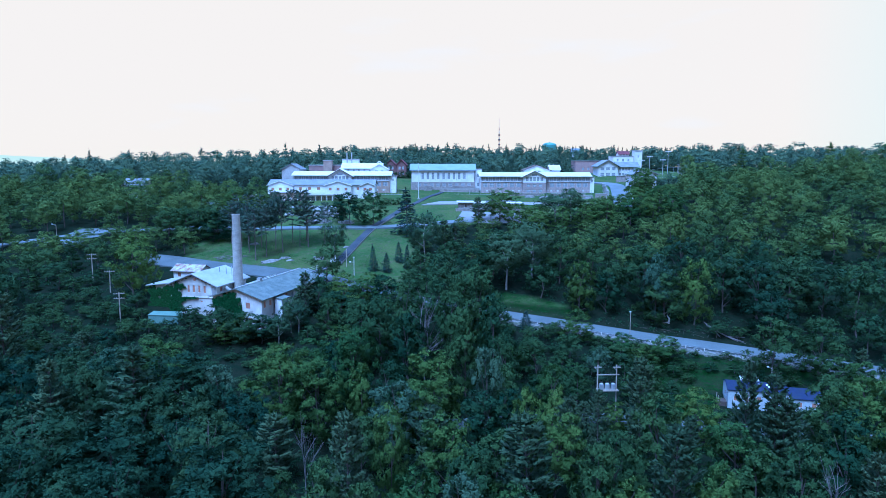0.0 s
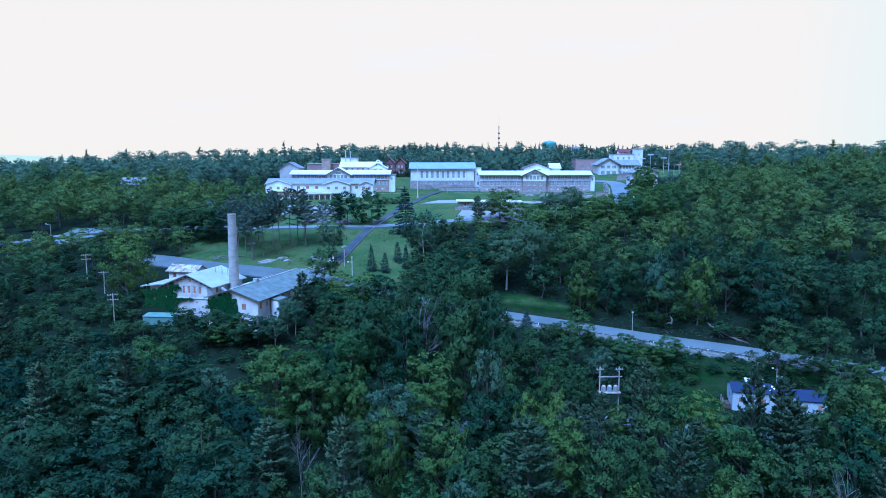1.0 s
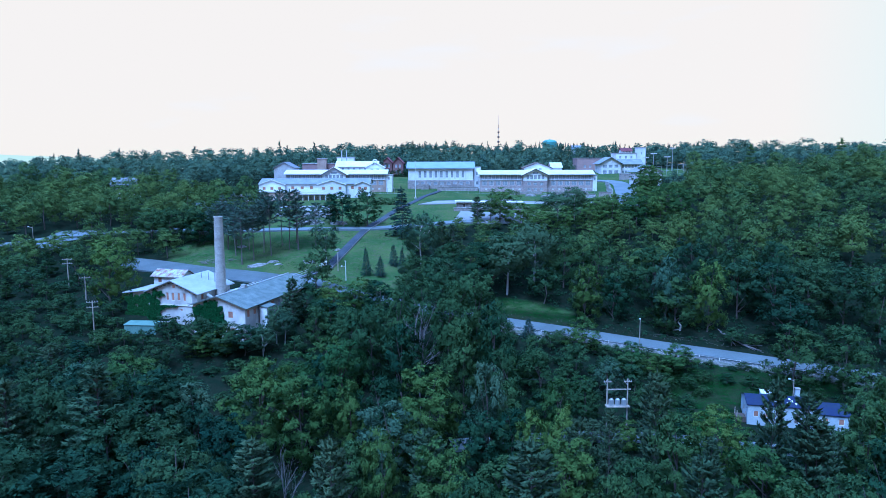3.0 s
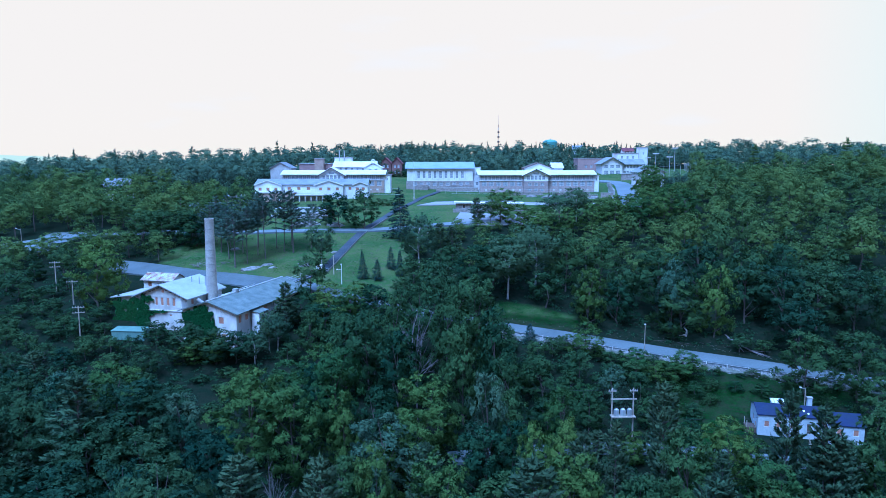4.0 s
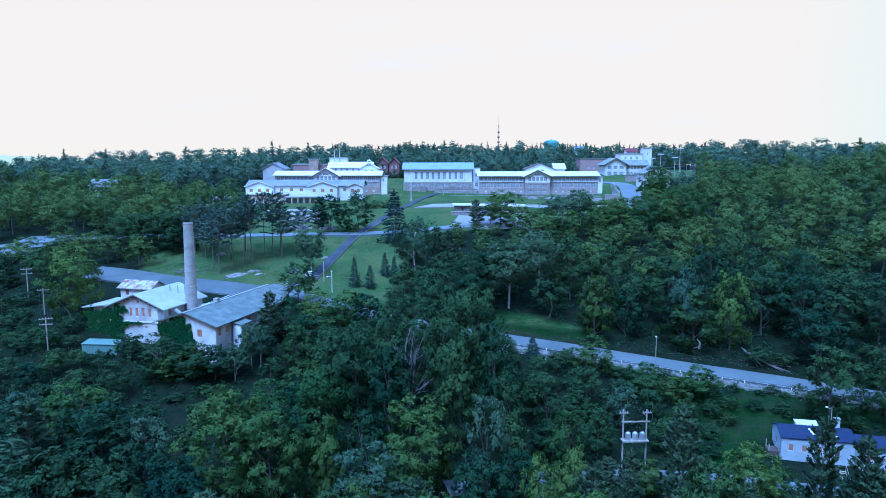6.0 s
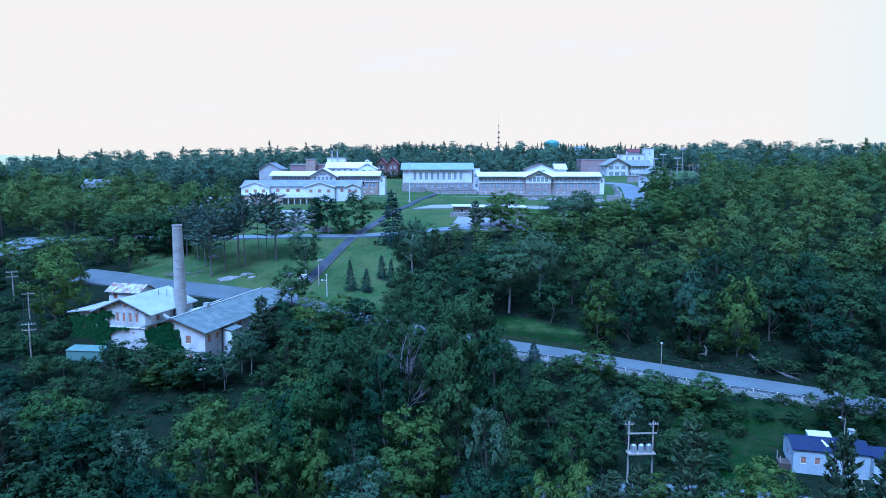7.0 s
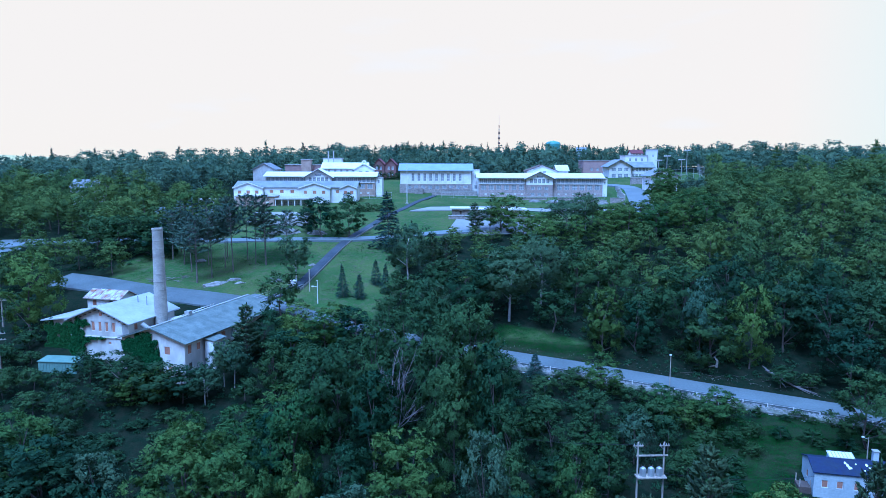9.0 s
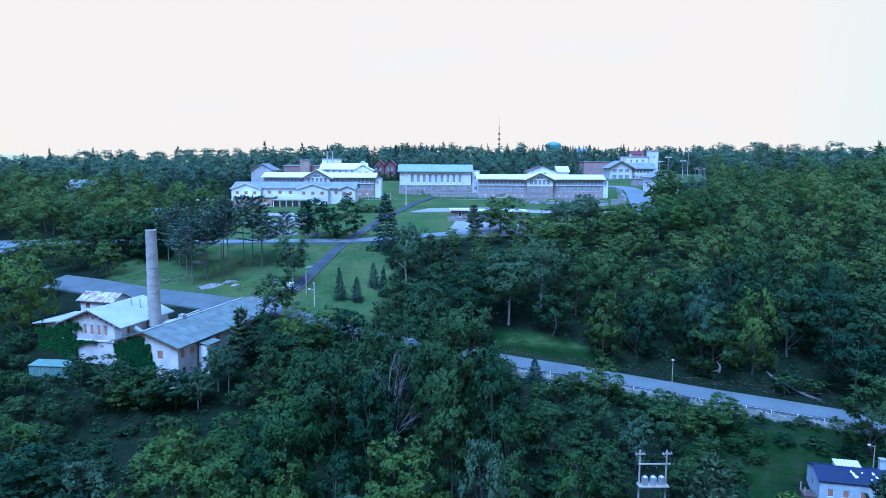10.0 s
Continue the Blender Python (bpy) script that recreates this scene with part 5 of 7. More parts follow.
STONEGREY = surface("grey_render", (0.72, 0.71, 0.70), (0.60, 0.59, 0.58), fine=2.5, coarse=0.5, var=0.15)
plain_house("grey_house", 88.2, 99.4, 396, 410, 46, 59.8, 62.9, STONEGREY, GREYROOF, "two-storey grey rendered house with a broad gable", "y", row(0.8, 10.4, 3, 2.2, 57.2, 58.9) + row(0.8, 10.4, 3, 2.2, 53.8, 55.8), "house", 1.2, (3, 2))
plain_house("grey_house_wing", 99.8, 111.5, 398, 408, 46, 59.4, 61.8, STONEGREY, GREYROOF, "long grey wing of the rendered house with many windows", "x", row(0.5, 11.2, 6, 1.3, 57.0, 58.8) + row(0.5, 11.2, 6, 1.3, 53.8, 55.6), "house", 0.9)
flat_block("white_block", 100.5, 112.2, 412, 424, 52, 65.2, WALLWHITE, "white flat-roofed block behind the grey house", row(1, 10.6, 3, 1.2, 62.2, 63.8))
wt = flat_block("white_tower", 112.4, 117.0, 410, 416, 50, 68.4, WALLWHITE, "plain white square tower", row(0.8, 3.8, 1, 0.8, 64.5, 65.8))
rl = plain_house("roof_lantern", 104.2, 110.2, 414, 420, 65.6, 66.6, 68.2, WALLWHITE, REDROOF, "small white lantern room with a red roof", "x", row(0.4, 5.6, 3, 0.9, 65.75, 66.4))
plain_house("east_cottage", 91.0, 102.0, 332, 346, 47, 56.2, 58.8, STONEGREY, GREYROOF, "grey cottage with a shallow gable among trees", "y", row(1, 10, 2, 1.3, 52.5, 54), "house", 1.0)
plain_house("west_cottage", -146.5, -136.5, 316, 325, 42, 51.2, 54.0, WALLWHITE, GREYROOF, "far white house with a grey roof among trees", "x", row(1, 9, 4, 1.0, 49, 50.4), "house", 0.7)


def garage():
    h = thing("garage_row", pose(0, 0, 0), "low garage row with a flat white roof and rubble stone front", "garage")
    walls(h, STONE, 5.6, 11.0, 262, 268, 41, 46.5, row(1, 4.6, 1, 1.0, 44.6, 46.0, "dark"))
    walls(h, WALLWHITE, 11.05, 29.5, 263, 268, 41, 46.2, row(0.6, 18, 5, 2.6, 43.6, 45.9, "white"))
    part("roof_slab", box(5.0, 261.2, 46.5, 11.4, 268.4, 46.95), WHITEROOF, h)
    part("roof_slab", box(11.42, 261.8, 46.2, 30.0, 268.4, 46.6), WHITEROOF, h)
    w = thing("retaining_wall", pose(0, 0, 0), "rubble stone retaining wall above the parking lot", "wall", kind="structure")
    part("stone_face", box(4.5, 257.6, 40, 32.0, 258.2, 44.6), STONE, w)
    part("coping", box(4.4, 257.5, 44.6, 32.1, 258.3, 44.8), CONCRETE, w)


garage()
fp = thing("flagpole", pose(-10.9, 300, ground(-10.9, 300)), "tall white flagpole before the hall", "flagpole")
part("pole", bar((0, 0, -0.3), (0, 0, 15.2), 0.17, 0.09), TRIM, fp)
part("base", bar((0, 0, -0.3), (0, 0, 0.5), 0.6, 0.5, 12), CONCRETE, fp)
part("ball", bar((0, 0, 15.2), (0, 0, 15.45), 0.14, 0.08, 8), TRIM, fp)

tank = thing("water_tank", pose(84.9, 560, 0), "big round green water tank above the treetops", "water tank")
bm = bmesh.new()
prev = None
for z, r in ((57, 5.4), (58, 5.65), (75.2, 5.65), (76.2, 5.1), (76.9, 3.6), (77.3, 1.6), (77.4, 0.3)):
    ring = [bm.verts.new((r * math.cos(k * math.tau / 40), r * math.sin(k * math.tau / 40), z)) for k in range(40)]
    if prev:
        for k in range(40):
            bm.faces.new((prev[k], prev[(k + 1) % 40], ring[(k + 1) % 40], ring[k]))
    prev = ring
bm.faces.new(prev)
part("shell", bm, TANKGREEN, tank)
part("top_rail", bar((0, 0, 77.4), (0, 0, 78.0), 0.3, 0.2, 8), TANKGREEN, tank)
lk = plain_house("lookout_hut", 100.5, 109, 546, 552, 58, 70.0, 72.3, WALLWHITE, BLUEGREY, "small lookout hut with a blue-grey roof at the skyline", "x", row(0.5, 8, 3, 1.4, 68.2, 69.4))


def mast():
    t = thing("radio_mast", pose(47.6, 600, 0), "thin red and white lattice radio mast with antennas", "mast")
    legs = [(0.42 * math.cos(a), 0.42 * math.sin(a)) for a in (0.5, 2.6, 4.7)]
    z0, z1, n = 56.0, 91.0, 14
    red = surface("mast_red", (0.20, 0.09, 0.10), var=0.1, bump=0)
    for k in range(n):
        a, b = z0 + (z1 - z0) * k / n, z0 + (z1 - z0) * (k + 1) / n
        bm = bmesh.new()
        for i in range(3):
            p, q = legs[i], legs[(i + 1) % 3]
            tube(bm, (*p, a), (*p, b), 0.07, 0.07, 4)
            tube(bm, (*p, a), (*q, b), 0.04, 0.04, 4)
        part("lattice", bm, red if k % 2 else STEEL, t)
    part("whip", bar((0, 0, 91), (0, 0, 99), 0.09, 0.05, 5), STEEL, t)
    for z, r in ((80, 0.9), (84, 0.8), (76, 0.9)):
        part("antenna", box(-r, -0.9, z, r, -0.6, z + 1.3), DARKWOOD, t)


mast()
for x, y, top in ((112.6, 380, 64.5), (121.5, 385, 62.8), (126.5, 392, 67.5), (106.0, 372, 62.4)):
    t = thing("floodlight", pose(x, y, 0), "tall steel floodlight pole beside the fenced court", "lamp post", "floodlights round the court")
    part("pole", bar((0, 0, ground(x, y) - 0.5), (0, 0, top), 0.2, 0.13), STEEL, t)
    part("crossbar", box(-1.6, -0.08, top, 1.6, 0.08, top + 0.15), STEEL, t)
    for q in (-1.3, -0.45, 0.45, 1.3):
        part("lamp", box(q - 0.3, -0.3, top + 0.15, q + 0.3, 0.1, top + 0.6), TRIM, t)


def fence(line, z, label, step=3.0):
    t = thing("chain_fence", pose(0, 0, 0), label, "fence")
    for (ax, ay), (bx, by) in zip(line, line[1:]):
        k = int(math.hypot(bx - ax, by - ay) / step)
        for i in range(k + 1):
            x, y = ax + (bx - ax) * i / k, ay + (by - ay) * i / k
            g = ground(x, y)
            part("post", bar((x, y, g - 0.3), (x, y, g + z), 0.06, n=5), STEEL, t)
        for f in (0.05, 0.5, 1.0):
            part("rail", bar((ax, ay, ground(ax, ay) + z * f), (bx, by, ground(bx, by) + z * f), 0.035, n=4), STEEL, t)


fence([(104, 366), (128, 370), (132, 392)], 5.0, "tall chain-link fence round the court")
fence([(-30, 318), (-18, 318)], 2.6, "chain-link fence beside the wing")
fence([(2, 322), (17, 320), (40, 318), (68, 318)], 2.2, "chain-link fence before the wing", 4.0)
fence([(64, 264), (70.5, 300), (76, 330)], 1.0, "low rail along the driveway", 4.0)

rw = thing("stone_retaining_wall", pose(0, 0, 0), "grey rubble stone retaining wall below the rendered house", "wall", kind="structure")
part("stone_face", box(90.5, 363, 47, 110, 364, 54.6), STONE, rw)
part("coping", box(90.3, 362.8, 54.6, 110.2, 364.2, 54.9), CONCRETE, rw)
sw = thing("stepped_wall", pose(0, 0, 0), "pale concrete stepped wall beside the driveway", "wall", kind="structure")
for k in range(6):
    y = 312 + k * 6.0
    x = 74.6 + k * 1.05
    g = ground(x, y)
    part("wall_step", box(x - 0.2, y, g - 0.6, x + 0.2, y + 5.98, g + 2.1), CONCRETE, sw)
    part("cap", box(x - 0.3, y, g + 2.1, x + 0.3, y + 5.98, g + 2.25), CONCRETE, sw)
kb = thing("driveway_rail", pose(0, 0, 0), "low white rail along the edge of the driveway", "railing")
edge = [(74.5, 270), (77, 280), (81.2, 297), (87.2, 324), (91.2, 343)]
for (ax, ay), (bx, by) in zip(edge, edge[1:]):
    part("rail", bar((ax, ay, ground(ax, ay) + 0.8), (bx, by, ground(bx, by) + 0.8), 0.12, n=5), TRIM, kb)
    for i in range(4):
        x, y = ax + (bx - ax) * i / 4, ay + (by - ay) * i / 4
        part("post", bar((x, y, ground(x, y) - 0.3), (x, y, ground(x, y) + 0.8), 0.1, n=5), TRIM, kb)


# ---- small things on the land ----
def rock(x, y, w, d, h, turn, seed):
    """A low weathered outcrop breaking the turf."""
    bm = bmesh.new()
    bmesh.ops.create_icosphere(bm, subdivisions=3, radius=1.0)
    for v in bm.verts:
        p = v.co.copy()
        k = 1 + 0.35 * noise.noise(p * 1.4 + Vector((seed, 0, 0))) + 0.15 * noise.noise(p * 4 + Vector((0, seed, 0)))
        v.co = Vector((p.x * w / 2 * k, p.y * d / 2 * k, max(p.z, -0.4) * h * k))
    bmesh.ops.recalc_face_normals(bm, faces=bm.faces)
    me = bpy.data.meshes.new("rock_outcrop")
    bm.to_mesh(me)
    bm.free()
    me.materials.append(ROCK)
    ob = new("rock_outcrop", me)
    ob.matrix_basis = pose(x, y, ground(x, y), 0, 0, turn)
    return tagged(ob, "pale grey rock outcrop in the lawn", "rock", "rocks in the lawn")


ROCK = surface("pale_rock", (0.25, 0.245, 0.24), (0.14, 0.14, 0.135), fine=1.8, coarse=0.7, var=0.35, bump=0.5)
rock(-49.5, 195.5, 6.5, 2.2, 0.7, 40, 1)
rock(-46.2, 198.6, 3.2, 1.6, 0.6, 35, 2)
rock(-36.5, 199.5, 3.4, 2.4, 0.8, 10, 3)
rock(-44.2, 196.5, 2.4, 0.9, 0.4, 20, 4)
rock(-43.5, 237.5, 9.0, 3.0, 1.5, 4, 5)
rock(-34.0, 237.5, 6.0, 2.0, 1.0, -5, 6)
rock(-58.5, 212.0, 2.6, 1.4, 0.5, 15, 7)
rock(-30.0, 210.0, 1.8, 1.0, 0.4, 25, 8)


def wood_pole(x, y, h):
    t = thing("wooden_post", pose(x, y, ground(x, y)), "plain weathered wooden post on the lawn", "post")
    part("post", bar((0, 0, -0.4), (0, 0, h), 0.14, 0.11), POLEWOOD, t)
    part("cap", box(-0.16, -0.16, h, 0.16, 0.16, h + 0.06), STEEL, t)


wood_pole(-27.6, 193.6, 5.0)


def path_rail(side):
    """Pipe railing beside the lowest part of the footpath."""
    t = thing("path_railing", pose(0, 0, 0), "thin pipe railing beside the footpath", "railing", "railings of the footpath")
    pts = [(-37.6 + 1.75 * k, 184.2 + 2.7 * k) for k in range(5)]
    tops = []
    for x, y in pts:
        x += side * 1.35
        z = ground(x, y)
        part("post", bar((x, y, z - 0.2), (x, y, z + 1.1), 0.05, n=6), STEEL, t)
        tops.append((x, y, z))
    for a, b in zip(tops, tops[1:]):
        for up in (0.6, 1.08):
            part("rail", bar((a[0], a[1], a[2] + up), (b[0], b[1], b[2] + up), 0.04, n=6), STEEL, t)


path_rail(-1)
path_rail(1)
ribbon("path_kerb", FOOTPATH[1:4], 0.18, LOT, "pale concrete kerb along the footpath", "kerb", lift=0.42, off=-1.45)
w = thing("lot_wall", pose(0, 0, 0), "pale ribbed concrete retaining wall below the parking lot", "wall", kind="structure")
part("face", box(-51.5, 247.9, 40.5, -37.5, 248.4, 44.2), CONCRETE, w)
for k in range(12):
    part("rib", box(-51.2 + k * 1.2, 247.7, 41, -50.95 + k * 1.2, 247.9, 44.1), CONCRETE, w)
for x0, x1, y, z in ((48, 64, 312, 47.0), (52, 66, 306, 46.4), (66, 71, 300, 47.6), (30, 44, 314, 46.8)):
    w = thing("garden_wall", pose(0, 0, 0), "low rubble garden wall before the east wing", "wall", kind="structure")
    part("stone_face", box(x0, y, 43, x1, y + 0.5, z + 0.6), STONE, w)
    part("coping", box(x0 - 0.1, y - 0.1, z + 0.6, x1 + 0.1, y + 0.6, z + 0.75), CONCRETE, w)
for x, y, w, d, h in ((45, 300, 7, 3, 1.2), (55, 302, 8, 3, 1.3), (38, 305, 5, 2, 0.9), (62, 296, 5, 2, 1.0)):
    rock(x, y, w, d, h, 5, x)


def rubble(name, line, spread, off, count, size, seed, mat, label):
    """Loose stones strewn along a line."""
    rng = random.Random(seed)
    pts = resample(line, 1.0)
    verts, faces = [], []
    for _ in range(count):
        i = rng.randrange(1, len(pts) - 1)
        a, b = pts[i - 1], pts[i + 1]
        q = math.hypot(b[0] - a[0], b[1] - a[1])
        s = off + rng.gauss(0, spread)
        x = pts[i][0] - (b[1] - a[1]) / q * s + rng.uniform(-0.6, 0.6)
        y = pts[i][1] + (b[0] - a[0]) / q * s
        z, r = ground(x, y) + 0.12, size * rng.uniform(0.4, 1.3)
        k = len(verts)
        for dx, dy, dz in ((1, 0, 0), (0.2, 1, 0), (-1, 0.3, 0), (-0.2, -1, 0.1), (0, 0, 0.8), (0, 0, -0.5)):
            verts.append((x + dx * r * rng.uniform(0.6, 1.2), y + dy * r * rng.uniform(0.6, 1.2), z + dz * r))
        for f in ((0, 1, 4), (1, 2, 4), (2, 3, 4), (3, 0, 4), (1, 0, 5), (2, 1, 5), (3, 2, 5), (0, 3, 5)):
            faces.append(tuple(k + v for v in f))
    tagged(new(name, mesh_from(name, verts, faces, mat)), label, "rubble", kind="stuff")


DARKROCK = surface("dark_stone", (0.13, 0.125, 0.11), (0.07, 0.08, 0.05), fine=3, var=0.3)
BANKROCK = surface("bank_stone", (0.24, 0.24, 0.24), (0.13, 0.13, 0.125), fine=3, coarse=0.5, var=0.3)
STRETCH = [p for p in MAIN_ROAD if -5 < p[0] < 120]
rubble("rubble_bank", STRETCH, 0.8, 3.1, 4200, 0.26, 5, BANKROCK, "loose pale stones on the bank below the road")
rubble("road_debris", STRETCH, 0.9, -4.2, 260, 0.13, 6, DARKROCK, "stones and broken wood on the bank above the road")


def brushwood():
    """Broken branches lying on the bank above the road and behind the yard."""
    rng = random.Random(12)
    t = thing("brushwood", pose(0, 0, 0), "heap of broken grey branches on the bank", "branches", kind="stuff")
    bm = bmesh.new()
    for _ in range(34):
        x = rng.uniform(52, 88)
        y = np.interp(x, [46, 60, 75, 93], [170.6, 167.2, 162.8, 156.5]) + rng.uniform(3.4, 6.5)
        a, L = rng.uniform(0, math.pi), rng.uniform(0.8, 2.6)
        p = Vector((x, y, ground(x, y) + rng.uniform(0.1, 0.4)))
        q = p + Vector((math.cos(a) * L, math.sin(a) * L * 0.5, rng.uniform(-0.2, 0.4)))
        tube(bm, p, q, 0.04, 0.015, 4)
    part("branches", bm, BARK, t)
    bm = bmesh.new()
    for _ in range(40):
        x, y = rng.uniform(-66, -58), rng.uniform(197, 201)
        a, L = rng.uniform(0, math.pi), rng.uniform(1, 3)
        p = Vector((x, y, ground(x, y) + rng.uniform(0.1, 0.6)))
        tube(bm, p, p + Vector((math.cos(a) * L, math.sin(a) * L * 0.5, rng.uniform(-0.2, 0.6))), 0.06, 0.02, 4)
    part("branches", bm, DEADWOOD, t)


brushwood()


# ---- trees ----
def limb(verts, faces, a, b, ra, rb, n=6):
    a, b = np.asarray(a, float), np.asarray(b, float)
    d = (b - a) / (np.linalg.norm(b - a) + 1e-9)
    u = np.cross(d, (0.3, 1, 0.2))
    u /= np.linalg.norm(u)
    v = np.cross(d, u)
    k0 = len(verts)
    for c, r in ((a, ra), (b, rb)):
        for k in range(n):
            t = k * math.tau / n
            verts.append(tuple(c + r * (math.cos(t) * u + math.sin(t) * v)))
    for k in range(n):
        faces.append((k0 + k, k0 + (k + 1) % n, k0 + n + (k + 1) % n, k0 + n + k))


TALL = 1.55  # usual height of a tree in crown widths


def lobes(rng, n, bottom, shape):
    """Centres and radii of the billows of a crown one wide and TALL high."""
    out = []
    lean = rng.normal(size=2) * 0.05
    for i in range(n):
        f = ((i + rng.uniform(0.2, 0.8)) / n) ** 0.85
        if shape == "round":
            r = 0.5 * math.sqrt(max(1 - (2 * (f - 0.42) / 1.22) ** 2, 0.02))
        elif shape == "tall":
            r = 0.5 * (0.40 + 0.6 * math.sin(math.pi * min(f * 0.80 + 0.18, 1)))
        else:
            r = 0.5 * math.sqrt(max(1 - f * f * 0.92, 0.02))
        a = i * 2.4 + rng.uniform(-0.6, 0.6)
        size = rng.uniform(0.125, 0.205) * (1.12 - 0.3 * f)
        q = max(r - size * 0.8, 0) * rng.uniform(0.82, 1.12)
        z = (bottom + (1 - bottom) * f) * TALL
        out.append((q * math.cos(a) + lean[0] * f, q * math.sin(a) + lean[1] * f, min(z, TALL - size * rng.uniform(0.9, 1.25)), size))
    out.append((lean[0], lean[1], TALL - 0.14, 0.14))
    out.append((lean[0] * 0.5, lean[1] * 0.5, (bottom + (1 - bottom) * 0.55) * TALL, 0.27))
    out.append((0, 0, (bottom + (1 - bottom) * 0.28) * TALL, 0.25))
    return out


def broadleaf(seed, shape, leaves, size, bottom=0.25, n=16, ragged=0.10, clumps=130):
    """Unit broadleaf tree: billows made of leafy clumps, with loose leaves all over; returns trunk lists and leaves."""
    rng = np.random.default_rng(seed)
    cl = lobes(rng, n, bottom, shape)
    C, R = np.array([c[:3] for c in cl]), np.array([c[3] for c in cl])
    mid = np.array([0, 0, (bottom + 0.35 * (1 - bottom)) * TALL])
    # places of the clumps on the outside of the billows
    m = clumps * 6
    k = rng.choice(len(R), m, p=R ** 2 / (R ** 2).sum())
    d = rng.normal(size=(m, 3))
    d[:, 2] += 0.3
    d /= np.linalg.norm(d, axis=1, keepdims=True)
    q = C[k] + d * (R[k] * rng.uniform(0.78, 1.0 + ragged, m))[:, None]
    gap = np.linalg.norm(q[:, None] - C[None], axis=2) / R[None]
    gap[np.arange(m), k] = 9
    ok = [i for i in np.nonzero(gap.min(1) > 0.82)[0]]
    spread = 0.62 / math.sqrt(clumps)
    kept = []
    for i in ok:
        if len(kept) < clumps and all(np.linalg.norm(q[i] - q[j]) > spread for j in kept):
            kept.append(i)
    out_dir = q[kept] - mid
    out_dir /= np.linalg.norm(out_dir, axis=1, keepdims=True) + 1e-6
    ldir = d[kept] * 0.45 + out_dir * 0.85
    axes = ldir * 0.75 + [0, 0, 0.5]
    axes /= np.linalg.norm(axes, axis=1, keepdims=True)
    rad = rng.uniform(0.75, 1.35, len(kept)) * 0.88 / math.sqrt(clumps)
    clump_tint = rng.uniform(0, 0.2, len(R))[k[kept]] + rng.uniform(0, 0.14, len(kept))
    # a sparse inner layer of broad sprays, then the outer sprays of each clump
    sv, sn, st = [], [], []
    for total, near, far, scale, wild in ((leaves // 5, 0.1, 0.6, 1.6, 0.4), (leaves, 0.55, 1.0 + ragged, 1.0, 0.85)):
        pick = rng.integers(len(kept), size=total)
        e = rng.normal(size=(total, 3)) + axes[pick] * 0.8
        e /= np.linalg.norm(e, axis=1, keepdims=True)
        off = rng.uniform(near, far, total) + (rng.uniform(size=total) < 0.12) * rng.uniform(0.05, 0.4, total) * (scale == 1.0)
        p = q[kept][pick] + e * (rad[pick] * off)[:, None] * [1, 1, 0.9]
        sh = e * 0.42 + ldir[pick] * 0.9
        v, nv = leaf_faces(p, sh * [1, 1, 0.6] + rng.normal(size=(total, 3)) * wild, sh, size * scale, rng)
        sv.append(v)
        sn.append(nv)
        st.append(np.repeat(clump_tint[pick] + rng.uniform(-0.04, 0.08, total), 3))
    lv, ln, tin = np.concatenate(sv), np.concatenate(sn), np.concatenate(st)
    lv, ln = lv / [1, 1, TALL], ln * [1, 1, TALL]
    cl = [(x, y, z / TALL, r) for x, y, z, r in cl]
    verts, faces = [], []
    top = 0.72
    bend = rng.normal(size=2) * 0.03
    limb(verts, faces, (0, 0, -0.03), (bend[0], bend[1], bottom), 0.022, 0.016)
    limb(verts, faces, (bend[0], bend[1], bottom), (0, 0, top), 0.016, 0.005)
    for x, y, z, r in cl[::3]:
        limb(verts, faces, (bend[0], bend[1], max(bottom * 0.8, z - 0.3)), (x * 0.9, y * 0.9, z), 0.009, 0.003, 4)
    return (verts, faces), (lv, ln, tin)


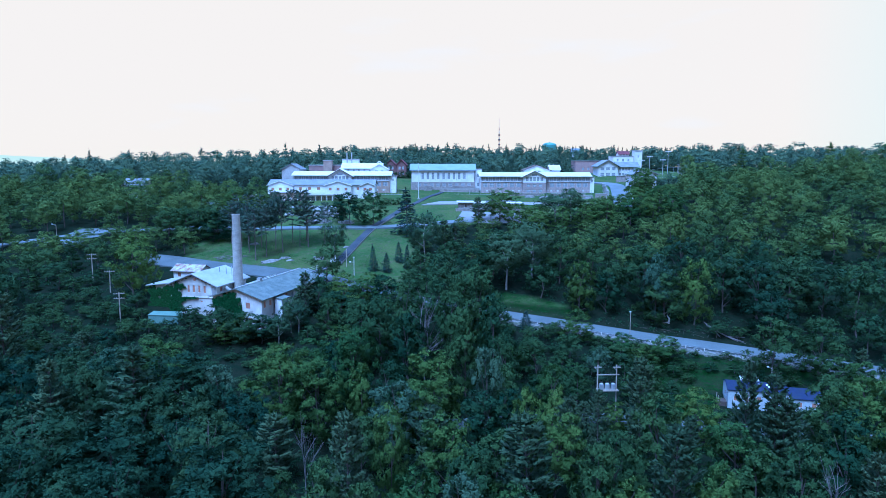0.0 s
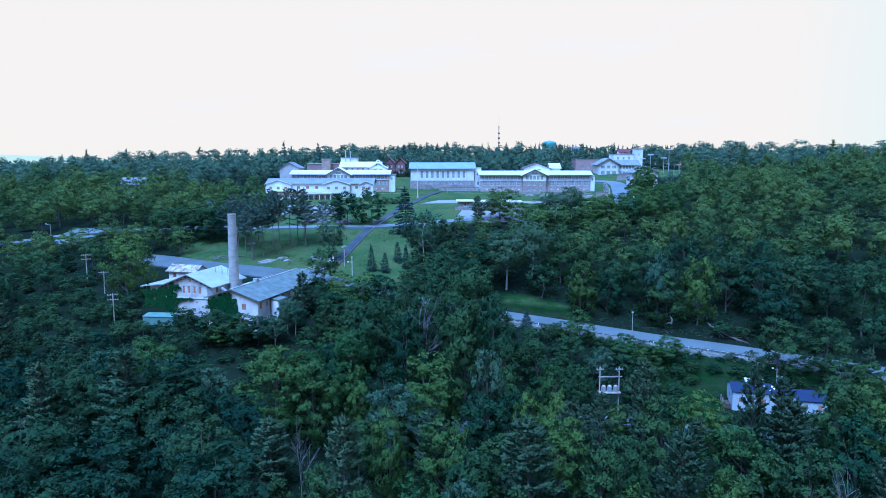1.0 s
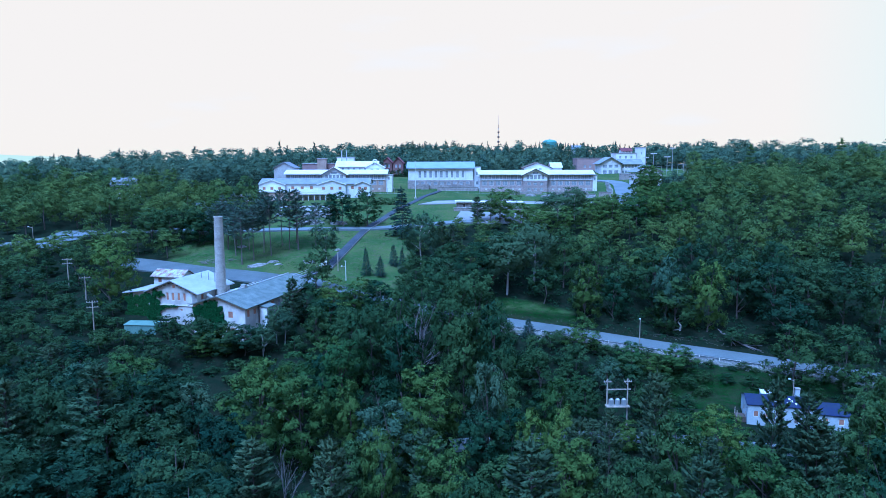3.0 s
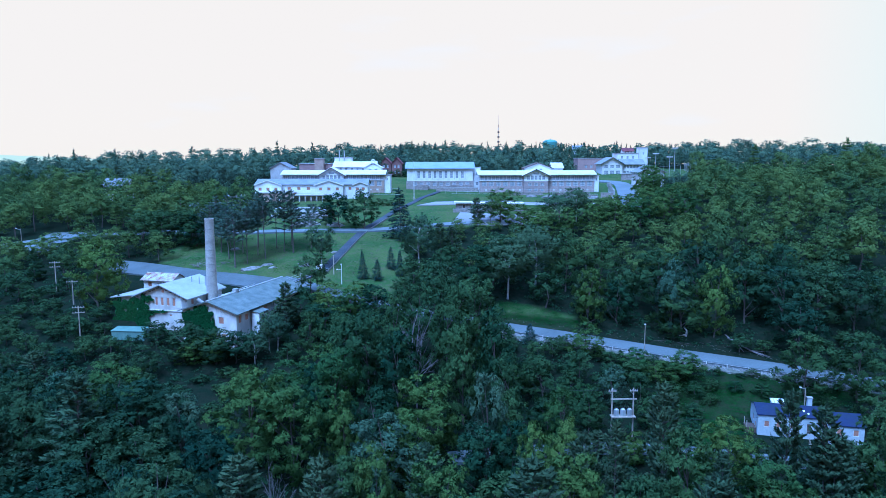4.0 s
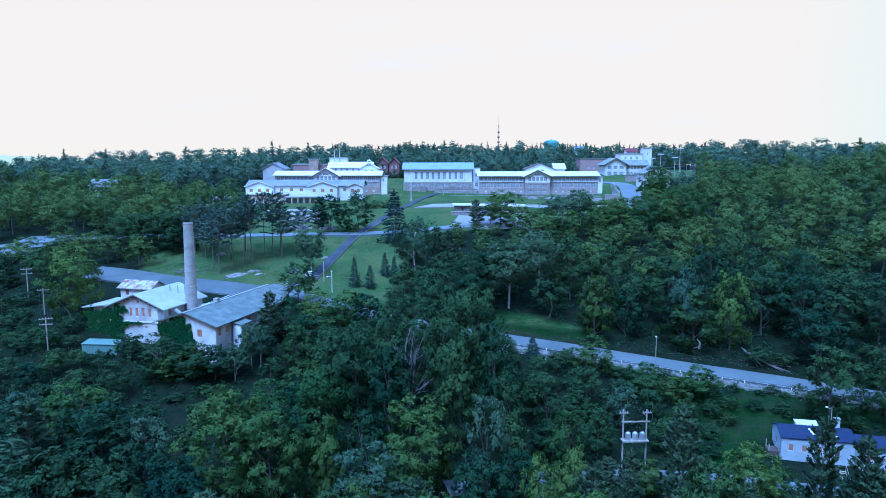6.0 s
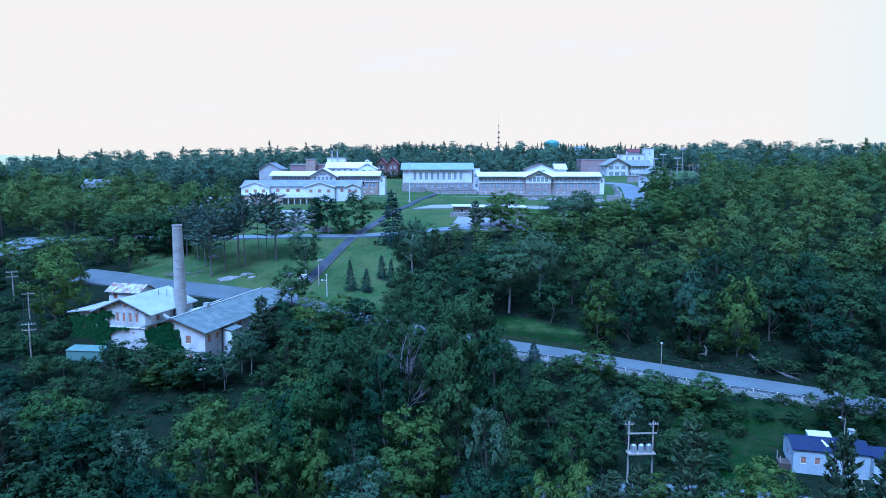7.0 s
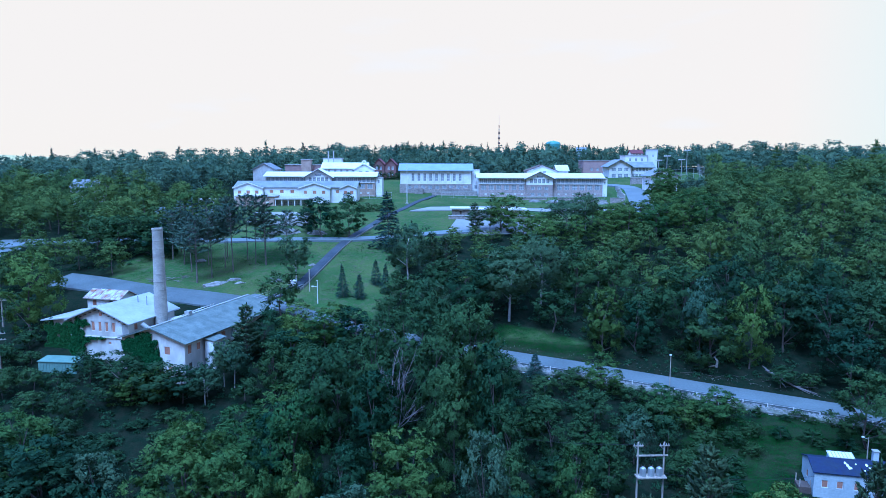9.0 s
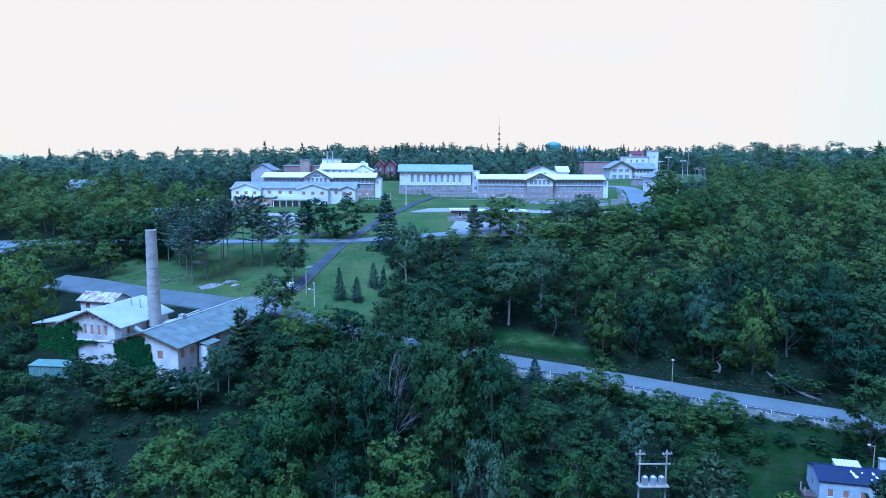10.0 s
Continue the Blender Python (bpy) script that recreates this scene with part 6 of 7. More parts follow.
def needle(seed, levels, bottom, cone, tufts, size, droop=0.0, gap=0.25):
    """Unit conifer: whorls of branches with long sprays of needles along them."""
    rng = np.random.default_rng(seed)
    pts, way, sha, tin, verts, faces = [], [], [], [], [], []
    limb(verts, faces, (0, 0, -0.03), (0, 0, 0.55), 0.018, 0.011)
    limb(verts, faces, (0, 0, 0.55), (0, 0, 0.99), 0.011, 0.002)
    for i in range(levels):
        f = (i + rng.uniform(-0.25, 0.25)) / levels
        z = bottom + (0.97 - bottom) * max(f, 0)
        reach = 0.5 * ((1 - f) ** cone * (1 if f > 0.12 else 0.75)) + 0.02
        for k in range(6):
            if rng.uniform() < gap:
                continue
            a = k * math.tau / 6 + i * 1.1 + rng.uniform(-0.4, 0.4)
            L = reach * rng.uniform(0.5, 1.12)
            d = np.array([math.cos(a), math.sin(a), 0])
            tip = d * L + np.array([0, 0, z - droop * L + 0.03 * (1 - droop * 2)])
            limb(verts, faces, (0, 0, z - 0.02), tip * [0.9, 0.9, 1], 0.004, 0.0015, 3)
            m = max(4, int(tufts * (0.3 + L / 0.5)))
            s = np.sqrt(rng.uniform(0.08, 1, m))[:, None]
            side = np.array([-d[1], d[0], 0])
            w = rng.normal(size=(m, 1))
            p = np.array([0, 0, z]) + (tip - [0, 0, z]) * s + side * w * 0.05 * (1.1 - s * 0.5) + rng.normal(size=(m, 3)) * [0.006, 0.006, 0.006]
            pts.append(p)
            way.append(d * 1.0 + side * w * 0.8 + rng.normal(size=(m, 3)) * 0.35 + [0, 0, 0.25 - droop])
            sha.append(d * 0.55 + side * w * 0.25 + np.array([0, 0, 0.85]) * (0.5 + 0.5 * s) + rng.normal(size=(m, 3)) * 0.12)
            tin.append(np.full(m, rng.uniform(0, 0.3)))
    m = 24
    pts.append(np.stack([rng.normal(size=m) * 0.012, rng.normal(size=m) * 0.012, rng.uniform(0.9, 1.0, m)], 1))
    way.append(rng.normal(size=(m, 3)) * 0.6 + [0, 0, 1.2])
    sha.append(rng.normal(size=(m, 3)) * 0.4 + [0, 0, 1])
    tin.append(np.zeros(m))
    pts, way, sha, tin = (np.concatenate(v) for v in (pts, way, sha, tin))
    way *= [1, 1, 0.5]
    way /= np.linalg.norm(way, axis=1, keepdims=True) + 1e-9
    across = np.cross(sha + rng.normal(size=way.shape) * 0.3, way)
    across /= np.linalg.norm(across, axis=1, keepdims=True) + 1e-9
    s = (size * rng.uniform(0.6, 1.4, len(pts)))[:, None]
    v = np.stack([pts + way * s * 1.7, pts - way * s * 0.5 + across * s * 0.55, pts - way * s * 0.5 - across * s * 0.55], 1).reshape(-1, 3)
    return (verts, faces), (v, np.repeat(sha, 3, axis=0), np.repeat(tin, 3))


def bare(seed):
    """Unit leafless tree of forking limbs."""
    rng = np.random.default_rng(seed)
    verts, faces = [], []

    def grow(p, d, L, r, depth):
        q = p + d * L
        limb(verts, faces, p, q, r, r * 0.62, 5 if depth < 2 else 3)
        if depth == 6:
            return
        for _ in range(3 if depth < 3 else 2):
            e = d * (1.3 if _ == 0 else 0.8) + rng.normal(size=3) * (0.15 if _ == 0 else 0.6)
            e[2] = abs(e[2]) * 0.8 + 0.12
            e /= np.linalg.norm(e)
            grow(q, e, L * (rng.uniform(0.72, 0.85) if _ == 0 else rng.uniform(0.5, 0.75)), r * (0.78 if _ == 0 else 0.5), depth + 1)

    grow(np.array([0, 0, -0.03]), np.array([0.03, 0.02, 1.0]), 0.34, 0.023, 0)
    v = np.array(verts)
    v[:, 2] *= 1.0 / v[:, 2].max()
    s = 1.0 / max(np.ptp(v[:, 0]), np.ptp(v[:, 1]))
    v[:, :2] *= s
    return ([tuple(p) for p in v], faces), None


def stock(kind, makes, bark):
    """Meshes for one kind of tree, made once: a list of (trunk, crown)."""
    out = []
    for (tv, tf), crown in makes:
        trunk = mesh_from("trunk", tv, tf, bark)
        trunk.shade_smooth()
        out.append((trunk, leaf_mesh("crown", crown[:2], LEAF[kind], crown[2]) if crown is not None else None))
    return out


def leafy(kind, bark, *makes):
    """A kind of broadleaf tree in a close and a plainer far build: (seed, shape, bottom, billows, raggedness)."""
    TREES[kind] = stock(kind, [broadleaf(a, b, 3400, 0.033, c, d, e, 120) for a, b, c, d, e in makes], bark)
    FARTREES[kind] = stock(kind, [broadleaf(a, b, 2000, 0.037, c, d, e, 90) for a, b, c, d, e in makes], bark)


TREES, FARTREES = {}, {}
leafy("oak", BARK, (11, "round", 0.16, 18, 0.1), (12, "dome", 0.1, 20, 0.1), (13, "tall", 0.12, 17, 0.1), (14, "dome", 0.14, 24, 0.12))
leafy("darkoak", BARK, (15, "dome", 0.14, 20, 0.12), (16, "round", 0.16, 18, 0.12), (17, "tall", 0.14, 18, 0.12))
leafy("maple", BARK, (21, "round", 0.14, 20, 0.1), (22, "tall", 0.1, 20, 0.1), (23, "dome", 0.1, 22, 0.1), (24, "round", 0.12, 26, 0.14))
leafy("lime", BARK, (31, "tall", 0.1, 17, 0.16), (32, "dome", 0.1, 18, 0.16))
leafy("pale", BARK, (41, "tall", 0.08, 20, 0.2), (42, "round", 0.1, 20, 0.2))
leafy("birch", BIRCH, (51, "tall", 0.42, 14, 0.2), (52, "round", 0.45, 14, 0.2))
leafy("bush", BARK, (61, "dome", 0.02, 12, 0.1))
TREES["pine"] = stock("pine", [needle(71, 14, 0.12, 0.55, 78, 0.027, -0.25, 0.14), needle(72, 13, 0.14, 0.45, 80, 0.027, -0.3, 0.18), needle(73, 15, 0.12, 0.62, 74, 0.027, -0.15, 0.14)], BARK)
TREES["standpine"] = stock("standpine", [needle(81, 10, 0.45, 0.5, 60, 0.022, -0.1, 0.3), needle(82, 9, 0.5, 0.42, 66, 0.022, -0.15, 0.34), needle(83, 11, 0.4, 0.6, 56, 0.022, 0.0, 0.3)], PINEBARK)
TREES["spruce"] = stock("spruce", [needle(91, 26, 0.04, 0.8, 40, 0.022, 0.25, 0.03), needle(92, 24, 0.04, 0.85, 40, 0.022, 0.25, 0.03)], BARK)
TREES["bare"] = stock("bare", [bare(3), bare(8)], DEADWOOD)
NAMES = {
    "oak": ("oak_tree", "deep green broad-crowned oak in the woods"), "darkoak": ("darkened_oak_tree", "full-crowned oak, its leaves coloured darker for shade"), "maple": ("maple_tree", "full green maple with a billowing crown"),
    "lime": ("young_tree", "bright yellow-green young broadleaf tree"), "pale": ("poplar_tree", "pale grey-green poplar with an upright crown"),
    "birch": ("birch_tree", "birch with a pale bare trunk and high crown"), "bush": ("bush", "dense dark green bush in the grass"),
    "pine": ("pine_tree", "blue-green white pine with layered branches"), "standpine": ("tall_pine_tree", "tall pine with a bare trunk on the lawn"),
    "spruce": ("spruce_tree", "dark narrow spruce with drooping branches"), "bare": ("dead_tree", "grey leafless dead tree"),
}
PLANTED = []
plant_rng = random.Random(17)


def plant(kind, x, y, h, w):
    """A single tree of that height and crown width at its place."""
    # oaks in the dim gully and above the road get their shade as leaf colour
    if kind == "oak" and (x < -28 and y < 150 or x > 60 and 165 < y < 200):
        kind = "darkoak"
    name, label = NAMES[kind]
    makes = FARTREES.get(kind, TREES[kind]) if y > 138 else TREES[kind]
    trunk, crown = makes[plant_rng.randrange(len(makes))]
    m = pose(x, y, ground(x, y) - 0.1, plant_rng.uniform(-2, 2), plant_rng.uniform(-2, 2), plant_rng.uniform(0, 360)) @ Matrix.Diagonal((w, w * plant_rng.uniform(0.85, 1.15), h, 1))
    t = thing(name, m, label, "bush" if kind == "bush" else "tree", "trees of the woods" if kind not in ("bush", "standpine", "spruce") else "")
    part("trunk", trunk, None, t)
    if crown:
        part("crown", crown, None, t)
    PLANTED.append((x, y, w))


plant("pine", -65.9, 111.5, 18.2, 9.9)
plant("pine", -52.6, 112.6, 19.6, 12.6)
plant("oak", -60.8, 97.7, 16.8, 14.8)
plant("oak", -49.3, 97.0, 14.0, 14.2)
plant("oak", -50.8, 86.5, 12.6, 9.8)
plant("oak", -29.3, 85.6, 18.2, 16.0)
plant("pale", -41.1, 121.5, 11.2, 7.7)
plant("maple", -30.2, 121.4, 15.4, 12.7)
plant("maple", -22.7, 116.9, 15.4, 11.2)
plant("maple", -17.4, 127.1, 16.8, 9.7)
plant("oak", -21.0, 129.3, 12.6, 7.8)
plant("maple", -14.6, 119.4, 14.0, 6.2)
plant("pine", -13.8, 95.2, 18.2, 8.4)
plant("maple", -8.1, 100.2, 16.8, 7.0)
plant("pale", -7.7, 113.2, 14.0, 10.8)
plant("maple", -3.9, 116.2, 12.6, 9.0)
plant("maple", 0.9, 99.9, 15.4, 9.7)
plant("lime", 19.3, 117.9, 12.6, 6.2)
plant("pine", 12.6, 96.1, 18.2, 10.2)
plant("pine", 21.3, 109.0, 15.4, 6.7)
plant("maple", 20.8, 127.7, 12.6, 6.6)
plant("pine", 27.0, 115.6, 14.0, 5.1)
plant("lime", 47.7, 123.6, 11.2, 9.1)
plant("maple", 46.1, 104.7, 14.0, 13.0)
plant("pine", 31.9, 91.0, 19.6, 9.3)
plant("pine", 54.5, 105.1, 18.2, 9.2)
plant("maple", 71.8, 113.2, 17.5, 14.0)
plant("oak", 65.2, 110.6, 18.2, 12.0)
plant("bare", 53.9, 89.2, 16.8, 5.5)
plant("pale", 2.3, 86.1, 14.0, 7.0)
plant("maple", -4.2, 88.9, 12.6, 8.9)
plant("maple", 24.7, 87.9, 12.6, 9.1)
plant("oak", -10.8, 86.0, 12.6, 7.1)
plant("oak", -73.2, 113.3, 16.8, 12.5)
plant("oak", -62.0, 115.5, 15.4, 10.0)
plant("oak", -47.1, 120.0, 14.0, 13.1)
plant("maple", -54.5, 128.4, 12.6, 13.0)
plant("oak", -49.2, 108.3, 14.0, 11.2)
plant("oak", -42.3, 109.5, 12.6, 11.1)
plant("oak", -32.3, 110.1, 12.6, 8.9)
plant("oak", 7.3, 114.1, 12.6, 9.9)
plant("oak", 11.4, 116.4, 12.6, 8.1)
plant("oak", 4.5, 94.6, 14.0, 8.4)
plant("oak", 22.0, 93.0, 15.4, 7.6)
plant("oak", 50.2, 92.1, 16.8, 10.1)
plant("oak", 46.9, 98.3, 12.6, 8.6)
plant("maple", 37.1, 90.6, 14.0, 8.7)
plant("oak", -17.2, 88.7, 14.0, 8.1)
plant("oak", -44.1, 87.7, 14.0, 10.4)
plant("oak", -57.8, 87.9, 15.4, 10.1)
plant("oak", -50.8, 149.7, 8.0, 10.7)
plant("oak", -44.3, 149.1, 7.0, 8.2)
plant("birch", -36.6, 149.2, 6.2, 5.5)
plant("birch", -33.2, 154.2, 7.4, 5.6)
plant("pine", -33.0, 161.4, 11.0, 7.3)
plant("lime", -24.2, 163.7, 8.0, 9.8)
plant("oak", -26.0, 153.6, 9.0, 8.1)
plant("oak", 7.8, 150.9, 21.0, 12.1)
plant("oak", 1.7, 144.8, 21.0, 10.5)
plant("oak", -4.4, 151.8, 18.2, 11.1)
plant("oak", -8.9, 145.7, 18.2, 10.7)
plant("oak", -13.7, 141.1, 16.8, 10.4)
plant("oak", -17.8, 140.9, 15.4, 9.4)
plant("oak", 10.4, 140.7, 19.6, 9.3)
plant("oak", 4.6, 135.9, 18.2, 9.9)
plant("oak", -7.1, 134.0, 16.8, 8.8)
plant("oak", 10.2, 153.6, 16.8, 9.1)
plant("pine", 0.6, 171.9, 14.0, 10.2)
plant("spruce", 20.5, 167.5, 5.0, 5.1)
plant("maple", 32.3, 164.1, 8.0, 8.8)
plant("maple", 52.2, 159.2, 6.0, 10.2)
plant("maple", 42.7, 161.2, 5.0, 8.8)
plant("oak", 12.2, 132.7, 15.4, 6.9)
plant("oak", 19.9, 145.3, 10.0, 8.8)
plant("maple", -21.6, 138.5, 11.0, 10.4)
plant("maple", -25.4, 132.6, 11.0, 10.0)
plant("maple", -33.5, 133.8, 9.0, 5.2)
plant("oak", 55.3, 186.1, 16.0, 13.1)
plant("oak", 68.0, 194.2, 15.0, 12.4)
plant("pine", 35.8, 181.8, 12.0, 8.3)
plant("oak", 33.3, 195.2, 15.0, 11.8)
plant("oak", 42.9, 195.6, 14.0, 10.5)
plant("oak", 43.8, 181.1, 11.0, 9.8)
plant("oak", 57.6, 178.0, 13.0, 12.7)
plant("oak", 75.1, 181.9, 15.0, 11.9)
plant("oak", 82.9, 178.6, 15.0, 13.4)
plant("oak", 90.8, 178.4, 15.0, 13.7)
plant("oak", 99.7, 177.8, 15.0, 14.0)
plant("oak", 82.1, 168.7, 12.0, 12.8)
plant("oak", 85.1, 150.8, 14.0, 11.8)
plant("birch", 17.4, 188.7, 15.0, 12.7)
plant("birch", 25.3, 195.7, 17.0, 13.3)
plant("oak", 13.5, 193.7, 14.0, 11.6)
plant("oak", 7.5, 187.2, 13.0, 11.2)
plant("birch", -5.4, 200.0, 15.0, 10.5)
plant("birch", -31.5, 198.0, 11.0, 8.4)
plant("spruce", -11.8, 223.9, 15.6, 11.5)
plant("spruce", -19.7, 191.8, 7.7, 4.1)
plant("spruce", -16.1, 192.1, 5.6, 4.1)
plant("spruce", -13.1, 200.3, 6.1, 4.2)
plant("standpine", -54.2, 196.7, 15.7, 10.5)
plant("standpine", -51.9, 200.1, 15.6, 9.4)
plant("standpine", -44.1, 209.7, 17.5, 8.5)
plant("standpine", -46.8, 212.4, 17.0, 8.0)
plant("standpine", -41.4, 209.3, 14.2, 12.1)
plant("standpine", -62.0, 209.9, 11.9, 11.2)
plant("pine", -36.7, 238.5, 9.9, 7.4)
plant("oak", -31.4, 233.2, 11.0, 10.7)
plant("oak", -24.4, 233.6, 10.9, 9.8)
plant("pine", 12.3, 241.4, 8.8, 6.4)
plant("maple", 19.7, 241.4, 11.5, 12.9)
plant("standpine", 16.5, 241.2, 9.7, 6.9)
plant("birch", 38.8, 240.5, 10.0, 13.0)
plant("bush", -33.2, 300.1, 4.6, 5.8)
for k in range(5):
    plant("bush", -26.4 + 2.7 * k, 278.7, 2.9 + 0.2 * (k % 2), 4.4)
for k in range(8):
    plant("bush", -38.0 + 2.9 * k, 391.0 + (k % 3), 3.6 + 0.8 * (k % 2), 5.0)
plant("pine", 3.6, 206.5, 10.9, 7.0)
plant("pine", 0.5, 204.4, 12.4, 6.9)
plant("oak", -81.4, 216.7, 10.6, 12.4)
plant("oak", -86.8, 217.7, 10.7, 12.6)
plant("oak", -72.9, 215.8, 10.6, 12.2)
plant("oak", -71.1, 215.4, 9.8, 10.4)
plant("maple", -74.3, 245.6, 10.3, 11.8)
plant("maple", 89.2, 308.2, 9.4, 11.2)
plant("maple", 84.8, 297.5, 8.0, 8.4)
plant("standpine", -58.0, 204.0, 15.0, 9.0)
plant("standpine", -48.0, 204.0, 17.0, 9.0)
plant("standpine", -66.0, 213.0, 13.0, 9.0)
plant("standpine", -37.0, 213.0, 13.0, 8.0)
plant("standpine", -50.8, 206.8, 17.5, 8.0)
plant("standpine", -55.6, 209.0, 16.5, 8.5)
plant("standpine", -43.2, 215.5, 16.5, 8.5)
plant("standpine", -60.8, 214.5, 15.5, 9.0)
plant("standpine", -66.3, 219.4, 14.0, 9.0)
plant("standpine", -52.5, 214.0, 16.0, 8.5)
plant("maple", 84.0, 298.0, 12.5, 13.0)
plant("maple", 89.0, 306.0, 12.0, 11.0)
plant("maple", 62.0, 246.0, 8.5, 11.0)
plant("maple", 71.0, 249.0, 10.0, 11.0)
plant("maple", 79.0, 252.0, 10.0, 12.0)
plant("maple", 26.0, 236.0, 8.0, 10.0)
plant("maple", 33.0, 237.0, 7.5, 9.0)
plant("birch", 45.0, 243.0, 11.0, 11.0)
plant("maple", 52.0, 245.0, 7.5, 10.0)
plant("maple", 30.0, 227.0, 9.0, 10.0)
plant("lime", -26.0, 170.0, 7.0, 8.0)
plant("oak", -30.0, 164.0, 8.0, 8.0)
plant("maple", -20.0, 168.0, 7.0, 8.0)
plant("oak", -24.0, 159.0, 8.0, 9.0)
plant("spruce", -10.5, 196.0, 7.0, 4.0)
plant("pine", 51.2, 113.1, 21.0, 8.5)
plant("pine", 53.2, 105.4, 22.5, 8.5)
plant("pine", 35.3, 118.6, 19.0, 8.5)
plant("lime", 13.5, 108.9, 16.0, 5.5)
plant("pale", 7.8, 118.6, 18.5, 6.5)
plant("maple", -1.9, 124.5, 14.5, 11.0)
plant("bare", -3.8, 134.9, 20.5, 7.5)
plant("bare", -21.2, 101.0, 15.5, 5.0)
plant("lime", -79.0, 173.0, 16.0, 13.0)
plant("oak", 75.5, 152.0, 13.5, 11.5)
plant("maple", -44.5, 150.5, 5.6, 7.0)
plant("oak", -40.5, 149.5, 6.4, 7.5)
plant("birch", -37.0, 151.5, 5.8, 4.6)
plant("birch", -35.0, 154.5, 8.2, 5.0)
plant("maple", -48.5, 149.0, 5.0, 7.0)
plant("maple", -19.0, 170.3, 7.5, 8.0)
plant("oak", -14.0, 169.3, 8.0, 8.5)
plant("oak", -9.0, 168.0, 8.5, 8.0)
plant("maple", 46.0, 157.5, 4.6, 8.0)
plant("oak", 50.5, 158.0, 3.6, 6.0)
plant("oak", 41.5, 156.0, 5.0, 8.0)
plant("maple", 40.0, 231.0, 8.5, 9.0)
plant("maple", 48.0, 233.5, 9.0, 9.5)
plant("maple", 56.0, 236.0, 9.5, 10.0)
plant("maple", 64.5, 238.0, 10.0, 10.0)
plant("maple", 73.0, 240.0, 10.5, 10.5)
plant("maple", 81.0, 243.0, 11.0, 10.5)
plant("maple", 66.0, 257.0, 5.0, 7.0)
plant("maple", 77.5, 264.0, 6.0, 8.0)
plant("maple", 84.0, 258.0, 9.0, 10.0)
for x, y, h, w in ((47, 151, 4.2, 6), (52.5, 153, 3.4, 5), (57, 155.5, 2.6, 4.5), (62, 155, 2.4, 4), (67, 153.5, 2.6, 4.6), (72, 152, 2.4, 4.4), (45, 146, 4.6, 6.5), (47.5, 140, 3.2, 5), (50, 146, 2.8, 4.6), (55, 150.5, 2.2, 4), (78, 149, 2.6, 4.5), (44, 135, 3.4, 5)):
    plant("bush", x, y, h, w)
bank = resample([p for p in MAIN_ROAD if 20 < p[0] < 110], 3.0)
for k, (x, y) in enumerate(bank[2:-2]):
    plant("bush", x - 1.4 + 0.8 * math.sin(k * 2.1), y - 4.6 - 0.7 * math.cos(k * 1.7), 1.3 + 0.5 * math.sin(k * 3.3), 2.6 + 0.7 * math.sin(k * 1.3))
plant("lime", 65.3, 175.8, 17.5, 10.0)
plant("maple", 35.4, 177.5, 14.5, 8.0)
plant("pale", 56.0, 178.0, 17.0, 8.0)


# ---- the woods between and beyond ----
ROADS = ((MAIN_ROAD, 4.5), (YARD_ROAD, 6.0), (CROSS_ROAD, 4.0), (FOOTPATH, 3.0), (DRIVE, 6.5), (LANE, 2.6))
# plots without trees; some only open the camera's view, as before the hut
CLEARED = [(-84, 180, -40, 196), (-74, 178, -60, 192), (56, 129, 80, 150), (28, 131, 38, 140), (-72, 154, -60, 163), (-92, 290, 75, 366), (60, 250, 96, 320), (70, 300, 90, 400), (76, 386, 122, 440), (-148, 313, -135, 327), (88, 322, 106, 350), (100, 360, 134, 396), (-136, 216, -110, 244), (2, 238, 36, 272), (36, 262, 66, 330), (-55, 244, -36, 266), (-36, 392, -18, 414), (-106, 272, -76, 300), (-66, 250, -40, 278), (-64, 172, -40, 190), (-75, 164, -60, 180)]


def in_frame(x, y, ox, oy, turn, x0, x1, y0, y1):
    """Whether a place lies in a rectangle that is turned about its own origin."""
    c, s = math.cos(radians(turn)), math.sin(radians(turn))
    u, v = (x - ox) * c + (y - oy) * s, -(x - ox) * s + (y - oy) * c
    return x0 < u < x1 and y0 < v < y1


def free(x, y):
    if in_frame(x, y, -59.7, 161.5, -15, -13.5, 12, -3.5, 19) or in_frame(x, y, -47.6, 155.8, -15.9, -9, 11, -3.5, 37):
        return False
    for poly in GRASS:
        if inside(x, y, poly):
            return False
    for x0, y0, x1, y1 in CLEARED:
        if x0 < x < x1 and y0 < y < y1:
            return False
    return all(near_line(x, y, line) > w for line, w in ROADS)


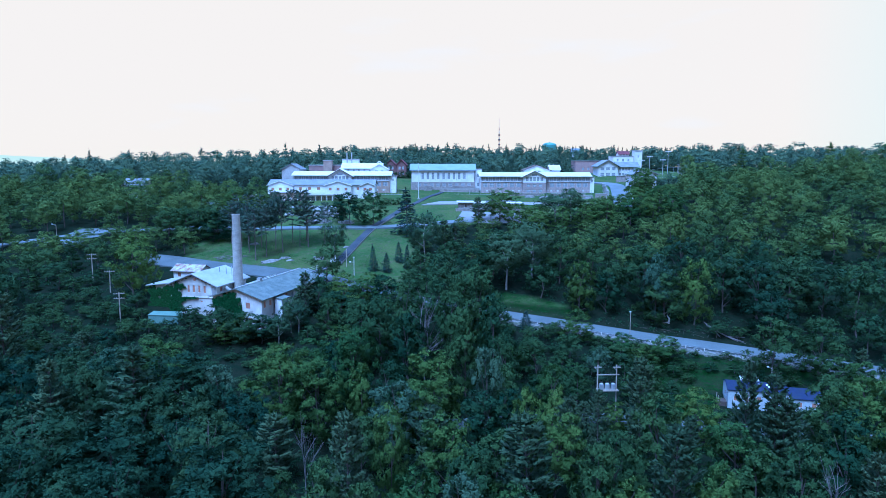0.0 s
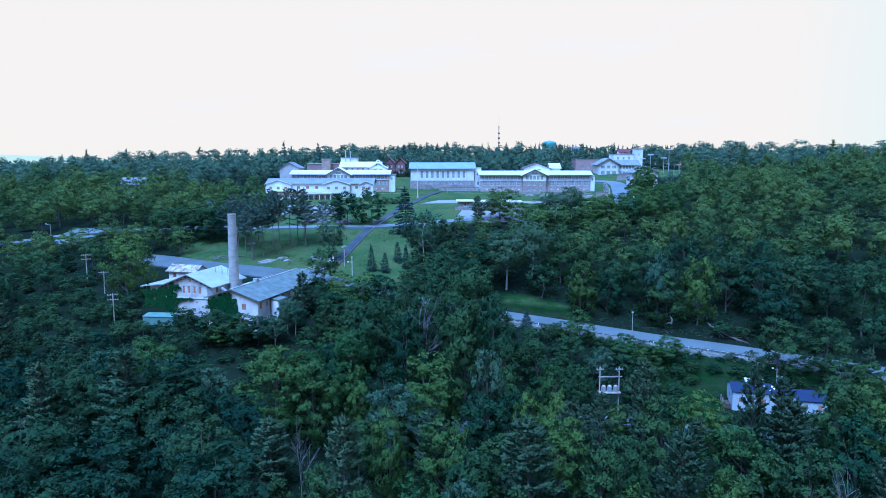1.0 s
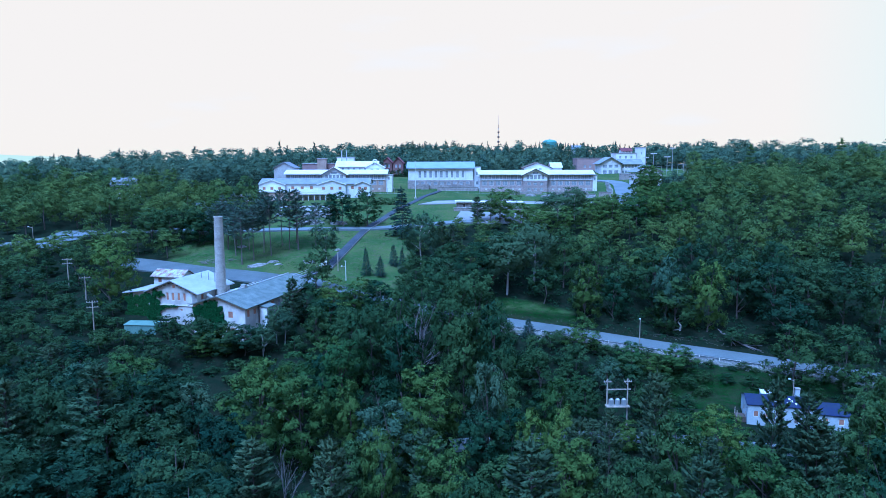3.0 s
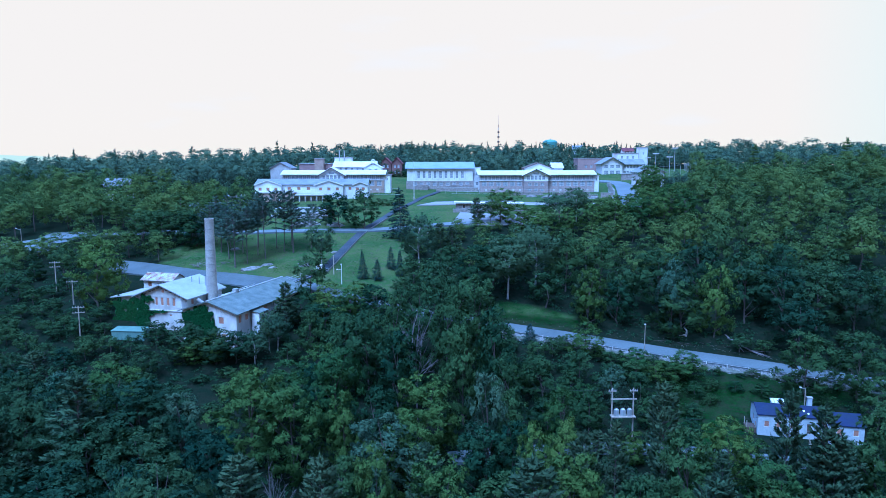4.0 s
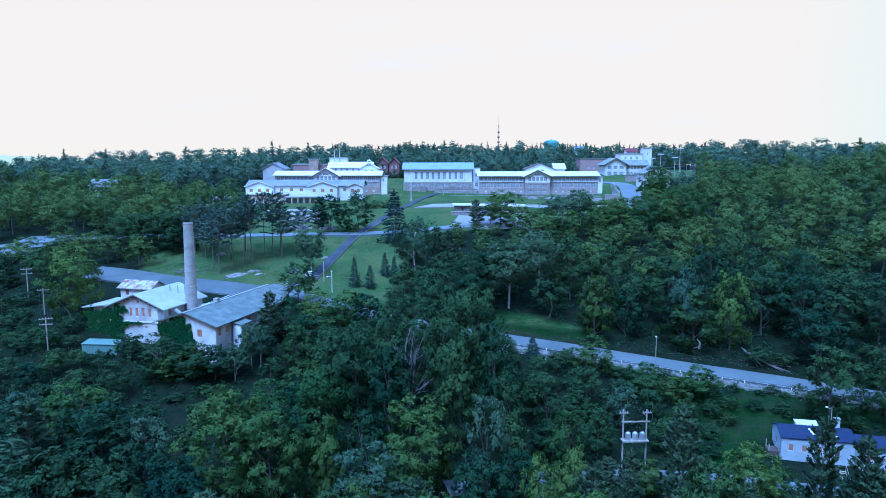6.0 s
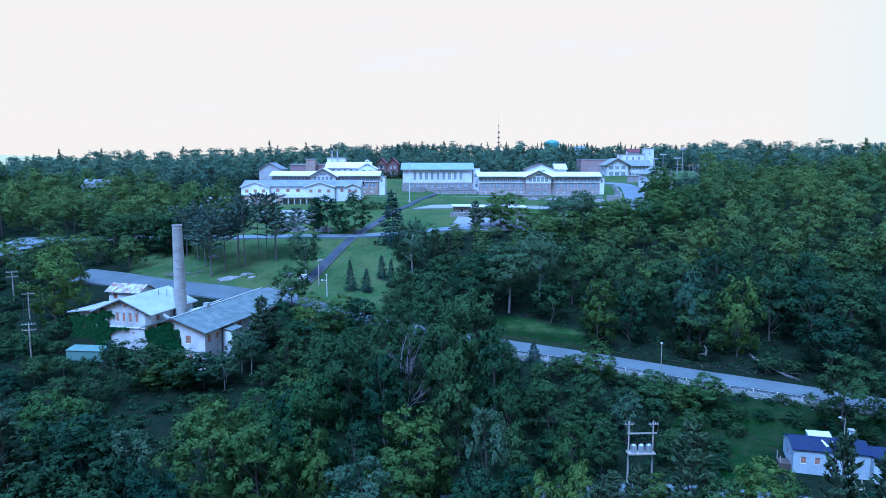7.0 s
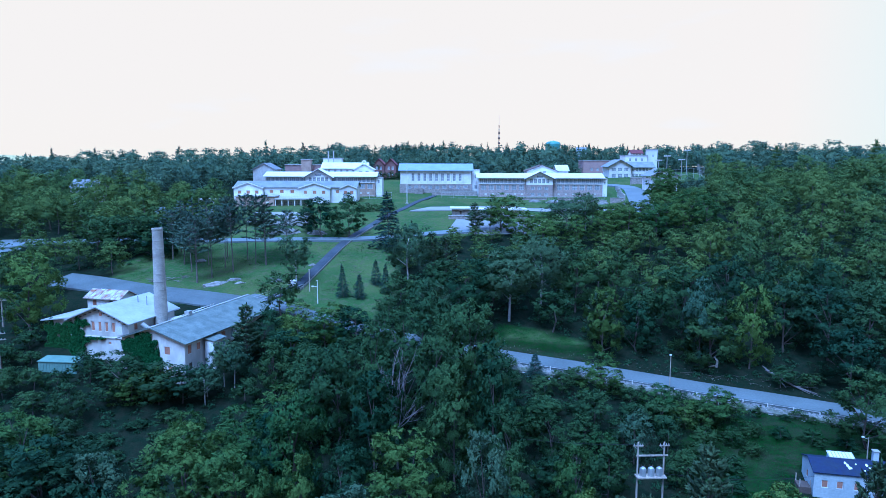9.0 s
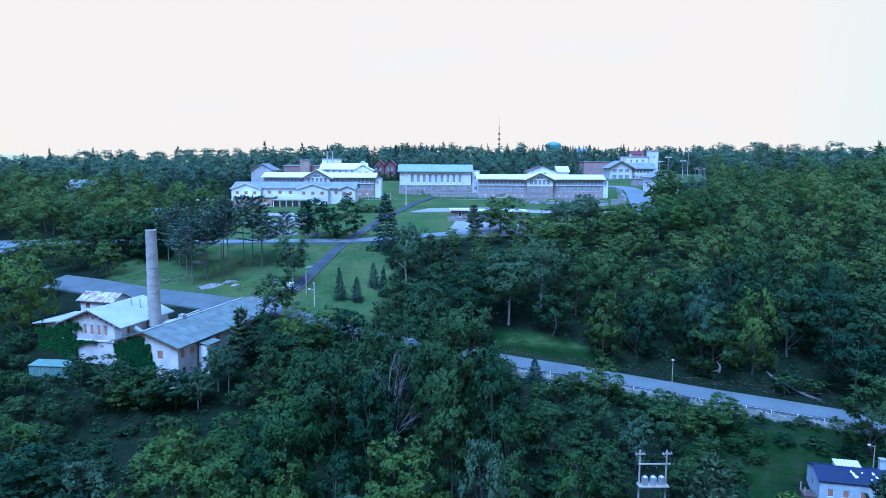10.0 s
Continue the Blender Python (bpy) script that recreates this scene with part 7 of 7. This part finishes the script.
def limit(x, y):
    """Greatest tree height here, capped so the camera sees past to the boiler house, road, house and campus."""
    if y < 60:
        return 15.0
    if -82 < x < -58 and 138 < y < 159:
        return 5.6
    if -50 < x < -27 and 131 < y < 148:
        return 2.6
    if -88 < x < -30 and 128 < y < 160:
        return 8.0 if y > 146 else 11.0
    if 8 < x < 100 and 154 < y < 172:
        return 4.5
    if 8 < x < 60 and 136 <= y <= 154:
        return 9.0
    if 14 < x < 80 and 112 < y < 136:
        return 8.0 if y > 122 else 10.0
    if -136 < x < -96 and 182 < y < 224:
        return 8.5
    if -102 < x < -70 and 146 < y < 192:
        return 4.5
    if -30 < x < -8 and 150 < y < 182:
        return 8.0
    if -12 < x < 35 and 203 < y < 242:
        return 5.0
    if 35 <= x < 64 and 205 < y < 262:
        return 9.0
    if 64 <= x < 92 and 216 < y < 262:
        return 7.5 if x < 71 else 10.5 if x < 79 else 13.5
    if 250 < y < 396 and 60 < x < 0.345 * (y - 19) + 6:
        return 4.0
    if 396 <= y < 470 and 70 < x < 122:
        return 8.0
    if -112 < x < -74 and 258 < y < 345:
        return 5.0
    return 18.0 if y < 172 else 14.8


fill_rng = random.Random(29)
placed = [p for p in PLANTED]
near_count = 0
cells = {}
for p in placed:
    cells.setdefault((int(p[0] // 8), int(p[1] // 8)), []).append(p)


def crowded(x, y, w, ease=0.42):
    for i in range(-2, 3):
        for j in range(-2, 3):
            for q in cells.get((int(x // 8) + i, int(y // 8) + j), ()):
                if math.hypot(x - q[0], y - q[1]) < ease * (w + q[2]):
                    return True
    return False


def settle(x, y, w):
    cells.setdefault((int(x // 8), int(y // 8)), []).append((x, y, w))


FAR = []
for k in range(36000):
    u = fill_rng.random()
    if k < 9000:
        y = fill_rng.uniform(62, 172)
        x = fill_rng.uniform(-1, 1) * (14 + 0.72 * y)
    elif k < 19000:
        y = fill_rng.uniform(150, 330)
        x = fill_rng.uniform(-1, 1) * (20 + 0.70 * y)
    elif k >= 26000:
        y = fill_rng.uniform(-90, 300) if k < 30000 else fill_rng.uniform(-70, 66)
        x = fill_rng.uniform(-220, 220) if k < 30000 else fill_rng.uniform(-70, 70)
    else:
        y = fill_rng.uniform(300, 570)
        x = fill_rng.uniform(-1, 1) * (30 + 0.68 * y)
    if not free(x, y):
        continue
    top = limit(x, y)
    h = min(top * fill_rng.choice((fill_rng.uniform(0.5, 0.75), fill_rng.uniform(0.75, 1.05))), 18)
    w = (3.2 + h * fill_rng.uniform(0.36, 0.62)) if y < 172 else (3.6 + h * fill_rng.uniform(0.42, 0.68)) if y < 330 else h * fill_rng.uniform(0.72, 1.05)
    if crowded(x, y, w, 0.39 if y < 172 else 0.42 if y < 330 else 0.48):
        continue
    settle(x, y, w)
    if 60 < y < 150 and abs(x) < 16 + 0.72 * y and near_count < 165 and h > 4.5:
        near_count += 1
        # darker kinds off to the sides paint in the lens's edge fall-off
        kind = fill_rng.choices(("oak", "maple", "pale", "pine", "lime"), (46, 26, 8, 18, 2) if abs(x - 5) < 35 else (70, 6, 2, 22, 0))[0]
        plant(kind, x, y, h, w * (0.8 if kind == "pine" else 1))
    else:
        FAR.append((x, y, h, w))

# the rest of the woods: real crowns and trunks, too many to count
def woods(name, trees, leaves, size, clumps, seed, label, leaf, pines=0.08, bottom=0.14):
    rng = np.random.default_rng(seed)
    shapes = [broadleaf(seed + k, s, leaves, size, bottom, 14 if clumps > 40 else 7 if clumps > 20 else 4, 0.14, clumps) for k, s in enumerate(("round", "dome", "tall", "dome", "dome"))]
    cones = [needle(seed + 20 + k, 10, 0.15, c, leaves / 45, size * 1.3, 0.05, 0.1) for k, c in enumerate((0.7, 0.9, 0.6))]
    crowns, normals, tints, verts, faces = [], [], [], [], []
    for x, y, h, w in trees:
        pine = h < 0 or rng.uniform() < pines
        h = abs(h)
        (tv, tf), (lv, ln, lt) = (cones if pine else shapes)[rng.integers(3 if pine else 5)]
        if pine:
            h, w = h * 1.1, w * 0.75
        a = rng.uniform(0, math.tau)
        c, s = math.cos(a), math.sin(a)
        rot = np.array([[c * w, -s * w, 0], [s * w, c * w, 0], [0, 0, h]])
        base = np.array([x, y, ground(x, y) - 0.2])
        crowns.append((lv @ rot.T + base).astype(np.float32))
        turn = np.array([[c / w, -s / w, 0], [s / w, c / w, 0], [0, 0, 1 / h]])
        normals.append((ln @ turn.T).astype(np.float32))
        tints.append((lt + rng.uniform(0, 1)).astype(np.float32))
        if y < 260:
            k0 = len(verts)
            n = 12 if pine else 24
            verts += [tuple(np.array(p) @ rot.T + base) for p in tv[:n]]
            faces += [tuple(i + k0 for i in f) for f in tf if max(f) < n]
    ob = tagged(new(name), label, "woods", kind="stuff")
    part("crowns", leaf_mesh("crowns", (np.concatenate(crowns), np.concatenate(normals)), leaf, np.concatenate(tints)), None, ob)
    if faces:
        part("trunks", mesh_from("trunks", verts, faces, BARK), None, ob)
    return ob


# conifers behind the campus, and single ones along the rest of the skyline
for k in range(600):
    y = fill_rng.uniform(425, 575)
    x = fill_rng.uniform(-0.13, 0.40) * y
    if free(x, y) and noise.noise((x * 0.03, y * 0.03, 2)) > -0.1:
        FAR.append((x, y, -fill_rng.choice((fill_rng.uniform(6, 9), fill_rng.uniform(9, 13.5))), fill_rng.uniform(5.5, 9.5)))
for x, y, h in ((-262, 480, 14), (-240, 470, 16), (-213, 470, 15), (-196, 470, 13), (-118, 480, 13), (-107, 470, 17), (-103, 474, 14), (-84, 470, 15), (-70, 480, 13), (-20, 490, 15), (152, 430, 12), (170, 440, 10), (200, 440, 13), (214, 430, 10)):
    FAR.append((x, y, -h, 9.0))

unseen = [t for t in FAR if t[1] < 60 or abs(t[0]) > 24 + 0.72 * t[1]]
middle = [t for t in FAR if t[1] < 330 and t not in unseen]
beyond = [t for t in FAR if t[1] >= 330 and t not in unseen]
# lower slope wears the darkened leaves, the upper slope the lighter ones
woods("roadside_woods", [t for t in middle if t[1] < 200], 1100, 0.046, 64, 301, "dense oak woods along the road, leaves coloured dark for shade", LEAF["shaded_oak"], bottom=0.3)
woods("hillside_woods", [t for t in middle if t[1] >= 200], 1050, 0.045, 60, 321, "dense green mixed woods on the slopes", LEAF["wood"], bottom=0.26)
woods("far_woods", beyond, 400, 0.066, 36, 401, "far woods along the ridge, leaves paled and blued as by haze", LEAF["ridge"], 0.03)
below = [t for t in unseen if abs(t[0]) < 72 and -72 < t[1] < 70]
woods("valley_woods", below, 200, 0.08, 24, 501, "dense green woods down in the valley", LEAF["wood"])
woods("outer_woods", [t for t in unseen if t not in below], 60, 0.095, 14, 521, "green woods on the flanks of the valley", LEAF["wood"])


def undergrowth():
    """Low shrubs and ferns on the forest floor."""
    rng = np.random.default_rng(77)
    pts, nor, sizes = [], [], []
    for k in range(5200):
        y = 62 + 150 * rng.uniform() ** 1.2
        x = rng.uniform(-1, 1) * (12 + 0.66 * y)
        if not free(x, y) :
            continue
        r, m = rng.uniform(0.6, 1.6), 22
        d = rng.normal(size=(m, 3))
        d[:, 2] = np.abs(d[:, 2])
        d /= np.linalg.norm(d, axis=1, keepdims=True)
        pts.append(np.array([x, y, ground(x, y)]) + d * r * np.array([1, 1, 0.7]) * rng.uniform(0.6, 1, (m, 1)))
        nor.append(d + [0, 0, 0.6])
    pts, nor = np.concatenate(pts), np.concatenate(nor)
    ob = tagged(new("undergrowth"), "low dark green shrubs and ferns on the forest floor", "undergrowth", kind="stuff")
    part("leaves", leaf_mesh("leaves", leaf_faces(pts, nor + rng.normal(size=pts.shape) * 0.4, nor, 0.32, rng), LEAF["bush"], 0.3), None, ob)


undergrowth()


def weeds():
    """Tall grass and weeds in the meadow, on the verges and in the lawn."""
    rng = np.random.default_rng(91)
    pts, nor = [], []
    for k in range(12000):
        if k % 3 == 0:
            x, y = rng.uniform(38, 90), rng.uniform(126, 166)
        elif k % 3 == 1:
            x, y = rng.uniform(8, 44), rng.uniform(150, 192)
        else:
            x, y = rng.uniform(-80, 6), rng.uniform(180, 240)
        if near_line(x, y, MAIN_ROAD) < 4.5 or near_line(x, y, FOOTPATH) < 1.8 or near_line(x, y, LANE) < 2.2 or near_line(x, y, YARD_ROAD) < 4.5 or near_line(x, y, CROSS_ROAD) < 2.8:
            continue
        if not any(inside(x, y, g) for g in GRASS) or noise.noise((x * 0.12, y * 0.12, 5)) < (0.22 if y < 176 else 0.05):
            continue
        m, r = 9, 0.5 if y > 180 else 0.75
        d = rng.normal(size=(m, 3)) * [1, 1, 0.4]
        pts.append(np.array([x, y, ground(x, y) + 0.12]) + np.abs(d) * [0, 0, 0.5] + d * [r, r, 0])
        nor.append(rng.normal(size=(m, 3)) * 0.6 + [0, -0.3, 1])
    # the meadow by the white house is thick grass throughout
    for k in range(8000):
        x, y = (rng.uniform(38, 90), rng.uniform(126, 166)) if k < 6000 else (rng.uniform(8, 38), rng.uniform(174, 192))
        if not (inside(x, y, MEADOW) or inside(x, y, FIELD)) or near_line(x, y, LANE) < 2.0 or near_line(x, y, MAIN_ROAD) < 4.5 or in_frame(x, y, 59.9, 140.0, -13, -0.8, 18.2, -2.2, 7.2):
            continue
        d = rng.normal(size=(30, 3)) * [0.5, 0.5, 0.0]
        pts.append(np.array([x, y, ground(x, y) + 0.06]) + d + np.abs(rng.normal(size=(30, 3))) * [0, 0, 0.08])
        nor.append(rng.normal(size=(30, 3)) * 0.3 + [0, -0.3, 1])
    pts, nor = np.concatenate(pts), np.concatenate(nor)
    ob = tagged(new("weeds"), "tall rough grass and weeds in the clearings", "grass", kind="stuff")
    part("blades", leaf_mesh("blades", leaf_faces(pts, nor, np.tile([0, -0.2, 1.0], (len(pts), 1)), np.where(pts[:, 1] < 192, 0.075, 0.11), rng), LEAF["grass"], rng.uniform(0, 1, len(pts)).repeat(3)), None, ob)


weeds()
